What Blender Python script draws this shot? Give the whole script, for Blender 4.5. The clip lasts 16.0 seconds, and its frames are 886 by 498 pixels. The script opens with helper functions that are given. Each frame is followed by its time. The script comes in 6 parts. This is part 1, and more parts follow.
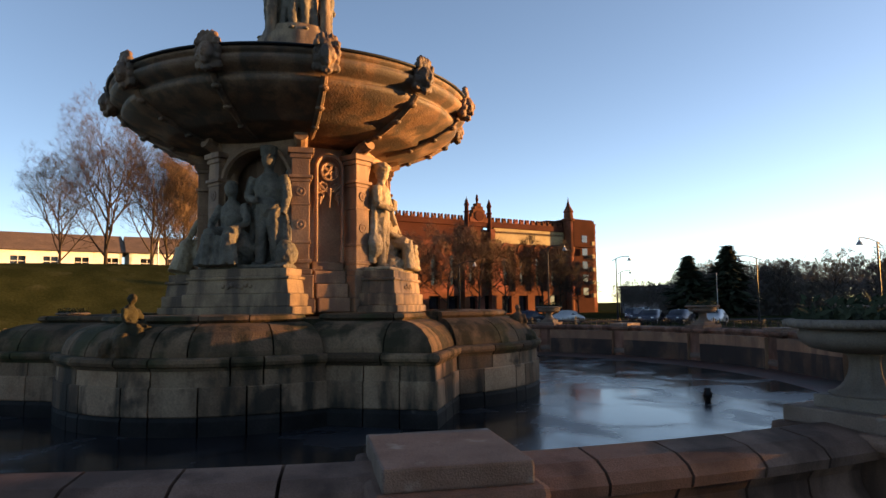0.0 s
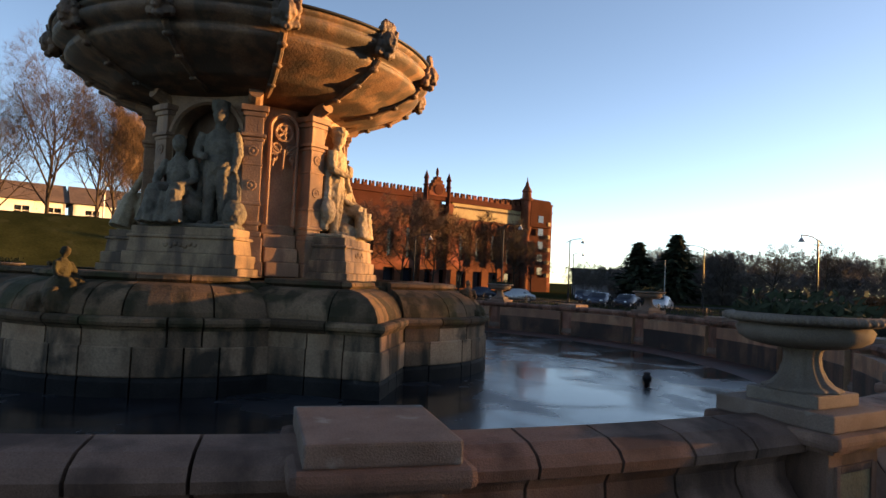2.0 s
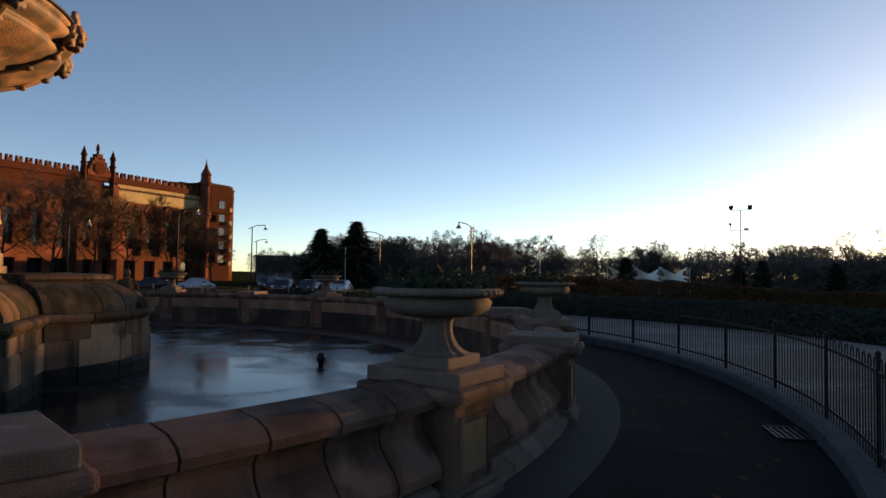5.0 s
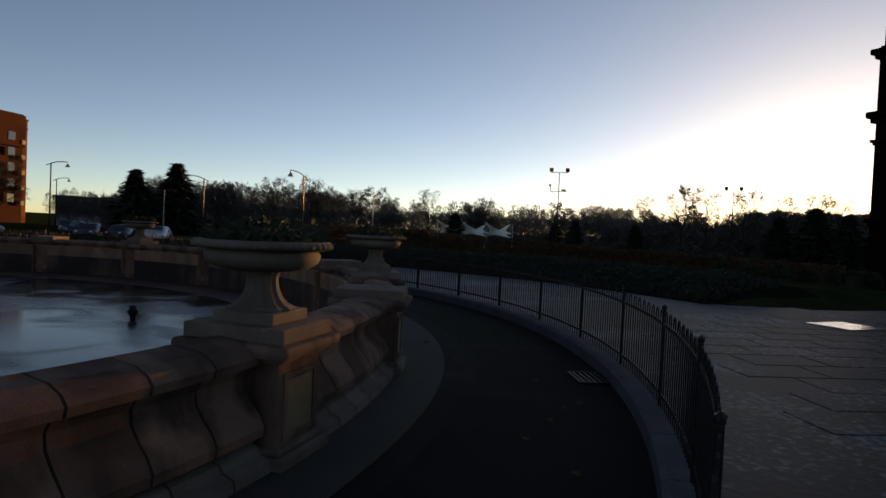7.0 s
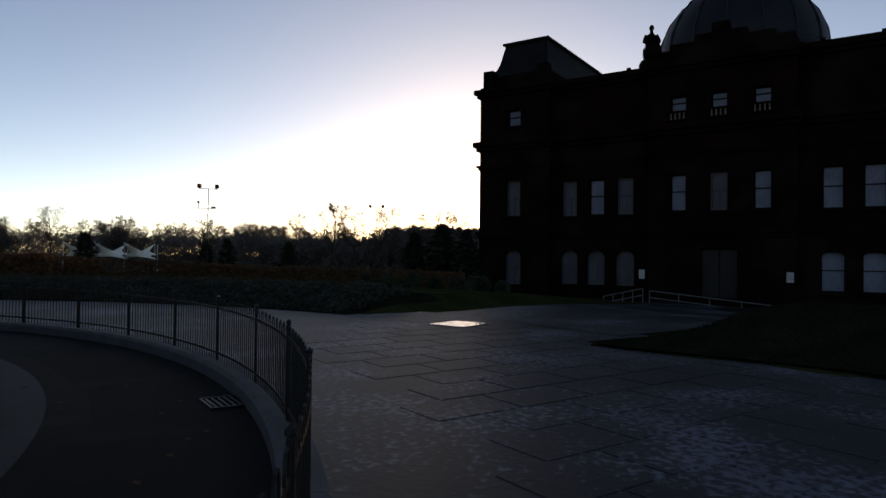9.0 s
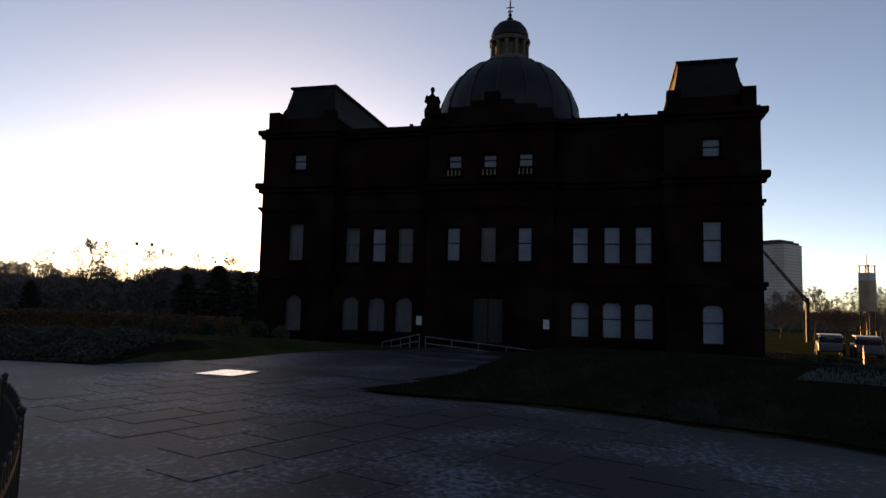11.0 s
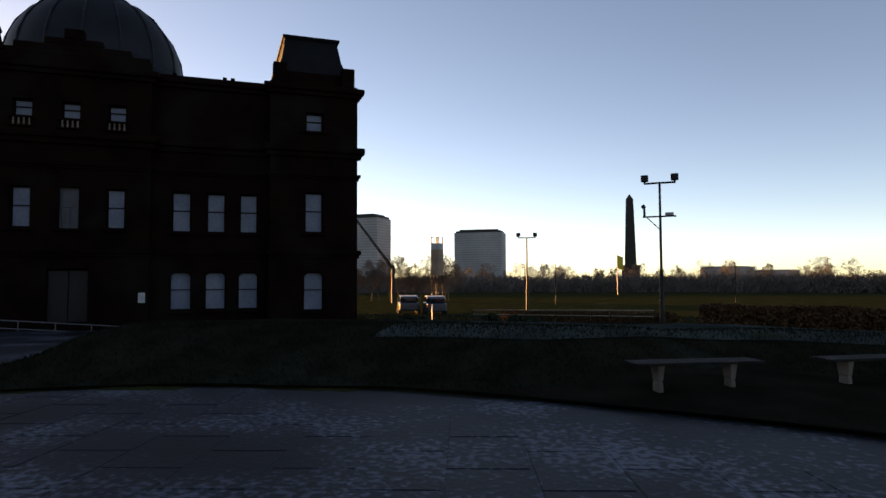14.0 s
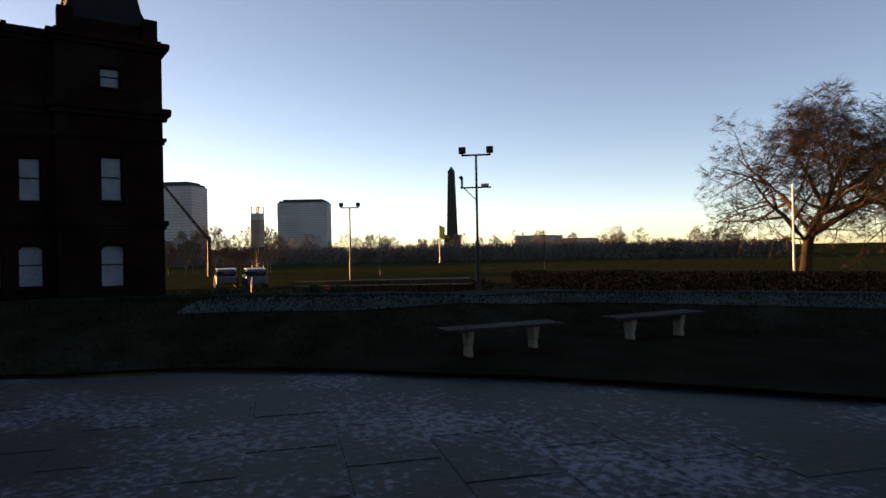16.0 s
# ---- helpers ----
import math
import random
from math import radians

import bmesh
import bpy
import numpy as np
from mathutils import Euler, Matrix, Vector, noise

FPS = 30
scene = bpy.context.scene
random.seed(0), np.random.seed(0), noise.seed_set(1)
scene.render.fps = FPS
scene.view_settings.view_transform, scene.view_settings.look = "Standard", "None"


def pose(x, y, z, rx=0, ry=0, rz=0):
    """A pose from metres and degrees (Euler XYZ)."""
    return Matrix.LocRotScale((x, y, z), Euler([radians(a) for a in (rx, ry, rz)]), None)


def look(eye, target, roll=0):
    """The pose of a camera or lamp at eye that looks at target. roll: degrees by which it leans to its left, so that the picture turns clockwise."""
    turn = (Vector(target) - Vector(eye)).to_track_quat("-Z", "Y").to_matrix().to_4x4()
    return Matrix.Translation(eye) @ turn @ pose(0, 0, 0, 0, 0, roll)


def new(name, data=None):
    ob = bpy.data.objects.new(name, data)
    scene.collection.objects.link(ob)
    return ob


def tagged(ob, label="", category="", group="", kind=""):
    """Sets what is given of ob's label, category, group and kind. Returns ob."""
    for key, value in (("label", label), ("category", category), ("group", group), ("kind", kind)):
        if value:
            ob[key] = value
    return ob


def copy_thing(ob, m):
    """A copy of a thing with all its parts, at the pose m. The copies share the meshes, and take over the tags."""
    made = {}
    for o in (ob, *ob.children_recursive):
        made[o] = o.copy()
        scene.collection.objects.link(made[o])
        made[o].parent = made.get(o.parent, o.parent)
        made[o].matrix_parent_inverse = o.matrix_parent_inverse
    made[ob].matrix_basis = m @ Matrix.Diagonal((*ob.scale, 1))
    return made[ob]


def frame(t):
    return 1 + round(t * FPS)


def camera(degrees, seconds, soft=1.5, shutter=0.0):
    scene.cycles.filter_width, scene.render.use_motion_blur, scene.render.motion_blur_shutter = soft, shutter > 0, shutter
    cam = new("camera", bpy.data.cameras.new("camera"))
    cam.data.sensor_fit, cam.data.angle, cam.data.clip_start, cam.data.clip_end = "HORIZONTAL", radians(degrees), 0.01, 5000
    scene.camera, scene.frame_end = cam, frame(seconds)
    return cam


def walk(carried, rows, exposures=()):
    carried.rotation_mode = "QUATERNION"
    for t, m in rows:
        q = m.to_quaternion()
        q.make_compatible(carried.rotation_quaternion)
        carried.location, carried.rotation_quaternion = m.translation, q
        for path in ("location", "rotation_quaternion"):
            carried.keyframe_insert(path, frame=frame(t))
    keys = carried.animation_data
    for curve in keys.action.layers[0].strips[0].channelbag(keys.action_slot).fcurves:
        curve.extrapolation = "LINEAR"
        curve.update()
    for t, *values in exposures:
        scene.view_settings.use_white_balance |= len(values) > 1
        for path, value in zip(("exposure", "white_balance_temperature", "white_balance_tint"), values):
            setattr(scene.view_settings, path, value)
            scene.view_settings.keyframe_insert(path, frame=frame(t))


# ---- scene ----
cam = camera(69.1, 16.0)

PATH = [
    (0, (0.178, -0.13, 1.667), (0.089, 1.861, 1.838), -0.70),
    (0.5, (0.16, -0.119, 1.676), (0.075, 1.87, 1.86), 0.60),
    (1, (0.172, -0.115, 1.67), (0.176, 1.873, 1.884), 0.30),
    (1.5, (0.218, -0.093, 1.674), (0.258, 1.894, 1.904), 1.80),
    (2, (0.256, 0.023, 1.67), (0.302, 2.02, 1.759), 2.60),
    (2.5, (0.276, 0.059, 1.63), (0.426, 2.053, 1.64), 1.90),
    (3, (0.274, 0.065, 1.631), (0.522, 2.049, 1.687), 1.70),
    (3.5, (0.349, 0.034, 1.63), (0.812, 1.979, 1.691), 1.60),
    (4, (0.398, 0.023, 1.623), (1.052, 1.912, 1.675), 1.40),
    (4.5, (0.435, -0.003, 1.629), (1.278, 1.809, 1.714), 1.50),
    (4.7, (0.449, -0.03, 1.633), (1.352, 1.752, 1.721), 1.10),
    (6.8, (0.491, 0.061, 1.671), (1.783, 1.588, 1.636), 3.45),
    (7, (0.513, 0.02, 1.665), (1.897, 1.463, 1.6083), 2.65),
    (7.5, (0.608, -0.036, 1.657), (2.126, 1.266, 1.6098), 1.85),
    (8, (0.667, -0.125, 1.685), (2.329, 0.987, 1.6895), 2.45),
    (8.5, (0.688, -0.178, 1.687), (2.492, 0.685, 1.7073), 1.15),
    (9, (0.771, -0.211, 1.665), (2.689, 0.354, 1.6928), 0.65),
    (9.5, (0.75, -0.312, 1.674), (2.739, -0.111, 1.7026), 0.75),
    (10, (0.734, -0.345, 1.681), (2.729, -0.326, 1.7918), 1.22),
    (12.5, (1.008, -0.442, 1.672), (2.957, -0.859, 1.8474), -0.11),
    (13, (1.019, -0.514, 1.69), (2.863, -1.27, 1.8702), -0.10),
    (13.5, (0.981, -0.571, 1.647), (2.671, -1.628, 1.8203), 0.50),
    (14, (0.919, -0.629, 1.657), (2.527, -1.815, 1.757), -0.25),
    (14.5, (0.944, -0.694, 1.638), (2.452, -2.007, 1.6921), 0.45),
    (15, (0.952, -0.792, 1.656), (2.396, -2.177, 1.672), -1.15),
    (15.5, (0.94, -0.843, 1.653), (2.26, -2.345, 1.706), -0.65),
    (16, (0.977, -0.939, 1.646), (2.214, -2.51, 1.648), -1.07),
]
EXPOSURES = [(0, 2.0, 8700, 19), (3, 2.08, 8600, 19), (4.7, 1.37, 8200, 17), (7, 0.7, 9000, 20), (8, 0.7, 9200, 21), (9.5, 1.28, 9900, 24), (12.5, 1.45, 10200, 26), (14, 1.75, 10200, 27), (16, 1.72, 10000, 26)]
walk(cam, [(t, look(eye, target, roll)) for t, eye, target, roll in PATH], EXPOSURES)

# ---- world and light ----
SUN_AZ, SUN_EL = 12.5, 3.1           # degrees: azimuth from +x towards +y, elevation
world = bpy.data.worlds.new("sky")
scene.world = world
world.use_nodes = True
nt = world.node_tree
sky = nt.nodes.new("ShaderNodeTexSky")
sky.sky_type = 'NISHITA'
sky.sun_disc = False
sky.sun_elevation = radians(SUN_EL)
sky.sun_rotation = radians(90 - SUN_AZ)
sky.air_density, sky.dust_density, sky.ozone_density = 0.47, 0.18, 1.6
nt.nodes["Background"].inputs[1].default_value = 0.15
nt.links.new(sky.outputs[0], nt.nodes["Background"].inputs[0])
sun = new("sun", bpy.data.lights.new("sun", 'SUN'))
sun.data.energy, sun.data.angle, sun.data.color = 5.0, radians(0.6), (1.0, 0.58, 0.24)
sun.matrix_world = look((80 * math.cos(radians(SUN_AZ)), 80 * math.sin(radians(SUN_AZ)), 80 * math.tan(radians(SUN_EL))), (0, 0, 0))

# ---- materials ----
def mat(name, c1, c2, rough=0.8, scale=3.0, bump=0.3, fine=40.0, metal=0.0, var=0.0, stain=None, stain_scale=1.2, stain_lo=0.52, spec=0.4, streak=None):
    """Two-colour mottled surface, with fine grain, relief, a stain colour in patches and a shift from piece to piece."""
    m = bpy.data.materials.new(name)
    m.use_nodes = True
    t = m.node_tree
    N, L = t.nodes, t.links
    b = N["Principled BSDF"]
    co = N.new("ShaderNodeTexCoord")
    geo = N.new("ShaderNodeNewGeometry")
    n1, n2 = N.new("ShaderNodeTexNoise"), N.new("ShaderNodeTexNoise")
    n1.inputs["Scale"].default_value, n1.inputs["Detail"].default_value = scale, 6
    n2.inputs["Scale"].default_value, n2.inputs["Detail"].default_value = fine, 4
    for n in (n1, n2):
        L.new(geo.outputs["Position"], n.inputs["Vector"])
    ramp = N.new("ShaderNodeValToRGB")
    ramp.color_ramp.elements[0].position, ramp.color_ramp.elements[1].position = 0.35, 0.68
    ramp.color_ramp.elements[0].color, ramp.color_ramp.elements[1].color = (*c1, 1), (*c2, 1)
    L.new(n1.outputs["Fac"], ramp.inputs["Fac"])
    col = ramp.outputs["Color"]
    mixf = N.new("ShaderNodeMix"); mixf.data_type, mixf.blend_type = 'RGBA', 'OVERLAY'
    mixf.inputs["Factor"].default_value = 0.45
    L.new(col, mixf.inputs["A"]); L.new(n2.outputs["Fac"], mixf.inputs["B"])
    col = mixf.outputs["Result"]
    if var:
        oi = N.new("ShaderNodeObjectInfo")
        hs = N.new("ShaderNodeHueSaturation")
        mr = N.new("ShaderNodeMapRange")
        mr.inputs["To Min"].default_value, mr.inputs["To Max"].default_value = 1 - var, 1 + var
        L.new(oi.outputs["Random"], mr.inputs["Value"])
        L.new(mr.outputs["Result"], hs.inputs["Value"])
        L.new(col, hs.inputs["Color"])
        col = hs.outputs["Color"]
    if stain:
        n3 = N.new("ShaderNodeTexNoise")
        n3.inputs["Scale"].default_value, n3.inputs["Detail"].default_value = stain_scale, 8
        L.new(geo.outputs["Position"], n3.inputs["Vector"])
        r3 = N.new("ShaderNodeMapRange")
        r3.inputs["From Min"].default_value, r3.inputs["From Max"].default_value = stain_lo, stain_lo + 0.12
        L.new(n3.outputs["Fac"], r3.inputs["Value"])
        ms = N.new("ShaderNodeMix"); ms.data_type = 'RGBA'
        ms.inputs["B"].default_value = (*stain, 1)
        L.new(r3.outputs["Result"], ms.inputs["Factor"]); L.new(col, ms.inputs["A"])
        col = ms.outputs["Result"]
    if streak:
        # runs of dirt and algae washed down the face
        mp = N.new("ShaderNodeMapping"); mp.inputs["Scale"].default_value = (2.6, 2.6, 0.55)
        L.new(geo.outputs["Position"], mp.inputs["Vector"])
        n4 = N.new("ShaderNodeTexNoise"); n4.inputs["Scale"].default_value, n4.inputs["Detail"].default_value = 1.0, 9
        L.new(mp.outputs["Vector"], n4.inputs["Vector"])
        r4 = N.new("ShaderNodeMapRange"); r4.inputs["From Min"].default_value, r4.inputs["From Max"].default_value = 0.47, 0.6
        r4.inputs["To Max"].default_value = 0.9
        L.new(n4.outputs["Fac"], r4.inputs["Value"])
        m4 = N.new("ShaderNodeMix"); m4.data_type = 'RGBA'; m4.inputs["B"].default_value = (*streak, 1)
        L.new(r4.outputs["Result"], m4.inputs["Factor"]); L.new(col, m4.inputs["A"])
        col = m4.outputs["Result"]
    L.new(col, b.inputs["Base Color"])
    b.inputs["Roughness"].default_value, b.inputs["Metallic"].default_value = rough, metal
    b.inputs["Specular IOR Level"].default_value = spec
    if bump:
        bp = N.new("ShaderNodeBump")
        bp.inputs["Strength"].default_value, bp.inputs["Distance"].default_value = bump, 0.02
        L.new(n2.outputs["Fac"], bp.inputs["Height"])
        L.new(bp.outputs["Normal"], b.inputs["Normal"])
    return m

M_STONE = mat("red_sandstone", (0.148, 0.078, 0.056), (0.212, 0.122, 0.09), 0.85, 2.2, 0.35, 110, var=0.25, stain=(0.065, 0.038, 0.028), stain_lo=0.58, spec=0.2, streak=(0.07, 0.038, 0.028))
M_TERRA = mat("terracotta", (0.20, 0.105, 0.06), (0.29, 0.17, 0.1), 0.7, 1.6, 0.4, 30, var=0.15, stain=(0.13, 0.075, 0.05), stain_lo=0.56, streak=(0.15, 0.08, 0.05))
M_BOWL = mat("dark_terracotta", (0.11, 0.058, 0.035), (0.185, 0.108, 0.065), 0.7, 1.8, 0.5, 25, var=0.15, stain=(0.06, 0.042, 0.032), stain_lo=0.5, streak=(0.06, 0.042, 0.03))
M_BUFF = mat("buff_terracotta", (0.23, 0.17, 0.105), (0.31, 0.245, 0.16), 0.75, 2.0, 0.3, 30, var=0.08, stain=(0.26, 0.24, 0.2), stain_lo=0.6)
M_BLOCK = mat("buff_block", (0.17, 0.098, 0.058), (0.26, 0.168, 0.105), 0.85, 1.5, 0.5, 30, var=0.5, stain=(0.05, 0.036, 0.025), stain_scale=1.6, stain_lo=0.55, spec=0.2, streak=(0.03, 0.025, 0.018))
M_MOSS = mat("mossy_stone", (0.082, 0.05, 0.03), (0.14, 0.088, 0.054), 0.9, 1.6, 0.7, 30, var=0.45, stain=(0.04, 0.038, 0.018), stain_scale=1.3, stain_lo=0.5, spec=0.15, streak=(0.025, 0.022, 0.012))
M_WET = mat("wet_stone", (0.008, 0.0075, 0.007), (0.02, 0.018, 0.016), 0.7, 2.0, 0.4, 30, var=0.3, stain=(0.12, 0.11, 0.1), stain_scale=3.0, stain_lo=0.68, spec=0.15)
M_PANEL = mat("ochre_panel", (0.132, 0.102, 0.054), (0.18, 0.141, 0.078), 0.85, 3, 0.3, 45)
M_PALE = mat("pale_stone", (0.115, 0.088, 0.071), (0.17, 0.136, 0.112), 0.85, 3, 0.3, 110, var=0.12, stain=(0.09, 0.07, 0.055), stain_lo=0.6, spec=0.2)
M_STATUE = mat("weathered_statue", (0.075, 0.065, 0.05), (0.13, 0.112, 0.086), 0.8, 4, 0.5, 30, stain=(0.055, 0.048, 0.036), stain_scale=2.4, stain_lo=0.56)
M_CAP = mat("lichened_stone", (0.135, 0.09, 0.07), (0.19, 0.134, 0.108), 0.85, 3.2, 0.35, 110, var=0.15, stain=(0.21, 0.185, 0.16), stain_scale=5.0, stain_lo=0.6, spec=0.2)
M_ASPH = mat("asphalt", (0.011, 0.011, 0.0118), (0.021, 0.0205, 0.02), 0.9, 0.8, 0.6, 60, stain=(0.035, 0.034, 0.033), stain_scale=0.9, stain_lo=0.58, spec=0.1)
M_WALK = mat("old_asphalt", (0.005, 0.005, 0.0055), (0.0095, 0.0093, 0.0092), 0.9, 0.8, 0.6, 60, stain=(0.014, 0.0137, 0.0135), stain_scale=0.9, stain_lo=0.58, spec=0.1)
M_CONC = mat("concrete", (0.04, 0.042, 0.05), (0.072, 0.075, 0.086), 0.85, 2.0, 0.4, 50, streak=(0.05, 0.05, 0.055))
M_STRIP = mat("worn_concrete", (0.012, 0.012, 0.013), (0.024, 0.024, 0.026), 0.85, 1.2, 0.4, 50, streak=(0.016, 0.016, 0.017))
M_DAMP = mat("damp_terracotta", (0.06, 0.034, 0.022), (0.13, 0.078, 0.05), 0.8, 1.1, 0.3, 25, stain=(0.018, 0.013, 0.011), stain_scale=0.7, stain_lo=0.47, streak=(0.022, 0.017, 0.014))
M_GRASS = mat("frosty_grass", (0.0095, 0.0105, 0.0065), (0.018, 0.0185, 0.012), 0.95, 1.5, 0.9, 30, stain=(0.026, 0.03, 0.025), stain_scale=0.35, stain_lo=0.56, spec=0.0)
M_LAWN = mat("lawn", (0.0192, 0.0224, 0.0088), (0.0336, 0.0368, 0.0144), 0.95, 0.6, 0.8, 8, stain=(0.05, 0.05, 0.024), stain_scale=0.5, stain_lo=0.58, spec=0.0)
M_EARTH = mat("bare_earth", (0.011, 0.0088, 0.0066), (0.01925, 0.0154, 0.011), 0.95, 1.2, 0.8, 25, spec=0.0)
M_IRON = mat("black_iron", (0.0084, 0.0084, 0.0091), (0.014, 0.014, 0.0147), 0.45, 8, 0.1, 60, metal=0.0, spec=0.15)
M_STEEL = mat("galvanised_steel", (0.22, 0.22, 0.22), (0.32, 0.32, 0.32), 0.5, 6, 0.1, 50, metal=0.6)
M_BARK = mat("bark", (0.02925, 0.02145, 0.0156), (0.05525, 0.0403, 0.02925), 0.95, 2, 0.8, 25, spec=0.1)
M_TWIG = mat("twigs", (0.034, 0.027, 0.022), (0.056, 0.045, 0.036), 0.95, 1, 0.0, 10, spec=0.1)
M_TWIGR = mat("russet_twigs", (0.085, 0.055, 0.036), (0.125, 0.082, 0.053), 0.95, 0.5, 0.0, 10, spec=0.1)
# twigs paled so that the haze of distance sits in their colour
M_WOODS = mat("hazed_twigs", (0.075, 0.065, 0.057), (0.12, 0.103, 0.09), 0.95, 0.2, 0.0, 5, spec=0.1)
M_EVER = mat("evergreen", (0.016, 0.024, 0.015), (0.038, 0.048, 0.028), 0.9, 1, 0.0, 10, spec=0.1)
M_HEDGE = mat("beech_hedge", (0.06, 0.028, 0.013), (0.11, 0.055, 0.026), 0.95, 2, 0.0, 20, spec=0.1)
M_SHRUB = mat("dark_shrub", (0.016, 0.02, 0.014), (0.035, 0.04, 0.03), 0.9, 2, 0.0, 20, stain=(0.1, 0.11, 0.115), stain_scale=3.5, stain_lo=0.62, spec=0.1)
# deep shade of the backlit palace is put into this near-black sooty stone
M_PALACE = mat("sooty_shaded_sandstone", (0.005198, 0.00231, 0.001733), (0.0104, 0.004043, 0.002888), 0.95, 0.7, 0.2, 8, stain=(0.010, 0.007, 0.006), stain_scale=0.4, stain_lo=0.5, spec=0.03)
M_SLATE = mat("slate", (0.0042, 0.0046, 0.0054), (0.0078, 0.0082, 0.0094), 0.75, 1, 0.2, 12, spec=0.1)
M_LEAD = mat("lead_dome", (0.0038, 0.0046, 0.0068), (0.0072, 0.0084, 0.0115), 0.55, 0.8, 0.1, 10, spec=0.2)
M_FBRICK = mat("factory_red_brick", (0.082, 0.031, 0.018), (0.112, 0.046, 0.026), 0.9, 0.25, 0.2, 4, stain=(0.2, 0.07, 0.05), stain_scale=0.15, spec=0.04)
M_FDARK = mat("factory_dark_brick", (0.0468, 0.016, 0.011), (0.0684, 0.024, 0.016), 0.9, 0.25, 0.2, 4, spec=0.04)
# darker copy of the brick that carries the end walls' shade in its colour
M_FEND_SHADE = mat("factory_shaded_end_brick", (0.03, 0.0095, 0.006), (0.045, 0.015, 0.0095), 0.9, 0.25, 0.2, 4, spec=0.04)
M_FBUFF = mat("factory_buff_brick", (0.26, 0.2, 0.115), (0.33, 0.26, 0.15), 0.9, 0.3, 0.2, 4, spec=0.04)
M_WHITE = mat("white_render", (0.68, 0.66, 0.60), (0.8, 0.78, 0.72), 0.9, 0.6, 0.1, 8)
M_ROOF = mat("brown_roof_tiles", (0.09, 0.06, 0.045), (0.13, 0.085, 0.06), 0.9, 0.8, 0.3, 6)
# M_TOWER and M_BAND are lightened: haze over the far towers as colour
M_TOWER = mat("hazed_concrete", (0.27, 0.262, 0.262), (0.34, 0.332, 0.332), 0.9, 0.05, 0.1, 1.0)
M_OBEL = mat("obelisk_stone", (0.021, 0.0168, 0.0147), (0.0336, 0.0273, 0.0231), 0.9, 0.4, 0.2, 4)
M_BAND = mat("hazed_window_band", (0.18, 0.18, 0.19), (0.23, 0.23, 0.24), 0.6, 0.05, 0.0, 1.0)
M_TENT = mat("white_canvas", (0.62, 0.58, 0.5), (0.72, 0.68, 0.6), 0.9, 1, 0.0, 10)
M_TYRE = mat("rubber", (0.015, 0.015, 0.015), (0.025, 0.025, 0.025), 0.8, 5, 0.1, 30)
M_CARD = mat("dark_car_paint", (0.012, 0.016, 0.03), (0.018, 0.024, 0.04), 0.25, 1, 0, 20, spec=0.6)
M_CARS = mat("silver_car_paint", (0.4, 0.41, 0.42), (0.48, 0.49, 0.5), 0.3, 1, 0, 20, metal=0.4)
M_YELLOW = mat("yellow_cloth", (0.55, 0.42, 0.05), (0.65, 0.5, 0.07), 0.8, 3, 0, 20)
M_BILL = mat("weathered_cladding", (0.2, 0.12, 0.08), (0.3, 0.2, 0.13), 0.8, 0.6, 0.1, 6)
M_SIGN = mat("white_notice", (0.75, 0.75, 0.75), (0.82, 0.82, 0.82), 0.6, 5, 0, 20)

def glass(name, c, rough=0.06):
    m = bpy.data.materials.new(name)
    m.use_nodes = True
    b = m.node_tree.nodes["Principled BSDF"]
    b.inputs["Base Color"].default_value = (*c, 1)
    b.inputs["Roughness"].default_value = rough
    b.inputs["Specular IOR Level"].default_value = 0.9
    return m
M_GLASS = glass("window_glass", (0.012, 0.014, 0.018))
# matt pale blue: the sky's reflection in the panes as plain colour
M_PANE_SKY = mat("sky_toned_pane", (0.07, 0.09, 0.135), (0.11, 0.133, 0.186), 0.5, 0.8, 0.0, 10)
M_NOTICE = mat("grey_notice", (0.26, 0.26, 0.27), (0.34, 0.34, 0.35), 0.6, 5, 0, 20)
M_RAIL = mat("weathered_steel", (0.09, 0.09, 0.095), (0.14, 0.14, 0.145), 0.5, 6, 0.1, 50, metal=0.4)
# dimmer copy of that painted reflection, on the dim windows' frames too
M_PANE_DIM = mat("dim_window_tone", (0.026, 0.029, 0.038), (0.045, 0.05, 0.064), 0.5, 0.8, 0.0, 10)

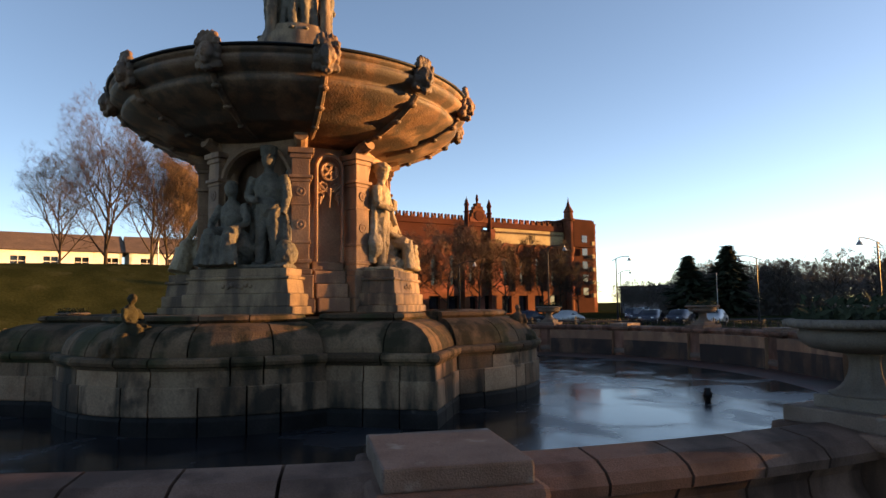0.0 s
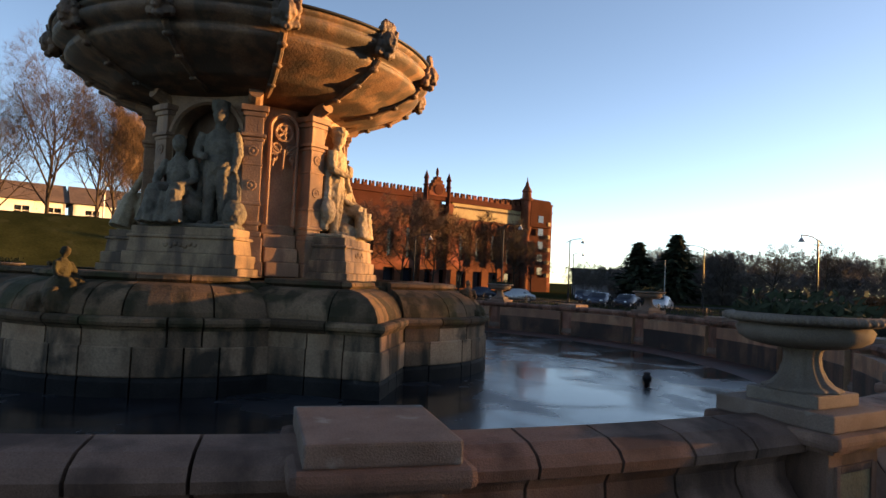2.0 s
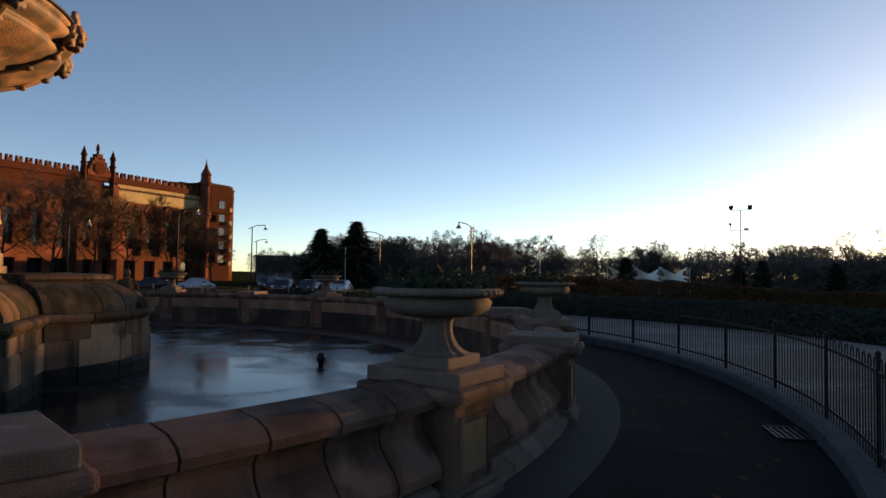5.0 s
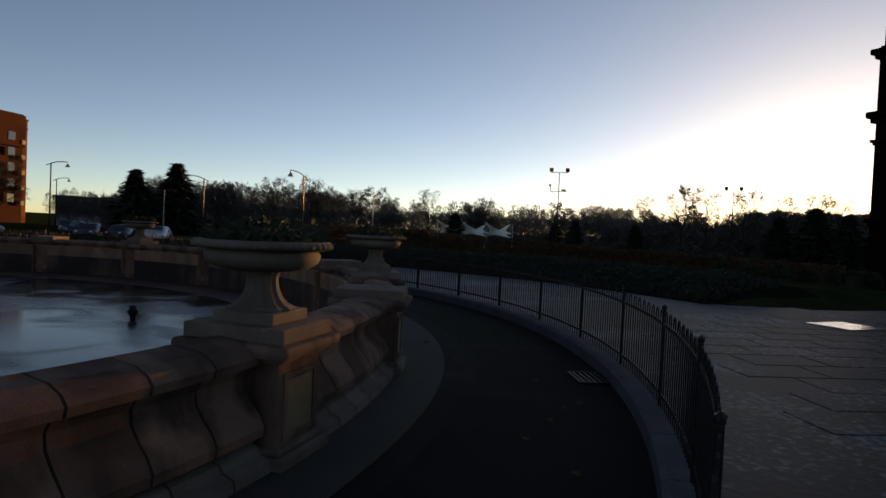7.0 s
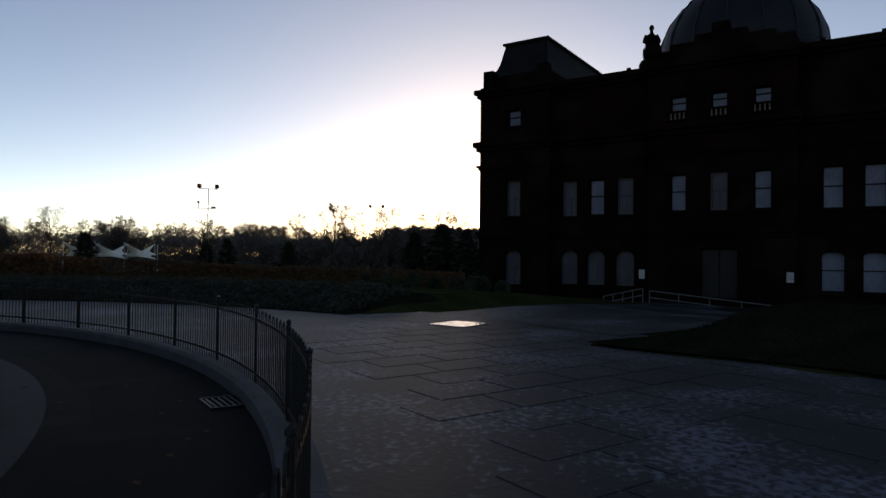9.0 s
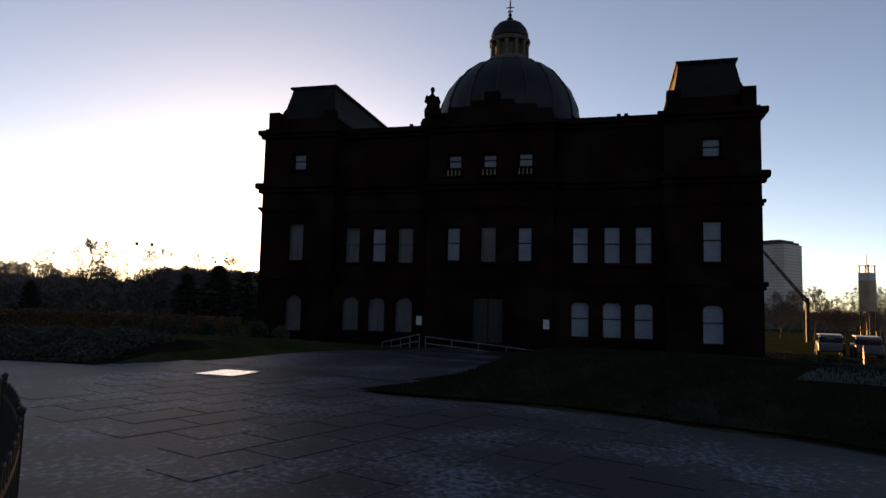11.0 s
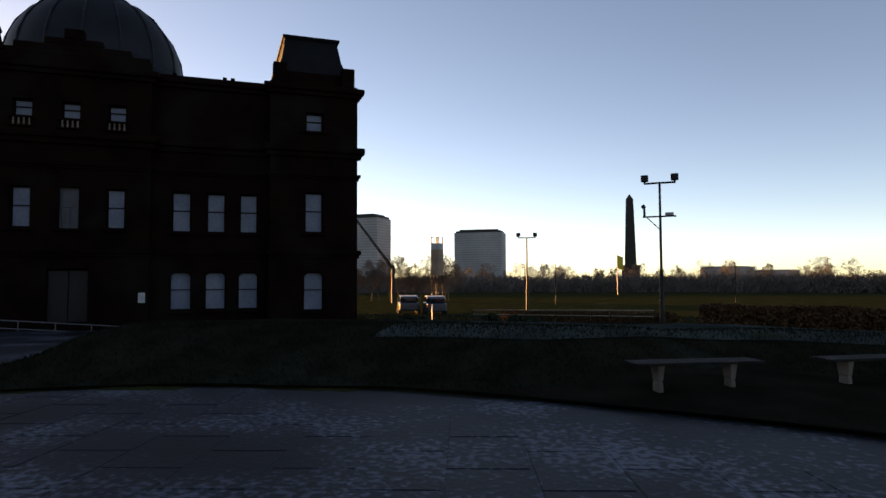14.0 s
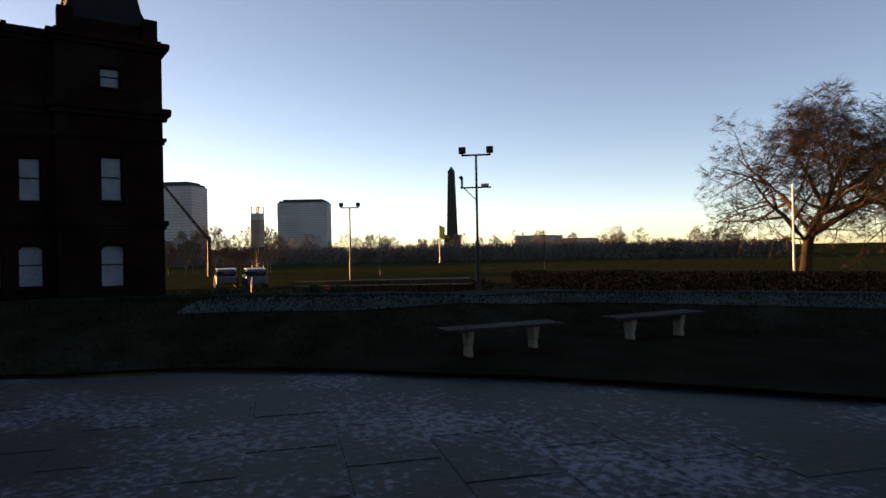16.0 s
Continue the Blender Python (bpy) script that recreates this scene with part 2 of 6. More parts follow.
def water_mat():
    m = bpy.data.materials.new("icy_water")
    m.use_nodes = True
    t = m.node_tree; N, L = t.nodes, t.links
    b = N["Principled BSDF"]
    geo = N.new("ShaderNodeNewGeometry")
    n = N.new("ShaderNodeTexNoise"); n.inputs["Scale"].default_value, n.inputs["Detail"].default_value = 0.55, 9
    n.inputs["Distortion"].default_value = 0.8
    L.new(geo.outputs["Position"], n.inputs["Vector"])
    r = N.new("ShaderNodeMapRange"); r.inputs["From Min"].default_value, r.inputs["From Max"].default_value = 0.42, 0.62
    r.inputs["To Min"].default_value, r.inputs["To Max"].default_value = 0.12, 0.34
    L.new(n.outputs["Fac"], r.inputs["Value"]); L.new(r.outputs["Result"], b.inputs["Roughness"])
    c = N.new("ShaderNodeValToRGB")
    c.color_ramp.elements[0].position, c.color_ramp.elements[1].position = 0.45, 0.7
    c.color_ramp.elements[0].color, c.color_ramp.elements[1].color = (0.010, 0.010, 0.011, 1), (0.035, 0.04, 0.047, 1)
    L.new(n.outputs["Fac"], c.inputs["Fac"]); L.new(c.outputs["Color"], b.inputs["Base Color"])
    n2 = N.new("ShaderNodeTexNoise"); n2.inputs["Scale"].default_value, n2.inputs["Detail"].default_value = 4, 5
    L.new(geo.outputs["Position"], n2.inputs["Vector"])
    bp = N.new("ShaderNodeBump"); bp.inputs["Strength"].default_value, bp.inputs["Distance"].default_value = 0.12, 0.01
    L.new(n2.outputs["Fac"], bp.inputs["Height"]); L.new(bp.outputs["Normal"], b.inputs["Normal"])
    b.inputs["IOR"].default_value = 1.33
    b.inputs["Specular IOR Level"].default_value = 0.4
    return m
M_WATER = water_mat()

def plaza_mat():
    """Dark worn paving: long flags in brick bond, patches of frost and damp that shine."""
    m = bpy.data.materials.new("frosted_paving")
    m.use_nodes = True
    t = m.node_tree; N, L = t.nodes, t.links
    b = N["Principled BSDF"]
    geo = N.new("ShaderNodeNewGeometry")
    n = N.new("ShaderNodeTexNoise"); n.inputs["Scale"].default_value, n.inputs["Detail"].default_value = 0.45, 10
    n2 = N.new("ShaderNodeTexNoise"); n2.inputs["Scale"].default_value, n2.inputs["Detail"].default_value = 11.0, 8
    for k in (n, n2):
        L.new(geo.outputs["Position"], k.inputs["Vector"])
    c = N.new("ShaderNodeValToRGB")
    e = c.color_ramp.elements
    e[0].position, e[0].color = 0.40, (0.004, 0.0048, 0.0068, 1)
    e[1].position, e[1].color = 0.66, (0.0105, 0.0128, 0.0175, 1)
    L.new(n.outputs["Fac"], c.inputs["Fac"])
    mul = N.new("ShaderNodeMath"); mul.operation = 'MULTIPLY'
    L.new(n.outputs["Fac"], mul.inputs[0]); L.new(n2.outputs["Fac"], mul.inputs[1])
    fr = N.new("ShaderNodeMapRange"); fr.inputs["From Min"].default_value, fr.inputs["From Max"].default_value = 0.27, 0.36
    L.new(mul.outputs[0], fr.inputs["Value"])
    mx = N.new("ShaderNodeMix"); mx.data_type = 'RGBA'; mx.inputs["B"].default_value = (0.075, 0.088, 0.113, 1)
    L.new(fr.outputs["Result"], mx.inputs["Factor"]); L.new(c.outputs["Color"], mx.inputs["A"])
    oi = N.new("ShaderNodeObjectInfo")
    hs = N.new("ShaderNodeHueSaturation"); mr = N.new("ShaderNodeMapRange")
    mr.inputs["To Min"].default_value, mr.inputs["To Max"].default_value = 0.75, 1.25
    L.new(oi.outputs["Random"], mr.inputs["Value"]); L.new(mr.outputs["Result"], hs.inputs["Value"])
    L.new(mx.outputs["Result"], hs.inputs["Color"]); L.new(hs.outputs["Color"], b.inputs["Base Color"])
    b.inputs["Roughness"].default_value = 0.62
    b.inputs["Specular IOR Level"].default_value = 0.2
    bp = N.new("ShaderNodeBump"); bp.inputs["Strength"].default_value, bp.inputs["Distance"].default_value = 0.5, 0.015
    L.new(n2.outputs["Fac"], bp.inputs["Height"]); L.new(bp.outputs["Normal"], b.inputs["Normal"])
    return m
M_PLAZA = plaza_mat()
M_FROST = mat("frosted_turf", (0.024, 0.033, 0.03), (0.05, 0.064, 0.058), 0.95, 1.0, 0.8, 30, stain=(0.03, 0.036, 0.02), stain_scale=0.9, stain_lo=0.6, spec=0.0)
M_SHELF = mat("wet_red_tile", (0.045, 0.018, 0.013), (0.085, 0.036, 0.026), 0.6, 1.0, 0.2, 20, stain=(0.03, 0.02, 0.016), stain_scale=0.8)
M_PEDESTAL = mat("worn_terracotta", (0.16, 0.1, 0.058), (0.25, 0.166, 0.1), 0.75, 2.0, 0.4, 30, var=0.1, stain=(0.07, 0.046, 0.032), stain_lo=0.56, streak=(0.065, 0.042, 0.03))
M_TIMBER = mat("black_stained_timber", (0.010, 0.009, 0.008), (0.02, 0.017, 0.015), 0.8, 4, 0.3, 40, spec=0.1)
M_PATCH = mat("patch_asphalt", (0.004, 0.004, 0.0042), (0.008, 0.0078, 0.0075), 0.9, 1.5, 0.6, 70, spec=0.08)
M_LANT = mat("sooty_lantern_stone", (0.05, 0.038, 0.028), (0.08, 0.062, 0.045), 0.9, 1.5, 0.2, 12)

# ---- building helpers ----
def thing(name, m, label="", category="", group="", kind=""):
    ob = new(name)
    ob.matrix_world = m
    return tagged(ob, label, category, group, kind)

def raw(name, verts, faces, material, parent=None, smooth=False, label=""):
    me = bpy.data.meshes.new(name)
    me.from_pydata([tuple(v) for v in verts], [], faces)
    me.materials.append(material)
    if smooth:
        me.polygons.foreach_set("use_smooth", [True] * len(me.polygons))
    ob = new(name, me)
    if parent:
        ob.parent = parent
    return tagged(ob, label)

def part(name, bm, material, parent=None, label="", smooth=False):
    bmesh.ops.recalc_face_normals(bm, faces=bm.faces)
    me = bpy.data.meshes.new(name)
    bm.to_mesh(me)
    bm.free()
    me.materials.append(material)
    if smooth:
        me.polygons.foreach_set("use_smooth", [True] * len(me.polygons))
    ob = new(name, me)
    if parent:
        ob.parent = parent
    return tagged(ob, label)

def share(name, me, parent, m):
    ob = new(name, me)
    ob.parent = parent
    ob.matrix_basis = m
    return ob

def add_box(bm, x, y, z, sx, sy, sz, rz=0.0, bevel=0.0, taper=1.0):
    """A box centred on x, y whose bottom is at z, with its edges rounded off."""
    r = bmesh.ops.create_cube(bm, size=1, matrix=pose(x, y, z + sz / 2, 0, 0, rz) @ Matrix.Diagonal((sx, sy, sz, 1)))
    vs = r["verts"]
    if taper != 1.0:
        top = z + sz / 2
        for v in vs:
            if v.co.z > top:
                v.co.x, v.co.y = x + (v.co.x - x) * taper, y + (v.co.y - y) * taper
    if bevel:
        es = list({e for v in vs for e in v.link_edges})
        bmesh.ops.bevel(bm, geom=es, offset=bevel, segments=2, affect='EDGES', profile=0.6)

def add_tube(bm, p, q, r1, r2, n=6, caps=True):
    p, q = Vector(p), Vector(q)
    d = q - p
    m = Matrix.Translation((p + q) / 2) @ d.to_track_quat('Z', 'Y').to_matrix().to_4x4()
    bmesh.ops.create_cone(bm, cap_ends=caps, segments=n, radius1=r1, radius2=r2, depth=d.length, matrix=m)

def add_lathe(bm, prof, n=32, cx=0.0, cy=0.0, caps=True):
    rings = []
    for r, z in prof:
        rings.append([bm.verts.new((cx + r * math.cos(2 * math.pi * k / n), cy + r * math.sin(2 * math.pi * k / n), z)) for k in range(n)])
    for a, b in zip(rings, rings[1:]):
        for k in range(n):
            bm.faces.new((a[k], a[(k + 1) % n], b[(k + 1) % n], b[k]))
    if caps:
        bm.faces.new(rings[0][::-1]); bm.faces.new(rings[-1])

def add_blob(bm, x, y, z, sx, sy, sz, seed=0, sub=2, rough=0.15, rot=None):
    m = Matrix.Translation((x, y, z)) @ (rot or Matrix.Identity(4)) @ Matrix.Diagonal((sx, sy, sz, 1))
    r = bmesh.ops.create_icosphere(bm, subdivisions=sub, radius=1, matrix=m)
    if rough:
        for v in r["verts"]:
            k = noise.noise(v.co * 2.3 + Vector((seed * 7.1, 3.3, 1.7)))
            c = Vector((x, y, z))
            v.co = c + (v.co - c) * (1 + rough * 1.6 * k)

def swept(samples, prof, inner=None):
    """Vertices and faces of a bar with the closed cross-section prof (offset outwards, height) along samples (x, y, nx, ny)."""
    vs, fs, n = [], [], len(prof)
    for x, y, nx, ny in samples:
        vs += [(x + nx * o, y + ny * o, z) for o, z in prof]
    for i in range(len(samples) - 1):
        for k in range(n):
            a, b = i * n + k, i * n + (k + 1) % n
            fs.append((a, b, b + n, a + n))
    fs.append(tuple(range(n))[::-1]); fs.append(tuple(range((len(samples) - 1) * n, len(samples) * n)))
    return vs, fs

# ---- ground ----
RX, RY, RR = -3.04, 15.33, 12.29      # middle of the pool and radius of its ring of posts
PH = -75.67                           # bearing of the first post
WATER = -0.27

def sm(a, b, x):
    t = min(1.0, max(0.0, (x - a) / (b - a)))
    return t * t * (3 - 2 * t)

def bank_edge(a):
    """Radius at which the paving ends and the grass bank begins, by bearing."""
    return 24.6 - 0.5 * sm(-60, -55, a) - 1.8 * sm(-55, -41, a)

def bank_foot(a):
    """Radius at which the bank begins to rise: behind the benches a strip of earth lies level."""
    return bank_edge(a) + 4.0 * sm(-63, -71, a)

def ground_z(x, y):
    dx, dy = x - RX, y - RY
    r, a = math.hypot(dx, dy), math.degrees(math.atan2(dy, dx))
    if r < 12.7:
        return -0.62
    if r < 15.5:
        return -0.2
    south = sm(-41, -46, a) if a < 0 else 0.0
    south *= sm(-178, -150, a) if a < 0 else 0.0
    east = sm(-22, -18, a) * sm(40, 30, a)
    z = -0.6 * sm(26, 46, r)
    z -= 0.7 * sm(42, 62, r) * sm(-12, -22, a) * sm(-125, -105, a)
    z += south * (0.66 * sm(bank_foot(a) - 0.2, bank_foot(a) + 2.9, r) * sm(47, 33, r) + 0.1 * sm(24.4, 26.5, r) * sm(30, 28, r))
    z += east * 0.45 * sm(22.5, 25, r) * sm(48, 30, r)
    h, b = math.hypot(x, y), math.degrees(math.atan2(y, x))
    if b > 0:
        z += sm(104, 112, b) * 4.6 * sm(33, 46, h)
    if r > 25.0:
        z += 0.06 * noise.noise(Vector((x * 0.25, y * 0.25, 0)))
    return z - 0.03

def polar(name, r0, r1, a0, a1, zf, material, nr, na, parent=None, grow=False):
    vs, fs = [], []
    for i in range(nr + 1):
        f = i / nr
        r = r0 * (r1 / r0) ** f if grow else r0 + (r1 - r0) * f
        for j in range(na + 1):
            a = radians(a0 + (a1 - a0) * j / na)
            x, y = RX + r * math.cos(a), RY + r * math.sin(a)
            vs.append((x, y, zf(x, y) if callable(zf) else zf))
    w = na + 1
    for i in range(nr):
        for j in range(na):
            fs.append((i * w + j, (i + 1) * w + j, (i + 1) * w + j + 1, i * w + j + 1))
    return raw(name, vs, fs, material, parent, True)

gv, gf, NA = [], [], 288
radii = [0.01, 6, 12.6, 12.8, 15.4, 15.6, 18, 21, 22.5, 23.2, 24, 24.6, 25.3, 26.2, 27, 27.8, 28.6, 29.4, 30.2, 31.5, 33, 35, 37.5, 40, 43, 46, 50, 55, 62, 72, 90, 120, 180, 300, 600, 1200, 3000]
for r in radii:
    for j in range(NA):
        a = 2 * math.pi * j / NA
        x, y = RX + r * math.cos(a), RY + r * math.sin(a)
        gv.append((x, y, ground_z(x, y)))
for i in range(len(radii) - 1):
    for j in range(NA):
        k = (j + 1) % NA
        gf.append((i * NA + j, (i + 1) * NA + j, (i + 1) * NA + k, i * NA + k))
ground = tagged(raw("ground", gv, gf, M_LAWN, None, True), "park ground with winter grass banks and lawns", "ground", kind="structure")
def bank_sheet(name, r0, r1, a0, a1, lift, material, nr, na):
    """Sheet laid on the ground between two radii that change with the bearing."""
    vs, fs, w = [], [], na + 1
    for i in range(nr + 1):
        for j in range(na + 1):
            a = a0 + (a1 - a0) * j / na
            r = r0(a) + (r1(a) - r0(a)) * i / nr
            x, y = RX + r * math.cos(radians(a)), RY + r * math.sin(radians(a))
            vs.append((x, y, ground_z(x, y) + lift))
    for i in range(nr):
        for j in range(na):
            fs.append((i * w + j, (i + 1) * w + j, (i + 1) * w + j + 1, i * w + j + 1))
    return raw(name, vs, fs, material, None, True)
bank = tagged(bank_sheet("grass_bank", bank_edge, lambda a: 46.0, -150, -41, 0.07, M_GRASS, 44, 140), "dark grass bank with frost on its top", "grass", kind="structure")
tagged(bank_sheet("frosted_verge", lambda a: bank_foot(a) + 1.9, lambda a: bank_foot(a) + 7.5, -150, -57, 0.085, M_FROST, 12, 150), "frosted turf along the top of the bank", "grass", kind="structure")
tagged(bank_sheet("earth_strip", bank_edge, lambda a: bank_foot(a) + 0.35 + 0.2 * math.sin(a * 2.3) + 0.12 * math.sin(a * 5.9), -150, -62, 0.085, M_EARTH, 10, 120), "bare brown earth beside the paving", "earth", kind="structure")
tagged(polar("shrub_bank", 22.2, 27, -20, 60, lambda x, y: ground_z(x, y) + 0.02, M_EARTH, 14, 60), "dark planted bank behind the paving", "bank", kind="structure")
plaza = tagged(polar("plaza", 15.66, 24.7, -178, 182, -0.014, M_PLAZA, 10, 180), "frosted dark paving round the fountain", "paving", kind="structure")
tagged(polar("path", 24.0, 44, -39.5, -23.5, lambda x, y: ground_z(x, y) + 0.03, M_PLAZA, 20, 16), "paved path towards the palace", "path", kind="structure")
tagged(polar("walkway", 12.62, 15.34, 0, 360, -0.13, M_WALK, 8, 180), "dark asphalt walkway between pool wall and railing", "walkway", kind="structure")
tagged(polar("paved_strip", 12.62, 13.25, 0, 360, -0.118, M_STRIP, 2, 180), "worn concrete strip at the foot of the wall", "paving", kind="structure")
tagged(polar("pool_floor", 9.9, 12.1, 0, 360, lambda x, y: -0.30 + 0.06 * sm(9.9, 11.2, math.hypot(x - RX, y - RY)), M_SHELF, 6, 120), "red tiled shelf round the pool", "pool floor", kind="structure")
tagged(polar("water", 0.05, 12.1, 0, 360, WATER, M_WATER, 16, 120), "still pool water with thin ice and wet patches", "water", kind="structure")

# kerb under the railing, in long stones
kerb = thing("kerb", Matrix.Identity(4), "dark rounded concrete kerb under the railing", "kerb", kind="structure")
for k in range(90):
    a0, a1 = 4 * k + 0.02, 4 * k + 3.98
    smp = [(RX + 15.5 * math.cos(radians(a)), RY + 15.5 * math.sin(radians(a)), math.cos(radians(a)), math.sin(radians(a))) for a in (a0, (a0 + a1) / 2, a1)]
    vs, fs = swept(smp, [(-0.19, -0.2), (-0.18, 0.02), (-0.13, 0.06), (0.13, 0.06), (0.18, 0.02), (0.19, -0.1)])
    raw("kerb_stone", vs, fs, M_CONC, kerb)

# ---- pool wall ----
def arc(r, a0, a1, n):
    return [(RX + r * math.cos(radians(a)), RY + r * math.sin(radians(a)), math.cos(radians(a)), math.sin(radians(a)))
            for a in (a0 + (a1 - a0) * i / n for i in range(n + 1))]

COPING = [(-0.22, 0.67), (-0.26, 0.72), (-0.24, 0.79), (-0.1, 0.825), (0.12, 0.80), (0.22, 0.755), (0.265, 0.70), (0.25, 0.64), (0.16, 0.61), (-0.2, 0.61)]
BULGE = [(-0.2, 0.61), (0.14, 0.61), (0.10, 0.54), (0.11, 0.45), (0.17, 0.36), (0.25, 0.27), (0.29, 0.19), (0.28, 0.12), (0.2, 0.07), (-0.2, 0.07)]
FOOT = [(-0.2, 0.07), (0.17, 0.07), (0.24, 0.04), (0.27, -0.01), (0.36, -0.04), (0.38, -0.15), (-0.2, -0.15)]
for k in range(24):
    a0, a1 = PH + 15 * k + 1.55, PH + 15 * (k + 1) - 1.55
    bay = thing("pool_wall", Matrix.Identity(4), "curved pool wall of red sandstone with rounded coping", "wall", "bays of the pool wall", "structure")
    vs, fs = swept(arc(RR - 0.25, a0 - 0.4, a1 + 0.4, 6), [(-0.22, 0.62), (0.12, 0.62), (0.12, -0.6), (-0.22, -0.6)])
    raw("inner_face", vs, fs, M_TERRA, bay, label="stained terracotta inner face")
    for nm, prof, mt, n in (("coping_stone", COPING, M_STONE, 5), ("bulged_block", BULGE, M_STONE, 5), ("foot_block", FOOT, M_PALE, 6)):
        for i in range(n):
            b0, b1 = a0 + (a1 - a0) * i / n + 0.045, a0 + (a1 - a0) * (i + 1) / n - 0.045
            vs, fs = swept(arc(RR, b0, b1, 3), prof)
            raw(nm, vs, fs, mt, bay)
    vs, fs = swept(arc(RR - 0.25, a0 - 0.3, a1 + 0.3, 6), [(-0.235, 0.31), (-0.2, 0.33), (-0.2, -0.5), (-0.235, -0.5)])
    raw("damp_course", vs, fs, M_DAMP, bay, label="dark damp lower course")

def make_post():
    t = thing("wall_post", Matrix.Identity(4), "square red sandstone wall post with a flat cap", "post", "posts of the pool wall")
    bm = bmesh.new(); add_box(bm, 0, 0, -0.6, 0.62, 0.72, 1.27, bevel=0.012); part("shaft", bm, M_STONE, t)
    bm = bmesh.new(); add_box(bm, 0, 0.02, -0.15, 0.74, 0.86, 0.12, bevel=0.03); add_box(bm, 0, 0.01, -0.03, 0.68, 0.79, 0.05, bevel=0.02); part("plinth", bm, M_PALE, t, "pale chipped plinth")
    bm = bmesh.new()
    for x, z, w, h in ((-0.215, 0.06, 0.05, 0.5), (0.215, 0.06, 0.05, 0.5)):
        add_box(bm, x, 0.365, z, w, 0.03, h, bevel=0.008)
    add_box(bm, 0, 0.365, 0.06, 0.38, 0.03, 0.05, bevel=0.008); add_box(bm, 0, 0.365, 0.51, 0.38, 0.03, 0.05, bevel=0.008)
    part("panel_frame", bm, M_STONE, t)
    bm = bmesh.new(); add_box(bm, 0, 0.362, 0.11, 0.38, 0.012, 0.4); part("panel", bm, M_PANEL, t, "ochre recessed panel")
    bm = bmesh.new(); add_box(bm, 0, 0, 0.655, 0.76, 0.86, 0.05, bevel=0.02); add_box(bm, 0, 0, 0.69, 0.88, 0.98, 0.10, bevel=0.04); part("cap", bm, M_STONE, t)
    bm = bmesh.new(); add_box(bm, 0, 0, 0.79, 0.75, 0.85, 0.115, bevel=0.014); part("cap_block", bm, M_CAP, t, "paler lichen-spotted cap block")
    return t

def make_urn():
    t = thing("stone_urn", Matrix.Identity(4), "carved pale stone urn planter on a wall post", "urn", "urns on the pool wall")
    bm = bmesh.new(); add_box(bm, 0, 0, 0.903, 0.52, 0.52, 0.09, bevel=0.012); part("foot", bm, M_PALE, t)
    bm = bmesh.new()
    add_lathe(bm, [(0.25, 0.99), (0.25, 1.01), (0.2, 1.03), (0.155, 1.08), (0.125, 1.15), (0.115, 1.22), (0.125, 1.27), (0.16, 1.29)], 72)
    for v in bm.verts:
        k = 1 + 0.05 * math.cos(12 * math.atan2(v.co.y, v.co.x))
        v.co.x, v.co.y = v.co.x * k, v.co.y * k
    part("stem", bm, M_PALE, t, smooth=True)
    bm = bmesh.new()
    add_lathe(bm, [(0.13, 1.285), (0.25, 1.295), (0.36, 1.32), (0.425, 1.36), (0.445, 1.42), (0.42, 1.45), (0.4, 1.46), (0.36, 1.46)], 40)
    part("bowl", bm, M_PALE, t, smooth=True)
    bm = bmesh.new()
    add_lathe(bm, [(0.38, 1.455), (0.47, 1.46), (0.515, 1.475), (0.53, 1.50), (0.515, 1.525), (0.47, 1.53), (0.44, 1.50)], 48)
    for k in range(44):
        a = 2 * math.pi * k / 44
        add_blob(bm, 0.517 * math.cos(a), 0.517 * math.sin(a), 1.497, 0.024, 0.024, 0.034, k, 1, 0, pose(0, 0, 0, 0, 0, math.degrees(a)) @ pose(0, 0, 0, 35, 0, 0))
    part("rope_rim", bm, M_PALE, t, "rope-moulded rim", smooth=True)
    bm = bmesh.new(); add_lathe(bm, [(0.45, 1.485), (0.3, 1.52), (0.05, 1.53)], 20); part("soil", bm, M_EARTH, t)
    rnd = random.Random(5)
    vs, fs = [], []
    for k in range(420):
        a, r = rnd.uniform(0, 6.28), 0.46 * math.sqrt(rnd.random())
        h = rnd.uniform(0.02, 0.09) + (0.10 if rnd.random() < 0.12 else 0)
        p = Vector((r * math.cos(a), r * math.sin(a), 1.5 + h))
        d = Vector((rnd.uniform(-1, 1), rnd.uniform(-1, 1), rnd.uniform(0.0, 1))).normalized() * rnd.uniform(0.04, 0.08)
        w = d.cross(Vector((rnd.random(), rnd.random(), rnd.random()))).normalized() * 0.02
        i = len(vs)
        vs += [p - d * 0.6, p + w, p + d, p - w]
        fs.append((i, i + 1, i + 2, i + 3))
    tagged(raw("planting", vs, fs, M_EVER, t, label="low dark winter plants"), kind="stuff")
    return t

post0, urn0 = make_post(), make_urn()
for k in range(24):
    a = PH + 15 * k
    m = pose(RX + RR * math.cos(radians(a)), RY + RR * math.sin(radians(a)), 0, 0, 0, a - 90)
    if k == 0:
        post0.matrix_world = m
    else:
        copy_thing(post0, m)
    if k == 1:
        urn0.matrix_world = m
    elif k % 2:
        copy_thing(urn0, m)

# nozzle standing in the pool
bm = bmesh.new(); add_lathe(bm, [(0.05, -0.6), (0.05, -0.2), (0.085, -0.18), (0.085, -0.09), (0.055, -0.07), (0.07, -0.03), (0.04, -0.01)], 16)
noz = part("water_jet", bm, M_IRON, None, smooth=True); noz.location = (4.70, 12.75, 0)
tagged(noz, "black iron water jet standing in the pool", "nozzle")

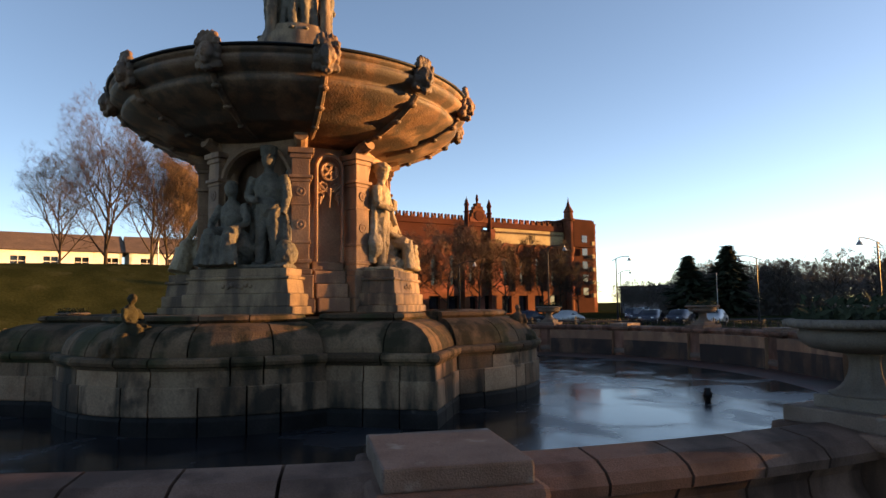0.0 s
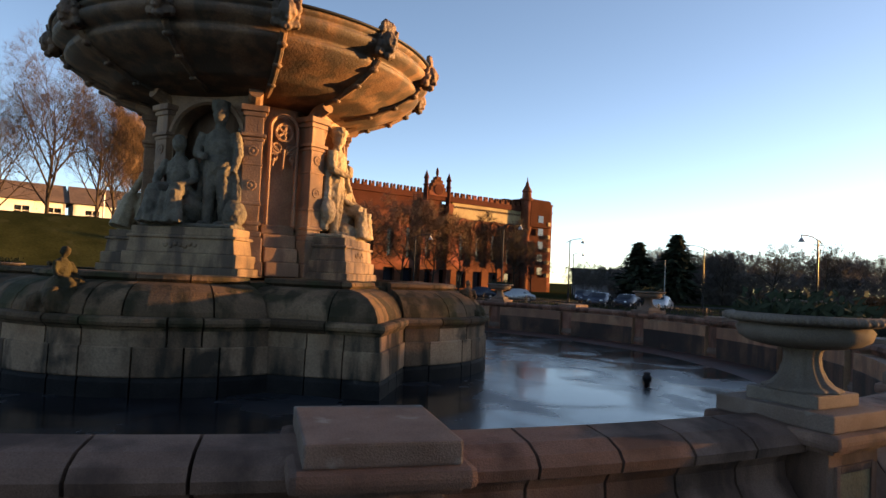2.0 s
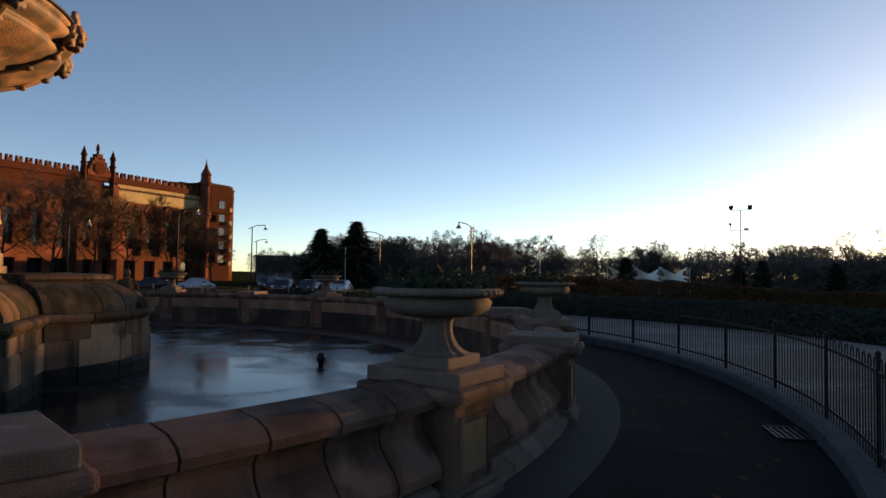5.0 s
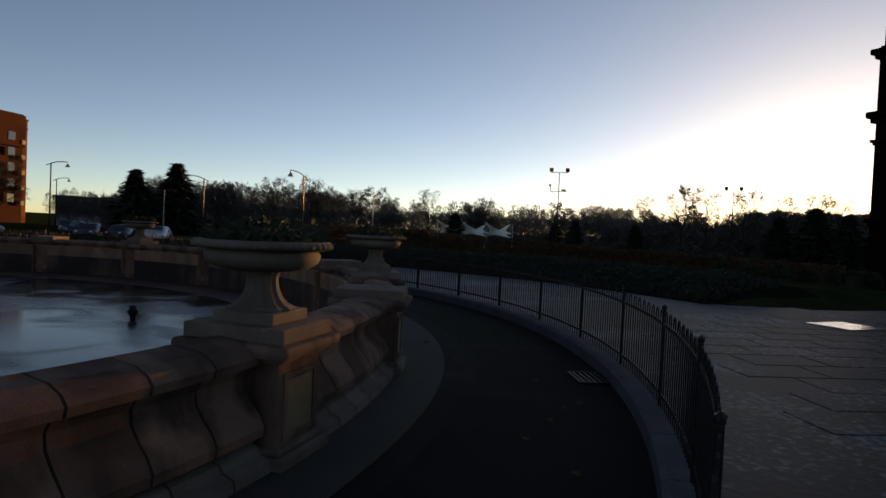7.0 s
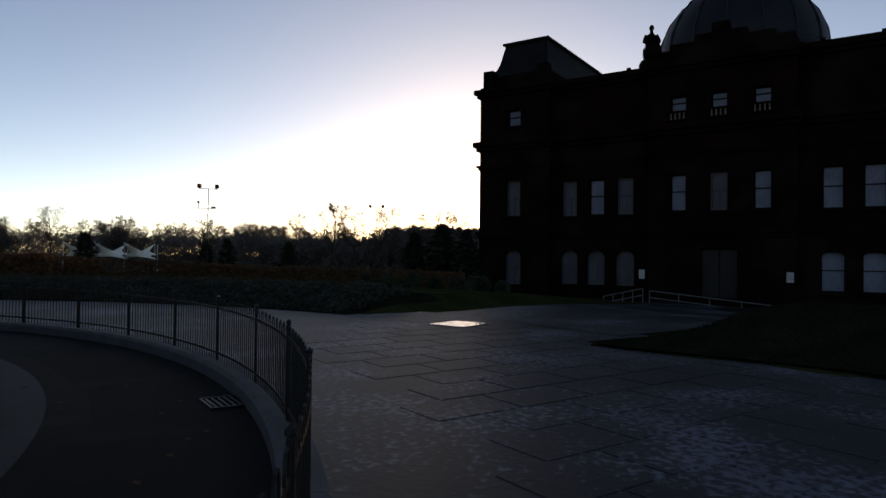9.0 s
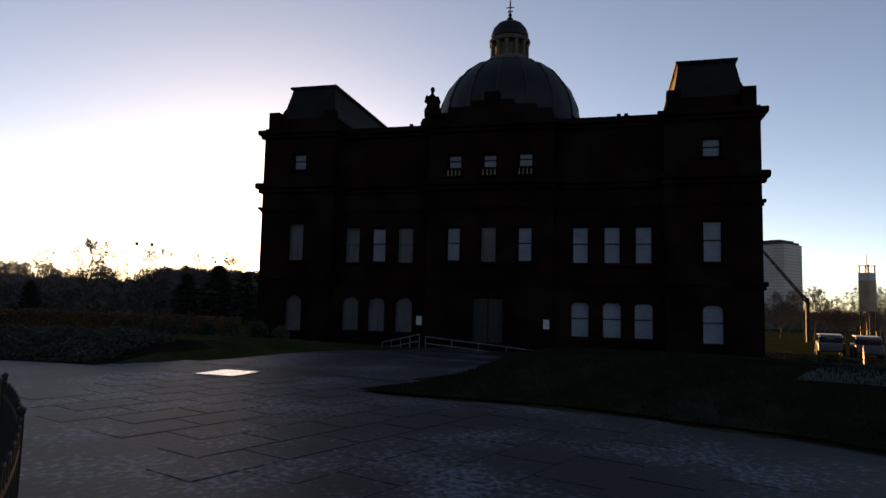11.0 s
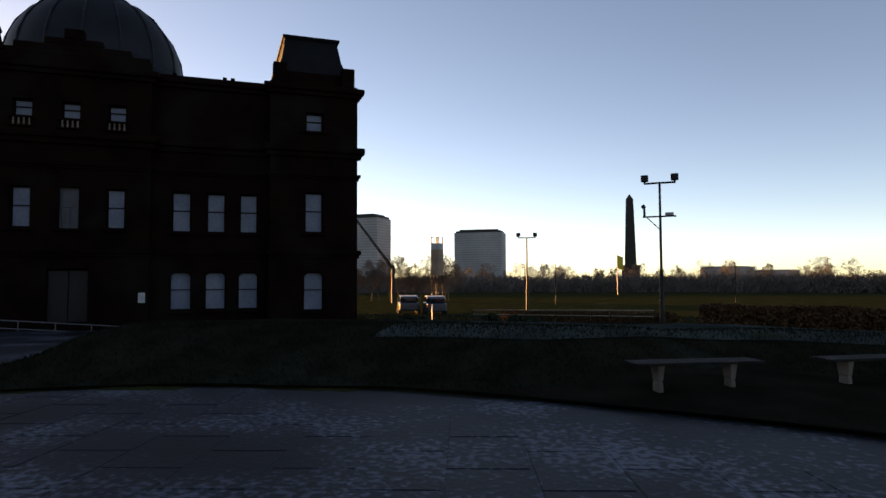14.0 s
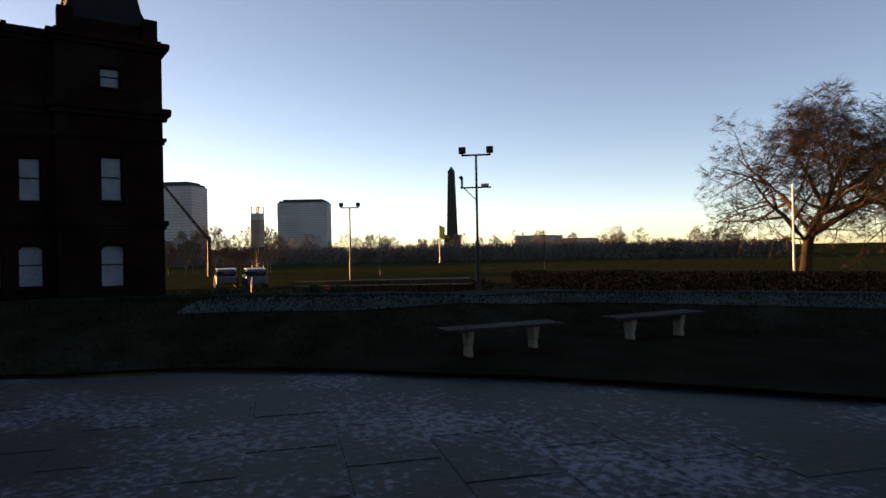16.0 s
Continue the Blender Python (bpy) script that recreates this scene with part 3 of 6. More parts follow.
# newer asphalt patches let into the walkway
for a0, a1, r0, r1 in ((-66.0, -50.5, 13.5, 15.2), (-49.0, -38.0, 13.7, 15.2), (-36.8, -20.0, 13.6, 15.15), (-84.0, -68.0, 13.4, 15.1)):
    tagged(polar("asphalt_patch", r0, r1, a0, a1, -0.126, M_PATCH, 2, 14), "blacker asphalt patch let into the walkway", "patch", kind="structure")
# dry leaves blown on the walkway
lrnd = random.Random(12)
LEAF = raw("fallen_leaf", [(0, 0, 0.004), (0.05, -0.035, 0.012), (0.12, 0, 0.005), (0.05, 0.035, 0.016)], [(0, 1, 2), (0, 2, 3)], M_HEDGE)
for i in range(26):
    a, r = radians(lrnd.uniform(-75, -15)), lrnd.uniform(13.0, 15.1)
    m = pose(RX + r * math.cos(a), RY + r * math.sin(a), -0.117, 0, 0, lrnd.uniform(0, 360))
    lf_ob = LEAF if i == 0 else new("fallen_leaf", LEAF.data)
    lf_ob.matrix_world = m
    tagged(lf_ob, "dry brown leaf lying on the walkway", "leaf", "fallen leaves")
# drain grate set in the walkway
gr = thing("drain_grate", pose(7.75, 4.35, -0.125, 0, 0, -40), "iron drain grate set in the walkway", "grate")
bm = bmesh.new()
for dx, dy, sx, sy in ((0, 0.29, 1.0, 0.03), (0, -0.29, 1.0, 0.03), (0.49, 0, 0.03, 0.58), (-0.49, 0, 0.03, 0.58)):
    add_box(bm, dx, dy, 0, sx, sy, 0.025)
part("frame", bm, M_IRON, gr)
bm = bmesh.new(); add_box(bm, 0, 0, 0, 0.03, 0.56, 0.02); bar = part("bar", bm, M_IRON, gr)
bar.location.x = -0.43
for i in range(1, 13):
    share("bar", bar.data, gr, pose(-0.43 + 0.072 * i, 0, 0))

# ---- railing ----
def make_hoop():
    bm = bmesh.new()
    pts = [(-0.055, 0.0)] + [(-0.055, 0.86)] + [(-0.055 * math.cos(radians(a)), 0.86 + 0.07 * math.sin(radians(a))) for a in (30, 60, 90, 120, 150)] + [(0.055, 0.86), (0.055, 0.0)]
    rings = []
    for i, (x, z) in enumerate(pts):
        p0, p1 = pts[max(0, i - 1)], pts[min(len(pts) - 1, i + 1)]
        d = Vector((p1[0] - p0[0], 0, p1[1] - p0[1])).normalized()
        nrm = Vector((d.z, 0, -d.x))
        rings.append([bm.verts.new(Vector((x, 0, z)) + (nrm * math.cos(q) + Vector((0, 1, 0)) * math.sin(q)) * 0.0085) for q in (0.8, 2.37, 3.93, 5.5)])
    for a, b in zip(rings, rings[1:]):
        for q in range(4):
            bm.faces.new((a[q], a[(q + 1) % 4], b[(q + 1) % 4], b[q]))
    me = bpy.data.meshes.new("hoop"); bmesh.ops.recalc_face_normals(bm, faces=bm.faces); bm.to_mesh(me); bm.free()
    me.materials.append(M_IRON)
    return me
HOOP = make_hoop()
PANEL_DEG = 7.5
RF = 15.52
fence0 = thing("railing_panel", Matrix.Identity(4), "black iron hoop-topped railing panel on a kerb", "railing", "railing round the fountain")
def flocal(a, r=RF):
    return (r * math.cos(radians(a)), r * math.sin(radians(a)))
bm = bmesh.new(); add_box(bm, *flocal(0), 0.05, 0.035, 0.035, 0.95, bevel=0.004); add_blob(bm, *flocal(0), 1.02, 0.028, 0.028, 0.032, 1, 1, 0); part("post", bm, M_IRON, fence0)
for z in (0.16, 0.84):
    vs, fs = swept([(*flocal(a), math.cos(radians(a)), math.sin(radians(a))) for a in np.linspace(0, PANEL_DEG, 7)], [(-0.006, z), (0.006, z), (0.006, z + 0.035), (-0.006, z + 0.035)])
    raw("rail", vs, fs, M_IRON, fence0)
for i in range(9):
    a = PANEL_DEG * (i + 0.5) / 9
    share("hoop", HOOP, fence0, pose(*flocal(a), 0.06, 0, 0, a + 90))
fence0.matrix_world = pose(RX, RY, 0)
for k in range(1, 48):
    copy_thing(fence0, pose(RX, RY, 0, 0, 0, PANEL_DEG * k))

# ---- fountain ----
FX, FY, FA = -4.02, 15.13, -99.6       # its axis, and the bearing of one of its four figure groups
fountain = thing("fountain", pose(FX, FY, 0, 0, 0, FA), "tall terracotta fountain with a wide bowl over figure niches", "fountain")

def rad(a, r):
    return (r * math.cos(radians(a)), r * math.sin(radians(a)))

base = raw("lobed_base", *swept([(*rad(a, 4.0), *rad(a, 1)) for a in np.linspace(0, 360, 61)], [(-4.0 + 0.01, 1.44), (0.3, 1.44), (0.4, -0.6), (-3.0, -0.6)]), M_MOSS, fountain, label="mossy lobed base in courses of stone")
COURSES = (("coping_slab", [(-1.7, 1.40), (-1.7, 1.53), (-0.80, 1.53), (-0.73, 1.51), (-0.71, 1.45), (-0.78, 1.40)], M_MOSS, 5, 2),
           ("pillow_stone", [(-1.0, 1.40), (-0.74, 1.40), (-0.52, 1.36), (-0.32, 1.27), (-0.18, 1.13), (-0.11, 0.98), (-0.10, 0.90), (-1.0, 0.90)], M_MOSS, 6, 2),
           ("string_course", [(-0.6, 0.90), (0.0, 0.895), (0.055, 0.87), (0.07, 0.82), (0.05, 0.77), (0.0, 0.745), (-0.02, 0.70), (-0.6, 0.70)], M_MOSS, 7, 2),
           ("upper_block", [(-0.6, 0.70), (-0.04, 0.70), (-0.03, 0.46), (-0.6, 0.46)], M_BLOCK, 7, 3),
           ("wall_block", [(-0.6, 0.46), (-0.015, 0.46), (0.005, 0.445), (0.012, 0.04), (0.0, 0.02), (-0.6, 0.02)], M_BLOCK, 9, 3),
           ("wet_block", [(-0.6, 0.02), (-0.02, 0.02), (0.01, -0.05), (0.01, -0.6), (-0.6, -0.6)], M_WET, 9, 3))
# plan of the base: four round lobes, and a square corner standing out between each two
LC, LR, SQ, SN = 2.42, 3.28, 4.42, 2.6        # middle and radius of a lobe, half-side of the square, where a lobe meets it
LA = math.degrees(math.asin(SN / LR))
def jog(i, n):
    """Uneven widths of the stones in a course."""
    return 0.0 if i in (0, n) else 0.22 * 2 * LA / n * math.sin(i * 2.7 + n)
for q in range(4):
    rot = Matrix.Rotation(radians(90 * q), 2)
    for nm, prof, mt, nl, nc in COURSES:
        for i in range(nl):
            a0, a1 = -LA + 2 * LA * i / nl + 0.25 + jog(i, nl), -LA + 2 * LA * (i + 1) / nl - 0.25 + jog(i + 1, nl)
            pts = []
            for a in np.linspace(a0, a1, 5):
                p, n = rot @ Vector((LC + LR * math.cos(radians(a)), LR * math.sin(radians(a)))), rot @ Vector(rad(a, 1))
                pts.append((p.x, p.y, n.x, n.y))
            vs, fs = swept(pts, prof)
            raw(nm, vs, fs, mt, base)
        for side in range(2):
            for i in range(nc):
                s0, s1 = SN + (SQ - SN) * i / nc, SN + (SQ - SN) * (i + 1) / nc
                e0 = 0.011 if i else -0.45
                pts = []
                for s, last in ((s0 + e0, False), (s1 - (0 if i == nc - 1 else 0.011), i == nc - 1)):
                    p = Vector((SQ, s)) if side == 0 else Vector((s, SQ))
                    n = Vector((1, 1)) if last else (Vector((1, 0)) if side == 0 else Vector((0, 1)))
                    p, n = rot @ p, rot @ n
                    pts.append((p.x, p.y, n.x, n.y))
                vs, fs = swept(pts, prof)
                raw(nm, vs, fs, mt, base)

# bronze-dark figure groups riding on the lobes' rims
def figure_mesh(name, build, material, voxel, folds=0.0):
    bm = bmesh.new()
    build(bm)
    ob = part(name, bm, material)
    md = ob.modifiers.new("merge", 'REMESH'); md.mode, md.voxel_size, md.use_smooth_shade = 'VOXEL', voxel, True
    if folds:
        tx = bpy.data.textures.new("folds", 'CLOUDS'); tx.noise_scale, tx.noise_depth = 0.07, 2
        dp = ob.modifiers.new("folds", 'DISPLACE'); dp.texture, dp.strength, dp.mid_level = tx, folds, 0.5
    ms = ob.modifiers.new("soften", 'SMOOTH'); ms.factor, ms.iterations = 0.5, 1
    return ob

core = raw("core", *swept([(*rad(a, 1.5), *rad(a, 1)) for a in np.linspace(0, 360, 33)], [(-1.4, 1.4), (0, 1.4), (0, 5.5), (-1.4, 5.5)]), M_TERRA, fountain, label="terracotta core behind the niches")

def mesh_of(name, build, material):
    bm = bmesh.new()
    build(bm)
    me = bpy.data.meshes.new(name); bmesh.ops.recalc_face_normals(bm, faces=bm.faces); bm.to_mesh(me); bm.free()
    me.materials.append(material)
    return me
PIL = mesh_of("pilaster", lambda bm: add_box(bm, 0, 0, 2.43, 0.38, 0.40, 2.5, bevel=0.02), M_TERRA)
PIL_PIECES = []
for z, w, d, h, bv in ((1.53, 0.62, 0.56, 0.28, 0.02), (1.81, 0.56, 0.5, 0.5, 0.03), (2.31, 0.5, 0.46, 0.12, 0.03)):
    PIL_PIECES.append(("plinth_course", mesh_of("plinth_course", lambda bm: add_box(bm, 0, 0, z, w, d, h, bevel=bv), M_TERRA)))
for z, w, h in ((2.55, 0.46, 0.08), (2.95, 0.44, 0.06), (3.75, 0.42, 0.05), (4.25, 0.44, 0.06), (4.33, 0.5, 0.07), (4.75, 0.46, 0.10), (4.85, 0.55, 0.12)):
    PIL_PIECES.append(("band", mesh_of("band", lambda bm: add_box(bm, 0, 0, z, w, w, h, bevel=0.018), M_TERRA)))
for z in (3.35, 4.05):
    PIL_PIECES.append(("boss", mesh_of("boss", lambda bm: (add_lathe(bm, [(0.11, 0.0), (0.105, 0.02), (0.075, 0.022), (0.06, 0.012), (0.035, 0.02), (0.01, 0.03)], 14), bmesh.ops.transform(bm, matrix=pose(0, 0.198, z, -90), verts=bm.verts)), M_TERRA)))
# bracket that curves out under the bowl
BRK = [(-0.02, 4.9), (0.06, 5.02), (0.2, 5.13), (0.42, 5.21)]
for (y0, z0), (y1, z1) in zip(BRK, BRK[1:]):
    PIL_PIECES.append(("bracket_stone", mesh_of("bracket_stone", lambda bm: add_tube(bm, (0, y0, z0), (0, y1, z1), 0.15, 0.15, 10), M_TERRA)))

def make_niche():
    """Round-arched hood between two pilasters."""
    bm = bmesh.new()
    w, R, zc, zt = 1.0, 0.74, 4.25, 5.42
    n = 16
    ang = [180 - 180 * i / n for i in range(n + 1)]
    inner = [(R * math.cos(radians(a)), zc + R * math.sin(radians(a))) for a in ang]
    outer = [(max(-w, min(w, 1.6 * R * math.cos(radians(a)))), zt if 20 < a < 160 else zc + (zt - zc) * min(1, math.sin(radians(a)) * 2.9)) for a in ang]
    inner = [(-R, 2.3)] + inner + [(R, 2.3)]
    outer = [(-w, 2.3)] + outer + [(w, 2.3)]
    f = [[bm.verts.new((x, y, z)) for x, z in row] for row, y in ((inner, 0.0), (outer, 0.0), (inner, -0.45), (outer, -0.45))]
    for i in range(len(inner) - 1):
        bm.faces.new((f[0][i], f[0][i + 1], f[1][i + 1], f[1][i]))
        bm.faces.new((f[0][i], f[2][i], f[2][i + 1], f[0][i + 1]))
        bm.faces.new((f[2][i], f[3][i], f[3][i + 1], f[2][i + 1]))
    for i in range(n):
        a0, a1 = radians(180 * i / n), radians(180 * (i + 1) / n)
        add_tube(bm, ((R + 0.07) * math.cos(a0), 0.03, zc + (R + 0.07) * math.sin(a0)), ((R + 0.07) * math.cos(a1), 0.03, zc + (R + 0.07) * math.sin(a1)), 0.06, 0.06, 6)
    me = bpy.data.meshes.new("niche_arch"); bmesh.ops.recalc_face_normals(bm, faces=bm.faces); bm.to_mesh(me); bm.free()
    me.materials.append(M_TERRA)
    return me
NICHE = make_niche()

PANEL = mesh_of("panel", lambda bm: add_box(bm, 0, -0.3, 1.5, 0.8, 0.12, 3.9), M_TERRA)
PANEL_STEPS = [mesh_of("panel_step", lambda bm: add_box(bm, 0, -0.3 + d / 2, z, 0.72, d, h, bevel=0.03), M_TERRA) for z, d, h in ((1.53, 0.62, 0.3), (1.83, 0.5, 0.3), (2.13, 0.38, 0.28), (2.41, 0.26, 0.2))]
def make_tracery():
    bm = bmesh.new()
    def ring(cx, cz, r, t, a0=0, a1=360, n=16):
        for i in range(n):
            b0, b1 = radians(a0 + (a1 - a0) * i / n), radians(a0 + (a1 - a0) * (i + 1) / n)
            add_tube(bm, (cx + r * math.cos(b0), 0, cz + r * math.sin(b0)), (cx + r * math.cos(b1), 0, cz + r * math.sin(b1)), t, t, 5)
    ring(0, 4.62, 0.30, 0.045, 0, 180, 14)
    ring(0, 4.56, 0.19, 0.03)
    for k in range(5):
        ring(0.1 * math.cos(k * 1.257), 4.56 + 0.1 * math.sin(k * 1.257), 0.075, 0.02, n=8)
    for sx in (-1, 1):
        add_tube(bm, (sx * 0.3, 0, 4.62), (sx * 0.3, 0, 2.6), 0.04, 0.04, 6)
        add_tube(bm, (sx * 0.29, 0, 4.3), (sx * 0.06, 0, 4.12), 0.04, 0.03, 5)
        ring(sx * 0.16, 4.22, 0.1, 0.028, n=10)
        ring(sx * 0.22, 4.02, 0.08, 0.025, n=8)
        add_tube(bm, (sx * 0.2, 0, 4.0), (sx * 0.22, 0, 3.82), 0.04, 0.012, 5)
    add_tube(bm, (0, 0, 4.2), (0, 0, 3.78), 0.05, 0.015, 6)
    me = bpy.data.meshes.new("tracery"); bmesh.ops.recalc_face_normals(bm, faces=bm.faces); bm.to_mesh(me); bm.free()
    me.materials.append(M_TERRA)
    return me
TRAC = make_tracery()

def make_pedestal():
    bm = bmesh.new()
    add_box(bm, 0, 0, 1.5, 2.5, 1.7, 0.16, bevel=0.02); add_box(bm, 0, 0, 1.66, 2.36, 1.6, 0.26, bevel=0.03); add_box(bm, 0, 0, 1.92, 2.22, 1.5, 0.30, bevel=0.02, taper=0.96)
    add_box(bm, 0, 0, 2.20, 2.24, 1.52, 0.06, bevel=0.02); add_box(bm, 0, 0, 2.26, 2.1, 1.42, 0.16, bevel=0.02)
    for k in range(7):
        add_blob(bm, -0.3 + 0.1 * k, 0.74, 2.07 + 0.03 * math.sin(k * 2.1), 0.055, 0.025, 0.05, k, 1, 0.3)
    me = bpy.data.meshes.new("pedestal"); bmesh.ops.recalc_face_normals(bm, faces=bm.faces); bm.to_mesh(me); bm.free()
    me.materials.append(M_PEDESTAL)
    return me
PED = make_pedestal()
for q in range(4):
    a = 90 * q
    share("pedestal", PED, fountain, pose(*rad(a, 2.02), 0, 0, 0, a - 90))
    share("niche_arch", NICHE, fountain, pose(*rad(a, 1.98), 0, 0, 0, a - 90))
    for s in (-26.5, 26.5):
        pil = share("pilaster", PIL, fountain, pose(*rad(a + s, 2.05), 0, 0, 0, a + s - 90))
        for nm, me in PIL_PIECES:
            share(nm, me, pil, Matrix.Identity(4))
    pan = share("panel", PANEL, fountain, pose(*rad(a + 45, 1.95), 0, 0, 0, a + 45 - 90))
    for me in PANEL_STEPS:
        share("panel_step", me, pan, Matrix.Identity(4))
    share("tracery", TRAC, fountain, pose(*rad(a + 45, 1.97), 0, 0, 0, a + 45 - 90))

# stone figure groups in the niches
def standing(bm, x, y, z, s, seed, lean=0.0):
    L = lambda px, py, pz: (x + px * s, y + py * s, z + pz * s)
    for sx in (-1, 1):
        add_tube(bm, L(sx * 0.13, 0.05 * sx, 0.0), L(sx * 0.12, 0.03, 0.5), 0.085 * s, 0.1 * s, 8); add_tube(bm, L(sx * 0.12, 0.03, 0.5), L(sx * 0.1, 0, 0.95), 0.1 * s, 0.15 * s, 8)
        add_blob(bm, *L(sx * 0.14, 0.12, 0.05), 0.09 * s, 0.18 * s, 0.06 * s, seed, 1, 0)
        add_tube(bm, L(sx * 0.26, 0, 1.5), L(sx * 0.36, 0.05, 1.18), 0.1 * s, 0.075 * s, 8)
    add_tube(bm, L(0.36, 0.05, 1.18), L(0.1, 0.26, 1.08), 0.07 * s, 0.055 * s, 8); add_tube(bm, L(-0.36, 0.05, 1.18), L(-0.34, 0.18, 0.85), 0.07 * s, 0.055 * s, 8)
    add_blob(bm, *L(0, 0, 1.0), 0.23 * s, 0.18 * s, 0.22 * s, seed, 2, 0.1); add_blob(bm, *L(0, 0, 1.32), 0.27 * s, 0.18 * s, 0.3 * s, seed + 1, 2, 0.08)
    add_tube(bm, L(0, 0, 1.5), L(0, 0.02, 1.7), 0.09 * s, 0.075 * s, 8); add_blob(bm, *L(0, 0.03, 1.79), 0.115 * s, 0.135 * s, 0.155 * s, seed + 2, 2, 0.05)
    for k in range(7):
        b = -1.4 + 0.45 * k
        add_tube(bm, L(0.24 * math.sin(b), -0.17 * math.cos(b), 1.45), L(0.34 * math.sin(b), -0.26 * math.cos(b), 0.1), 0.07 * s, 0.09 * s, 6)

def seated(bm, x, y, z, s, seed):
    L = lambda px, py, pz: (x + px * s, y + py * s, z + pz * s)
    add_blob(bm, *L(0, -0.15, 0.35), 0.42 * s, 0.38 * s, 0.4 * s, seed, 2, 0.2)
    for sx in (-1, 1):
        add_tube(bm, L(sx * 0.14, 0, 0.62), L(sx * 0.2, 0.42, 0.58), 0.16 * s, 0.13 * s, 8); add_tube(bm, L(sx * 0.2, 0.42, 0.58), L(sx * 0.2, 0.46, 0.05), 0.12 * s, 0.14 * s, 8)
        add_tube(bm, L(sx * 0.24, -0.05, 1.15), L(sx * 0.36, 0.08, 0.8), 0.085 * s, 0.07 * s, 8); add_tube(bm, L(sx * 0.36, 0.08, 0.8), L(sx * 0.2, 0.32, 0.68), 0.065 * s, 0.055 * s, 8)
    add_blob(bm, *L(0, -0.05, 0.92), 0.24 * s, 0.19 * s, 0.36 * s, seed + 1, 2, 0.1); add_tube(bm, L(0, -0.04, 1.2), L(0, 0, 1.36), 0.08 * s, 0.07 * s, 8)
    add_blob(bm, *L(0, 0.02, 1.45), 0.12 * s, 0.14 * s, 0.16 * s, seed + 2, 2, 0.05)
    for k in range(5):
        add_tube(bm, L(-0.25 + 0.12 * k, 0.4, 0.55), L(-0.34 + 0.17 * k, 0.5, 0.02), 0.07 * s, 0.09 * s, 6)

def group_a(bm):
    standing(bm, -0.35, 0.1, 2.44, 1.26, 1); add_tube(bm, (-0.35, 0.14, 4.78), (-0.35, 0.13, 4.98), 0.17, 0.19, 10)
    seated(bm, 0.45, 0.2, 2.44, 1.15, 4); add_box(bm, 0, 0, 2.4, 1.9, 1.25, 0.08, bevel=0.03)
    add_tube(bm, (-0.85, 0.1, 2.44), (-0.72, 0.0, 4.5), 0.05, 0.04, 6); add_blob(bm, -0.78, 0.2, 2.75, 0.24, 0.3, 0.32, 9, 2, 0.3)
def group_b(bm):
    standing(bm, 0.35, 0.2, 2.44, 1.24, 11); add_blob(bm, 0.35, 0.22, 4.78, 0.21, 0.22, 0.15, 12, 2, 0.05)
    seated(bm, -0.45, 0.2, 2.44, 1.1, 14); add_box(bm, 0, 0, 2.4, 1.9, 1.25, 0.08, bevel=0.03)
    add_blob(bm, -0.1, 0.35, 2.62, 0.3, 0.25, 0.22, 15, 2, 0.3); add_tube(bm, (-0.75, 0.4, 3.2), (-0.95, 0.5, 2.45), 0.16, 0.28, 8)
    add_blob(bm, 0.75, 0.2, 3.0, 0.2, 0.16, 0.3, 16, 2, 0.2)
ga = figure_mesh("statue", group_a, M_STATUE, 0.022, 0.05)
tagged(ga, "weathered stone group of a standing and a seated figure", "statue", "statue groups in the niches")
gb = figure_mesh("statue", group_b, M_BUFF, 0.022, 0.05)
tagged(gb, "pale stone group of a turbaned standing figure and a seated one", "statue", "statue groups in the niches")
for q, src in ((0, ga), (1, gb), (2, ga), (3, gb)):
    m = pose(FX, FY, 0, 0, 0, FA + 90 * q) @ pose(*rad(0, 2.02), 0.02, 0, 0, -90)
    if q < 2:
        src.matrix_world = m
    else:
        copy_thing(src, m)

def rim_figure(bm):
    add_blob(bm, -0.1, 0, 1.12, 0.34, 0.5, 0.34, 1, 2, 0.35)
    for k in range(9):
        a = -1.2 + 0.3 * k
        add_blob(bm, 0.1 + 0.12 * math.cos(a * 2), 0.5 * math.sin(a), 0.98 + 0.08 * math.cos(k * 2.2), 0.17, 0.14, 0.15, 2 + k, 1, 0.4)
    seated(bm, -0.05, 0.0, 1.12, 0.62, 51)
    add_blob(bm, 0.25, 0.12, 1.15, 0.16, 0.13, 0.2, 31, 2, 0.3); add_blob(bm, 0.22, -0.2, 1.1, 0.14, 0.14, 0.18, 32, 2, 0.3)
rf = figure_mesh("rim_sculpture", rim_figure, M_MOSS, 0.03, 0.06)
tagged(rf, "worn seated figure sculpture on the fountain's rim", "sculpture", "sculptures on the rim")
for q in range(4):
    m = pose(FX, FY, 0, 0, 0, FA + 90 * q - 4) @ pose(5.36, 0, 0.08) @ Matrix.Diagonal((0.9, 0.95, 0.86, 1))
    if q:
        copy_thing(rf, m)
    else:
        rf.matrix_world = m

# bowl
bowl_prof = [(1.2, 5.25), (2.0, 5.28), (2.5, 5.38), (2.95, 5.48), (3.1, 5.52), (3.16, 5.58), (3.5, 5.72), (3.8, 5.86), (3.97, 5.98), (4.02, 6.04), (4.0, 6.1), (3.93, 6.12), (4.0, 6.17), (4.16, 6.24), (4.25, 6.33), (4.25, 6.4), (4.17, 6.43), (4.2, 6.46), (4.27, 6.49), (4.27, 6.54), (4.1, 6.56), (3.7, 6.35), (2.5, 6.1), (0.6, 6.0)]
BS, BZ = 0.965, -0.14              # the bowl as a whole, narrowed and lowered
bowl_prof = [(r * BS, z + BZ) for r, z in bowl_prof]
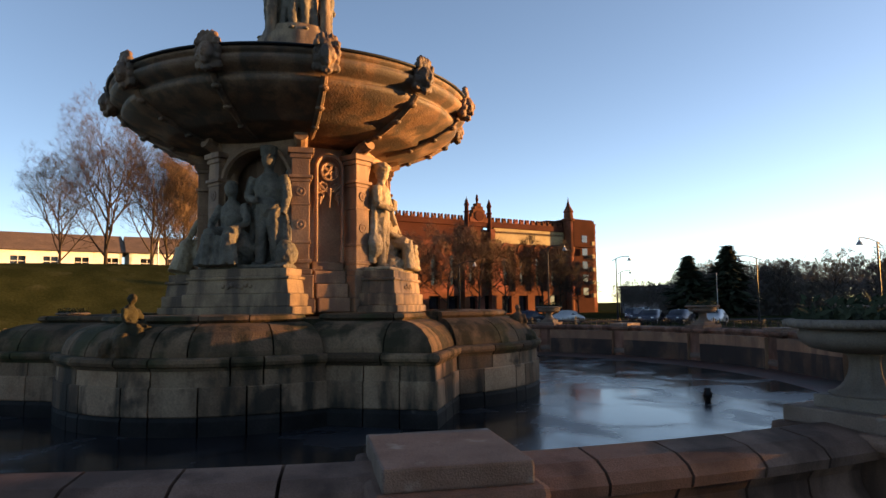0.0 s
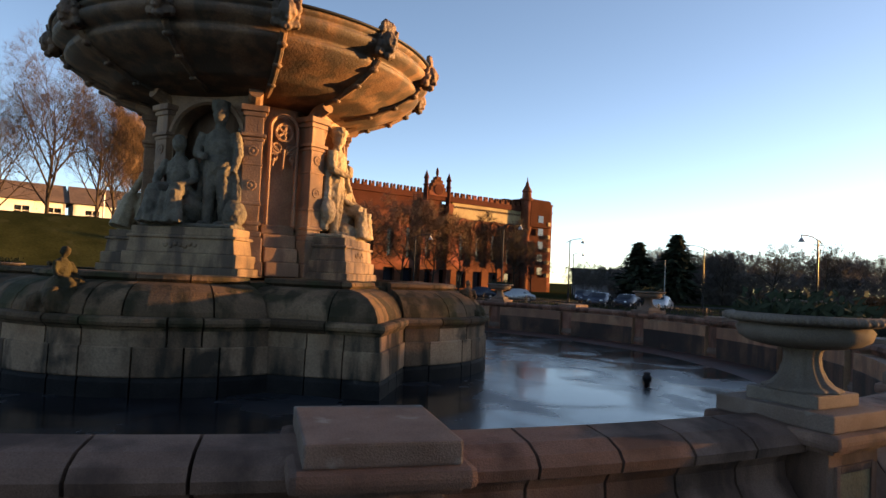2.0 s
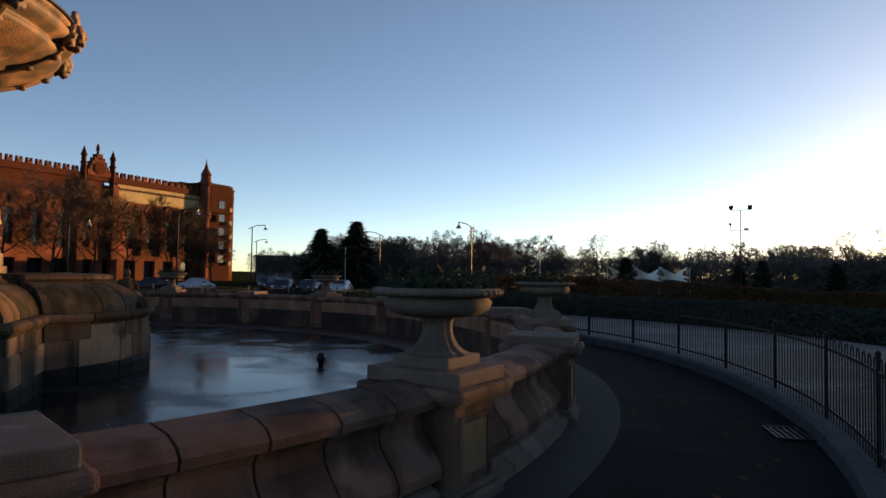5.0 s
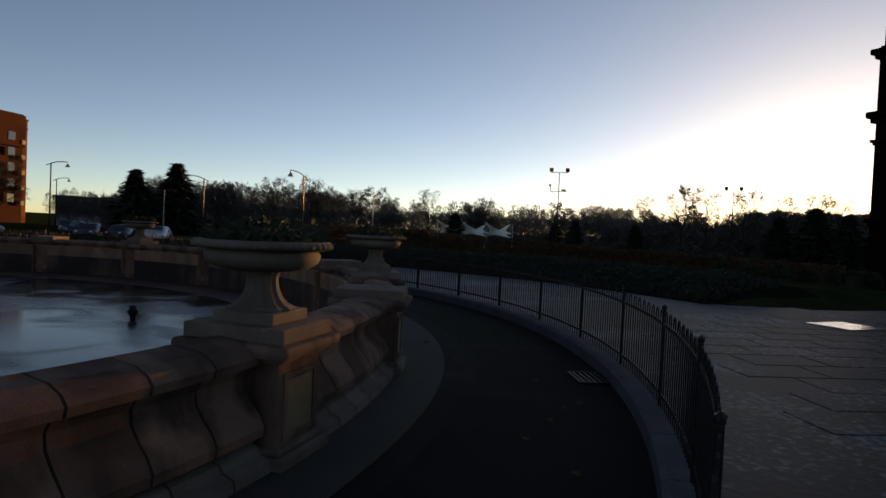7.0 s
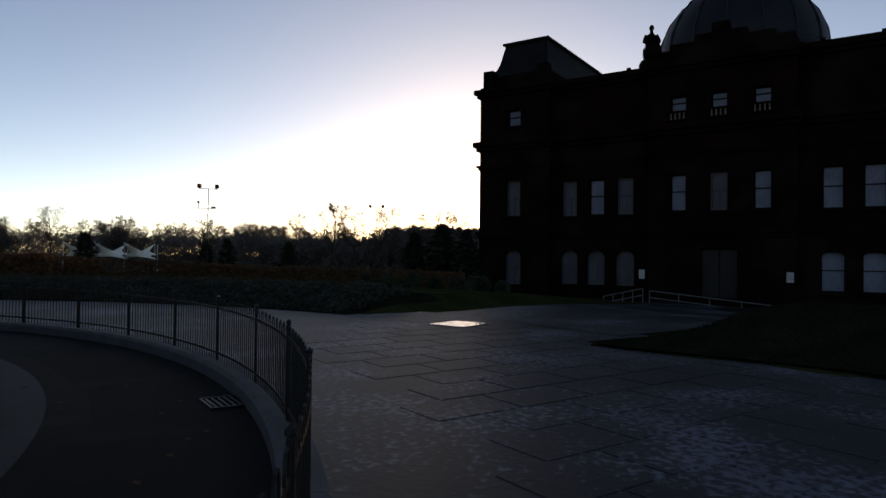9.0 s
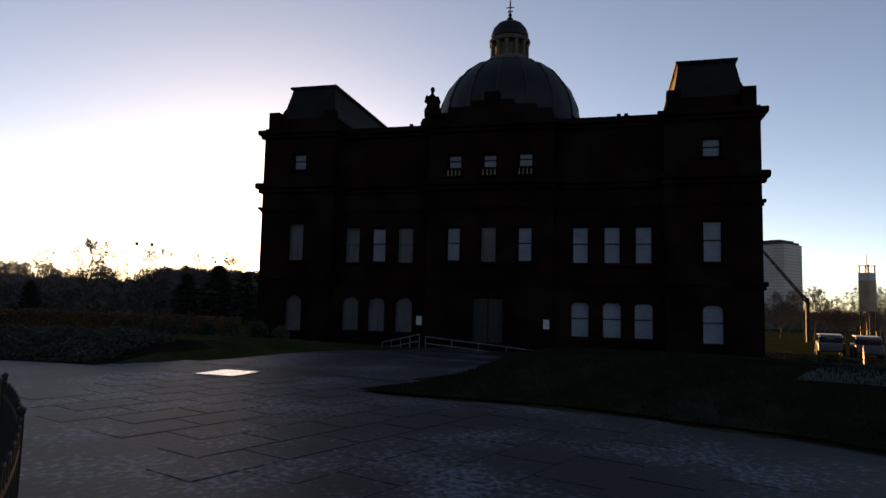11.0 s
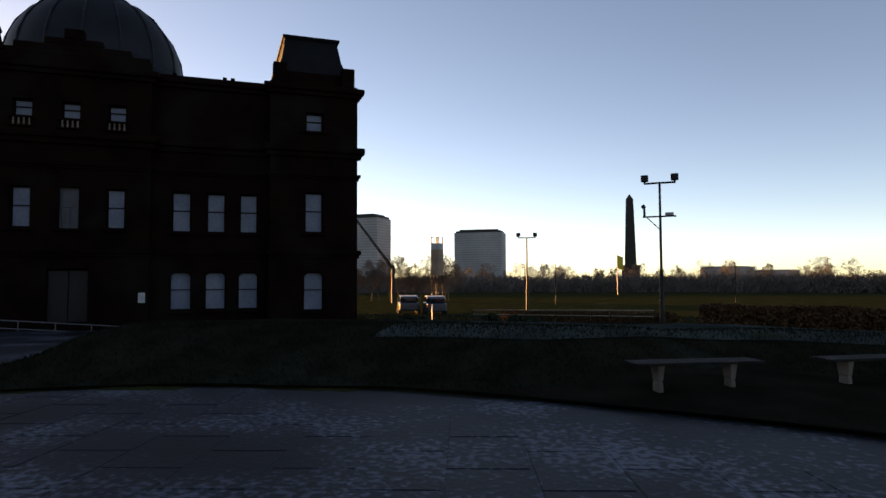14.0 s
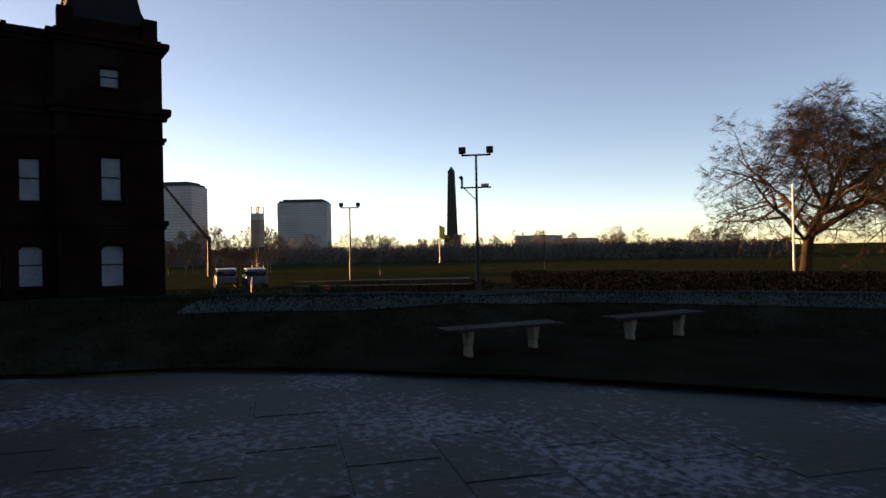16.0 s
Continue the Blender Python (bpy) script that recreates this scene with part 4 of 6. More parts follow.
bm = bmesh.new(); add_lathe(bm, bowl_prof, 120); bowl = part("bowl", bm, M_BOWL, fountain, "wide dark terracotta bowl with moulded rim", smooth=True)
bm = bmesh.new(); add_lathe(bm, [(r * BS, z + BZ) for r, z in ((4.25, 6.535), (4.32, 6.545), (4.34, 6.575), (4.3, 6.6), (4.1, 6.6))], 120, caps=False); part("lead_edge", bm, M_LEAD, bowl, "dark weathered rim edge", smooth=True)
def make_rib():
    bm = bmesh.new()
    pz = [(2.3, 5.33), (2.9, 5.43), (3.5, 5.66), (3.95, 5.93), (4.08, 6.08)]
    for (r0, z0), (r1, z1) in zip(pz, pz[1:]):
        add_tube(bm, (r0, 0, z0 + 0.03), (r1, 0, z1 + 0.03), 0.07, 0.07, 8)
    for r, z in pz[1:4]:
        add_blob(bm, r, 0, z - 0.02, 0.1, 0.1, 0.06, int(r * 9), 2, 0.2)
    me = bpy.data.meshes.new("rib"); bm.to_mesh(me); bm.free(); me.materials.append(M_BOWL); return me
def make_mask():
    bm = bmesh.new()
    add_box(bm, 4.22, 0, 6.12, 0.2, 0.46, 0.5, bevel=0.06)
    add_blob(bm, 4.36, 0, 6.40, 0.14, 0.17, 0.22, 1, 2, 0.06); add_blob(bm, 4.49, 0, 6.38, 0.05, 0.035, 0.09, 2, 1, 0)
    for s in (-1, 1):
        add_blob(bm, 4.44, s * 0.07, 6.46, 0.05, 0.05, 0.025, 3, 1, 0); add_blob(bm, 4.42, s * 0.09, 6.33, 0.06, 0.06, 0.05, 4, 1, 0)
        for k in range(4):
            add_blob(bm, 4.3 - 0.02 * k, s * (0.19 + 0.02 * (k % 2)), 6.62 - 0.14 * k, 0.1, 0.075, 0.1, 5 + k, 1, 0.25)
    add_blob(bm, 4.28, 0, 6.64, 0.11, 0.19, 0.15, 40, 2, 0.1); add_blob(bm, 4.43, 0, 6.24, 0.07, 0.07, 0.08, 6, 1, 0.1); add_blob(bm, 4.33, 0, 6.12, 0.1, 0.11, 0.09, 12, 1, 0.2)
    for k in range(5):
        b = -0.9 + 0.45 * k
        add_blob(bm, 4.3, 0.2 * math.sin(b), 6.66 + 0.11 * math.cos(b), 0.07, 0.06, 0.09, 20 + k, 1, 0.3)
    return bm
def mask_into(bm):
    src = make_mask()
    me = bpy.data.meshes.new("mask_shape"); src.to_mesh(me); src.free(); bm.from_mesh(me)
RIB = make_rib()
mask0 = figure_mesh("mask", mask_into, M_BOWL, 0.018, 0.03)
MASK = bpy.data.meshes.new_from_object(mask0.evaluated_get(bpy.context.evaluated_depsgraph_get()))
bpy.data.objects.remove(mask0)
for k in range(12):
    a = -67.6 - FA + 30 * k
    share("rib", RIB, bowl, pose(0, 0, BZ, 0, 0, a) @ Matrix.Diagonal((BS, 1, 1, 1)))
    share("mask", MASK, bowl, pose(-0.15 * math.cos(radians(a)), -0.15 * math.sin(radians(a)), BZ, 0, 0, a))

# tier that rises out of the bowl
bm = bmesh.new(); add_lathe(bm, [(1.15, 6.0), (1.15, 7.5), (1.05, 7.7), (1.0, 8.05), (0.9, 8.15), (0.86, 8.3), (0.72, 8.36), (0.62, 8.45), (0.6, 9.6), (0.7, 10.1), (0.5, 10.2)], 32)
tier = part("upper_tier", bm, M_PEDESTAL, fountain, "buff terracotta upper drum with figures", smooth=True)
def tier_fig(bm):
    standing(bm, 0, 0, 8.1, 1.15, 31)
tf = figure_mesh("tier_figure", tier_fig, M_STATUE, 0.03, 0.05)
tf.parent = tier
tf.matrix_basis = pose(*rad(25, 0.68), 0, 0, 0, 25 - 90)
for q in range(1, 4):
    o = tf.copy(); scene.collection.objects.link(o); o.matrix_basis = pose(*rad(25 + 90 * q, 0.68), 0, 0, 0, 25 + 90 * q - 90)
bm = bmesh.new(); add_lathe(bm, [(0.2, 7.6), (0.2, 7.9), (0.13, 8.0), (0.12, 8.6), (0.16, 8.7), (0.12, 8.75), (0.12, 9.5), (0.17, 9.6)], 12); cm = part("colonnette", bm, M_PEDESTAL, tier, smooth=True)
cm.location = (*rad(-20, 0.88), 0)
for q in range(1, 4):
    share("colonnette", cm.data, tier, pose(*rad(-20 + 90 * q, 0.88), 0))

# ---- palace ----
def wall_blocks(x0, x1, z0, z1, openings, y=0.0, depth=0.5):
    """Piers and bands round the openings (xa, xb, za, zb) of a wall between x0 and x1 whose front is at y."""
    out = []
    xs = sorted({x0, x1, *[v for o in openings for v in o[:2]]})
    for a, b in zip(xs, xs[1:]):
        c = (a + b) / 2
        hit = sorted((o[2], o[3]) for o in openings if o[0] < c < o[1])
        z = z0
        for za, zb in hit + [(z1, z1)]:
            if za > z + 1e-4:
                out.append((c, y + depth / 2, z, b - a, depth, za - z))
            z = zb
    return out

def wall_with_openings(bm, *args):
    for blk in wall_blocks(*args):
        add_box(bm, *blk)

palace = thing("palace", pose(36.27, -7.42, 0.15, 0, 0, -107.1), "dark red sandstone palace with a dome and mansard roofs", "palace")
PC = -2.95                              # middle of the front
PZ = -1.0
TRIPLE = (5.05, 6.75, 8.4)
openings = []
windows = []
def win(xc, w, z0, z1, y, arched, mirrors_sky):
    openings.append((xc - w / 2, xc + w / 2, z0, z1))
    windows.append((xc, w, z0, z1, y, arched, mirrors_sky))
for s in (-1, 1):
    for x in TRIPLE:
        win(PC + s * x, 1.08, 0.05, 2.05, 0.0, True, s > 0)
        win(PC + s * x, 0.95, 4.1, 6.2, 0.0, False, s > 0 or x == 6.75)
for i, x in enumerate((-2.05, 0, 2.05)):
    win(PC + x, 0.86, 4.15, 6.15, -0.5, False, i != 1)
    win(PC + x, 0.84, 9.52, 10.36, -0.5, False, True)
for s in (-1, 1):
    win(PC + s * 11.75, 1.12, -0.05, 2.05, -0.8, True, s > 0)
    win(PC + s * 11.75, 1.0, 4.15, 6.35, -0.8, False, s > 0)
    win(PC + s * 11.75, 0.95, 9.68, 10.7, -0.8, False, True)
def opened(y):
    return [o for o, w in zip(openings, windows) if w[4] == y]
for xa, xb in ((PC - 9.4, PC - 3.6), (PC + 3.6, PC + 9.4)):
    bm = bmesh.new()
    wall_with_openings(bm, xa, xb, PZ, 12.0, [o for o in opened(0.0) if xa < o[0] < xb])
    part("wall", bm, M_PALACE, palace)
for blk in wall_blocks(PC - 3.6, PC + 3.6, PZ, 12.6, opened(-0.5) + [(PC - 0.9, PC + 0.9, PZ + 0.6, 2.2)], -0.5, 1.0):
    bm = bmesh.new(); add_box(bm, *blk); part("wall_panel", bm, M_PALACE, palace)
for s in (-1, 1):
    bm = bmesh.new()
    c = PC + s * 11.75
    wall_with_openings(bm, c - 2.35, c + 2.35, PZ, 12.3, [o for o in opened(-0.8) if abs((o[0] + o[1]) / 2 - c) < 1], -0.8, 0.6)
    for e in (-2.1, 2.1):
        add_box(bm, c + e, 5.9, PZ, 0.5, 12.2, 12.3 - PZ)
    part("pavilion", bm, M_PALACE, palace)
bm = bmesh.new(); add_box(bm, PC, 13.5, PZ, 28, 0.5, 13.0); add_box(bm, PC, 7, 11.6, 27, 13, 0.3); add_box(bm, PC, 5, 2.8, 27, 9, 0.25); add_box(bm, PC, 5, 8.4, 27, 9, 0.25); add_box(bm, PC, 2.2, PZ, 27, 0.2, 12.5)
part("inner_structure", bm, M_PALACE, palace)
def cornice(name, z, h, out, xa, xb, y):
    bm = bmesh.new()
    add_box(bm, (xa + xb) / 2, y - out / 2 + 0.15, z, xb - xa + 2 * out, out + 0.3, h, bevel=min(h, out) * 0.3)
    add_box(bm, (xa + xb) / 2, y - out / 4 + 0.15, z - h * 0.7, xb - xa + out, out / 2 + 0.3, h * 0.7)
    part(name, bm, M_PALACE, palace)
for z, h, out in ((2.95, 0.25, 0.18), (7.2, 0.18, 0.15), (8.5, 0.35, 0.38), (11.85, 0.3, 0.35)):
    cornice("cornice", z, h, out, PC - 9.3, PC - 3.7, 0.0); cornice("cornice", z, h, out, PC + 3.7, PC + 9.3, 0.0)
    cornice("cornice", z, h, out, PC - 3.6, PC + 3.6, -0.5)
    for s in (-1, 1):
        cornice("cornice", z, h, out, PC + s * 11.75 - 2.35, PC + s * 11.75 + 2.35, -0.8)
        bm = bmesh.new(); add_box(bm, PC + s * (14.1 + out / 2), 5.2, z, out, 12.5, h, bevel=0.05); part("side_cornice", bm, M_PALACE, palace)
def simple(name, boxes, material, parent, label="", bevel=0.0):
    bm = bmesh.new()
    for b in boxes:
        add_box(bm, *b, bevel=bevel)
    return part(name, bm, material, parent, label)
for x in (PC - 6.5, PC + 6.5):
    simple("parapet", [(x, 0.25, 12.15, 5.8, 0.4, 0.16)], M_PALACE, palace)
for x in (PC - 5.0, PC + 4.6, PC + 7.1, PC + 7.5):
    simple("chimney_pot", [(x, 0.4, 12.3, 0.22, 0.22, 0.22)], M_PALACE, palace, bevel=0.03)
for s in (-1, 1):
    c = PC + s * 11.75
    simple("attic", [(c, 5.5, 12.3, 4.2, 11.6, 0.75), (c + s * 1.85, -0.45, 12.3, 0.7, 0.6, 1.05), (c - s * 1.85, -0.45, 12.3, 0.7, 0.6, 1.05)], M_PALACE, palace, bevel=0.04)
    vs, fs = [], []
    for z, hx, y0, y1 in ((13.05, 1.95, -0.1, 11.0), (14.0, 1.66, 0.45, 10.6), (15.3, 1.45, 0.85, 10.2)):
        vs += [(c - hx, y0, z), (c + hx, y0, z), (c + hx, y1, z), (c - hx, y1, z)]
    for q in (0, 4):
        fs += [(q, q + 1, q + 5, q + 4), (q + 1, q + 2, q + 6, q + 5), (q + 2, q + 3, q + 7, q + 6), (q + 3, q, q + 4, q + 7)]
    fs.append((8, 9, 10, 11))
    roof = raw("mansard_roof", vs, fs, M_SLATE, palace, label="steep slate mansard roof")
    simple("roof_ledge", [(c, 5.52, 15.3, 3.2, 9.7, 0.14), (c, 5.52, 15.23, 3.0, 9.5, 0.08), (c, 5.52, 15.43, 2.7, 9.2, 0.1)], M_SLATE, roof, bevel=0.03)
# windows
for xc, w, z0, z1, y, arched, mirrors_sky in windows:
    h = z1 - z0
    wn = simple("window", [(xc - w / 2 + 0.04, y + 0.32, z0, 0.08, 0.1, h), (xc + w / 2 - 0.04, y + 0.32, z0, 0.08, 0.1, h), (xc, y + 0.32, z0, w - 0.16, 0.1, 0.08), (xc, y + 0.32, z1 - 0.08, w - 0.16, 0.1, 0.08), (xc, y + 0.31, z0 + h * 0.52, w - 0.16, 0.07, 0.05)] + ([(xc, y + 0.32, z0 + 0.08, 0.04, 0.06, h * 0.45)] if not mirrors_sky else []), M_PANE_DIM if not mirrors_sky else M_PALACE, palace, "tall sash window")
    simple("pane", [(xc, y + 0.36, z0 + 0.08, w - 0.16, 0.02, h - 0.16)], M_PANE_SKY if mirrors_sky else M_PANE_DIM, wn, "window pane with the sky's reflection as its colour")
    simple("sill", [(xc, y - 0.02, z0 - 0.14, w + 0.3, 0.3, 0.12)], M_PALACE, wn, bevel=0.02)
    if arched:
        vs, fs, n = [], [], 10
        for yy in (y + 0.02, y + 0.3):
            vs += [(xc + (w / 2) * math.cos(math.pi * i / n), yy, z1 - w * 0.42 + w * 0.42 * math.sin(math.pi * i / n)) for i in range(n + 1)]
            vs += [(xc + w / 2, yy, z1 + 0.01), (xc - w / 2, yy, z1 + 0.01)]
        m1 = n + 3
        for o in (0, m1):
            fs += [(o + i, o + i + 1, o + n + 1) for i in range(n // 2)] + [(o + i, o + i + 1, o + n + 2) for i in range(n // 2, n)] + [(o + n // 2, o + n + 1, o + n + 2)]
        fs += [(i, i + 1, m1 + i + 1, m1 + i) for i in range(n)]
        raw("arch_head", vs, fs, M_PALACE, wn)
for x in (-2.05, 0, 2.05):
    bl = simple("balustrade", [(PC + x, -0.62, 9.42, 1.05, 0.14, 0.08), (PC + x, -0.62, 8.98, 1.05, 0.14, 0.06)], M_PALACE, palace, bevel=0.01)
    bm = bmesh.new(); add_lathe(bm, [(0.035, 9.04), (0.06, 9.12), (0.03, 9.26), (0.045, 9.42)], 8, PC + x, -0.62); b0 = part("baluster", bm, M_PALE, bl, smooth=True)
    b0.location.x = -0.33
    for i in range(1, 4):
        share("baluster", b0.data, bl, pose(-0.33 + 0.22 * i, 0, 0))
simple("door", [(PC - 0.45, -0.1, PZ + 0.6, 0.86, 0.08, 2.5), (PC + 0.45, -0.1, PZ + 0.6, 0.86, 0.08, 2.5)], M_IRON, palace, "black painted double door", bevel=0.02)
simple("step", [(PC, -1.2, PZ, 3.4, 1.6, 0.2), (PC, -1.0, PZ + 0.2, 3.0, 1.2, 0.2), (PC, -0.8, PZ + 0.4, 2.6, 0.8, 0.2)], M_PALACE, palace, bevel=0.02)
for x in (-3.9, 3.3):
    sg = simple("notice_board", [(PC + x, -0.55, 0.5, 0.32, 0.04, 0.5)], M_NOTICE, None, bevel=0.01)
    sg.matrix_world = palace.matrix_world.copy()
    tagged(sg, "small white notice on the palace wall", "sign", "notices")
for xa, xb, y, za, zb in ((-2.9, 2.9, -2.6, -0.05, -0.55), (-5.4, -3.3, -2.4, -0.45, 0.05)):
    hr = thing("handrail", palace.matrix_world.copy(), "pale steel handrail of the entrance ramp", "handrail", "ramp handrails")
    for dz in (0.0, -0.35):
        bm = bmesh.new(); add_tube(bm, (PC + xa, y, za + dz), (PC + xb, y, zb + dz), 0.025, 0.025, 8); part("rail", bm, M_RAIL, hr)
    for i in range(5):
        f = i / 4
        bm = bmesh.new(); add_tube(bm, (PC + xa + (xb - xa) * f, y, PZ), (PC + xa + (xb - xa) * f, y, za + (zb - za) * f), 0.022, 0.022, 8); part("post", bm, M_RAIL, hr)
# dome
DX, DY = PC - 0.45, 9.0
bm = bmesh.new(); add_lathe(bm, [(5.3, 11.8), (5.3, 14.2), (5.1, 14.4)] + [(5.0 * math.cos(radians(a)), 14.4 + 5.0 * math.sin(radians(a))) for a in range(0, 76, 5)] + [(1.25, 19.25)], 64, DX, DY)
dome = part("dome", bm, M_LEAD, palace, "ribbed lead-grey dome", smooth=True)
for k in range(16):
    bm = bmesh.new(); b = 2 * math.pi * k / 16
    pts = [(5.03 * math.cos(radians(a)), 14.4 + 5.03 * math.sin(radians(a))) for a in range(0, 76, 15)]
    for (r0, z0), (r1, z1) in zip(pts, pts[1:]):
        add_tube(bm, (DX + r0 * math.cos(b), DY + r0 * math.sin(b), z0), (DX + r1 * math.cos(b), DY + r1 * math.sin(b), z1), 0.07, 0.07, 5)
    part("dome_rib", bm, M_LEAD, dome)
bm = bmesh.new(); add_lathe(bm, [(1.75, 18.9), (1.75, 19.2), (1.6, 19.35), (1.45, 19.5), (1.0, 19.5), (1.0, 20.6), (1.45, 20.65), (1.5, 20.85), (1.4, 20.95)], 32, DX, DY); lant = part("lantern", bm, M_LANT, palace, "stone lantern with arcade on the dome", smooth=False)
bm = bmesh.new(); add_lathe(bm, [(1.38, 20.95), (1.36, 21.3), (1.22, 21.75), (0.9, 22.15), (0.45, 22.4), (0.2, 22.5), (0.25, 22.62), (0.1, 22.75), (0.14, 22.95), (0.05, 23.1), (0.05, 23.9), (0.01, 24.3)], 24, DX, DY); part("cupola", bm, M_LEAD, lant, "lead cupola with finial", smooth=True)
bm = bmesh.new(); add_tube(bm, (DX - 0.3, DY, 23.5), (DX + 0.3, DY, 23.5), 0.04, 0.04, 6); add_tube(bm, (DX - 0.18, DY, 23.2), (DX + 0.18, DY, 23.2), 0.06, 0.06, 6); part("finial", bm, M_IRON, lant)
bm = bmesh.new(); add_lathe(bm, [(0.16, 19.5), (0.13, 19.6), (0.12, 20.4), (0.18, 20.6)], 10); lc = part("column", bm, M_LANT, lant, smooth=True)
lc.location = (DX + 1.28, DY, 0)
for k in range(1, 12):
    share("column", lc.data, lant, pose(DX + 1.28 * math.cos(k * math.pi / 6), DY + 1.28 * math.sin(k * math.pi / 6), 0))
def roof_fig(bm):
    add_box(bm, 0, 0, 12.2, 1.3, 0.9, 0.35, bevel=0.05); add_box(bm, 0, 0, 12.5, 0.9, 0.8, 0.3, bevel=0.05)
    seated(bm, 0.05, 0.1, 12.65, 1.2, 41)
rfig = figure_mesh("roof_statue", roof_fig, M_PALACE, 0.05)
rfig.matrix_world = palace.matrix_world @ pose(PC - 3.55, -0.1, -0.05, 0, 0, 205)
tagged(rfig, "dark stone seated statue on the palace parapet", "statue", "statues on the parapet")
simple("pediment", [(PC, 0.0, 12.6, 7.0, 0.8, 0.3), (PC, 0.1, 12.9, 5.2, 0.7, 0.35), (PC, 0.1, 13.25, 2.6, 0.6, 0.35), (PC, 0.1, 13.6, 0.9, 0.6, 0.5)], M_PALACE, palace, bevel=0.08)

# ---- carpet factory ----
factory = thing("factory_building", pose(22.2, 148.4, -0.7, 0, 0, 35.5), "ornate red and buff brick factory with battlements", "factory")
FL = -78.0
fo = []
for i in range(15):
    x = -4.4 - 4.55 * i
    fo += [(x - 1.3, x + 1.3, 0.3, 4.0), (x - 0.75, x + 0.75, 6.2, 12.2), (x - 0.35, x + 0.35, 13.0, 14.4)]
bm = bmesh.new(); wall_with_openings(bm, FL, -0.8, 0, 15.2, fo, 0.0, 0.9); part("wall", bm, M_FBRICK, factory)
for i in range(15):
    x = -4.4 - 4.55 * i
    bay_ = simple("window", [(x, 0.7, 6.2, 1.5, 0.1, 6.0), (x, 0.6, 9.0, 1.5, 0.12, 0.25)], M_GLASS, factory, "tall factory window")
    simple("arch_opening", [(x, 0.8, 0.3, 2.6, 0.1, 3.7)], M_GLASS, factory)
    for z in (7.5, 8.6, 10.4):
        simple("glazing_bar", [(x, 0.58, z, 1.5, 0.1, 0.1)], M_FBUFF, bay_)
    if i < 4:
        bm = bmesh.new()
        for k in range(20):
            a0, a1 = 2 * math.pi * k / 20, 2 * math.pi * (k + 1) / 20
            add_tube(bm, (x + 1.45 * math.cos(a0), -0.15, 13.7 + 1.45 * math.sin(a0)), (x + 1.45 * math.cos(a1), -0.15, 13.7 + 1.45 * math.sin(a1)), 0.28, 0.28, 5)
        part("roundel", bm, M_FBRICK, factory)
        bm = bmesh.new(); bmesh.ops.create_cone(bm, cap_ends=True, segments=20, radius1=1.1, radius2=1.1, depth=0.1, matrix=pose(x, -0.05, 13.7, 90)); part("roundel_glass", bm, M_FDARK, factory)
        simple("pier", [(x + 2.27, -0.3, 5, 0.8, 0.7, 7.5), (x + 2.27, -0.35, 12.5, 1.1, 0.8, 0.5)], M_FBRICK, factory, bevel=0.1)
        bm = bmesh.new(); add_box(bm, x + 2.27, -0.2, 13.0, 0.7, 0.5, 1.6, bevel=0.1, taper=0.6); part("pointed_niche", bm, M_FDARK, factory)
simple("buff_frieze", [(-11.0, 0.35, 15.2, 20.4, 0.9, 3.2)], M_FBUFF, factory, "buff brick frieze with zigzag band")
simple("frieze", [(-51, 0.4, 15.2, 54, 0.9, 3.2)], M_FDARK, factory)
bm = bmesh.new()
for i in range(24):
    x = -1.4 - 0.83 * i
    add_tube(bm, (x, -0.14, 17.3), (x - 0.415, -0.14, 17.75), 0.09, 0.09, 4); add_tube(bm, (x - 0.415, -0.14, 17.75), (x - 0.83, -0.14, 17.3), 0.09, 0.09, 4)
part("zigzag_band", bm, M_FDARK, factory)
simple("parapet", [((FL - 0.8) / 2, 0.2, 18.4, -FL - 0.8, 1.3, 1.2)], M_FDARK, factory, bevel=0.1)
bm = bmesh.new(); add_box(bm, -0.34, 0, 19.6, 0.3, 0.7, 1.0, taper=0.75); add_box(bm, 0.34, 0, 19.6, 0.3, 0.7, 1.0, taper=0.75); add_box(bm, 0, 0, 19.6, 0.9, 0.7, 0.45)
mer = part("merlon", bm, M_FBRICK, factory); mer.location = (-2.2, 0.1, 0)
for i in range(1, 46):
    share("merlon", mer.data, factory, pose(-2.2 - 1.62 * i, 0.1, 0))
simple("side_wall", [(2.9, 1.0, 0, 7.4, 5.0, 21.5), (-38, 8.5, 0, 78, 0.6, 19)], M_FEND_SHADE, factory)
simple("corner_block", [(3.2, -0.6, 15.0, 6.6, 3.2, 6.2), (-2.8, 2.5, 18.6, 6, 4, 2.4)], M_FEND_SHADE, factory, bevel=0.05)
for ex, ey, ew, eh, em in ((7.2, 1.2, 1.3, 20.4, M_FBRICK), (8.4, 2.4, 1.2, 18.8, M_FEND_SHADE), (9.4, 3.6, 0.9, 17.6, M_FBRICK)):
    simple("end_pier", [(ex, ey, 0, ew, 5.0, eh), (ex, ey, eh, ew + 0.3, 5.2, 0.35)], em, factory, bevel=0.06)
simple("end_wall", [(6.9, 19.0, 0, 1.2, 34, 19.5)], M_FEND_SHADE, factory)
for z in (3.5, 6.5, 9.5, 12.5, 15.5):
    simple("balcony", [(5.9, -1.9, z, 0.9, 1.0, 0.9)], M_FBUFF, factory, bevel=0.1)
    simple("window", [(3.2, -2.22, z + 0.6, 1.6, 0.1, 1.6)], M_GLASS, factory)
    for j in range(6):
        simple("window", [(7.53, 4 + 5.5 * j, z + 0.4, 0.1, 2.2, 1.7)], M_GLASS, factory)
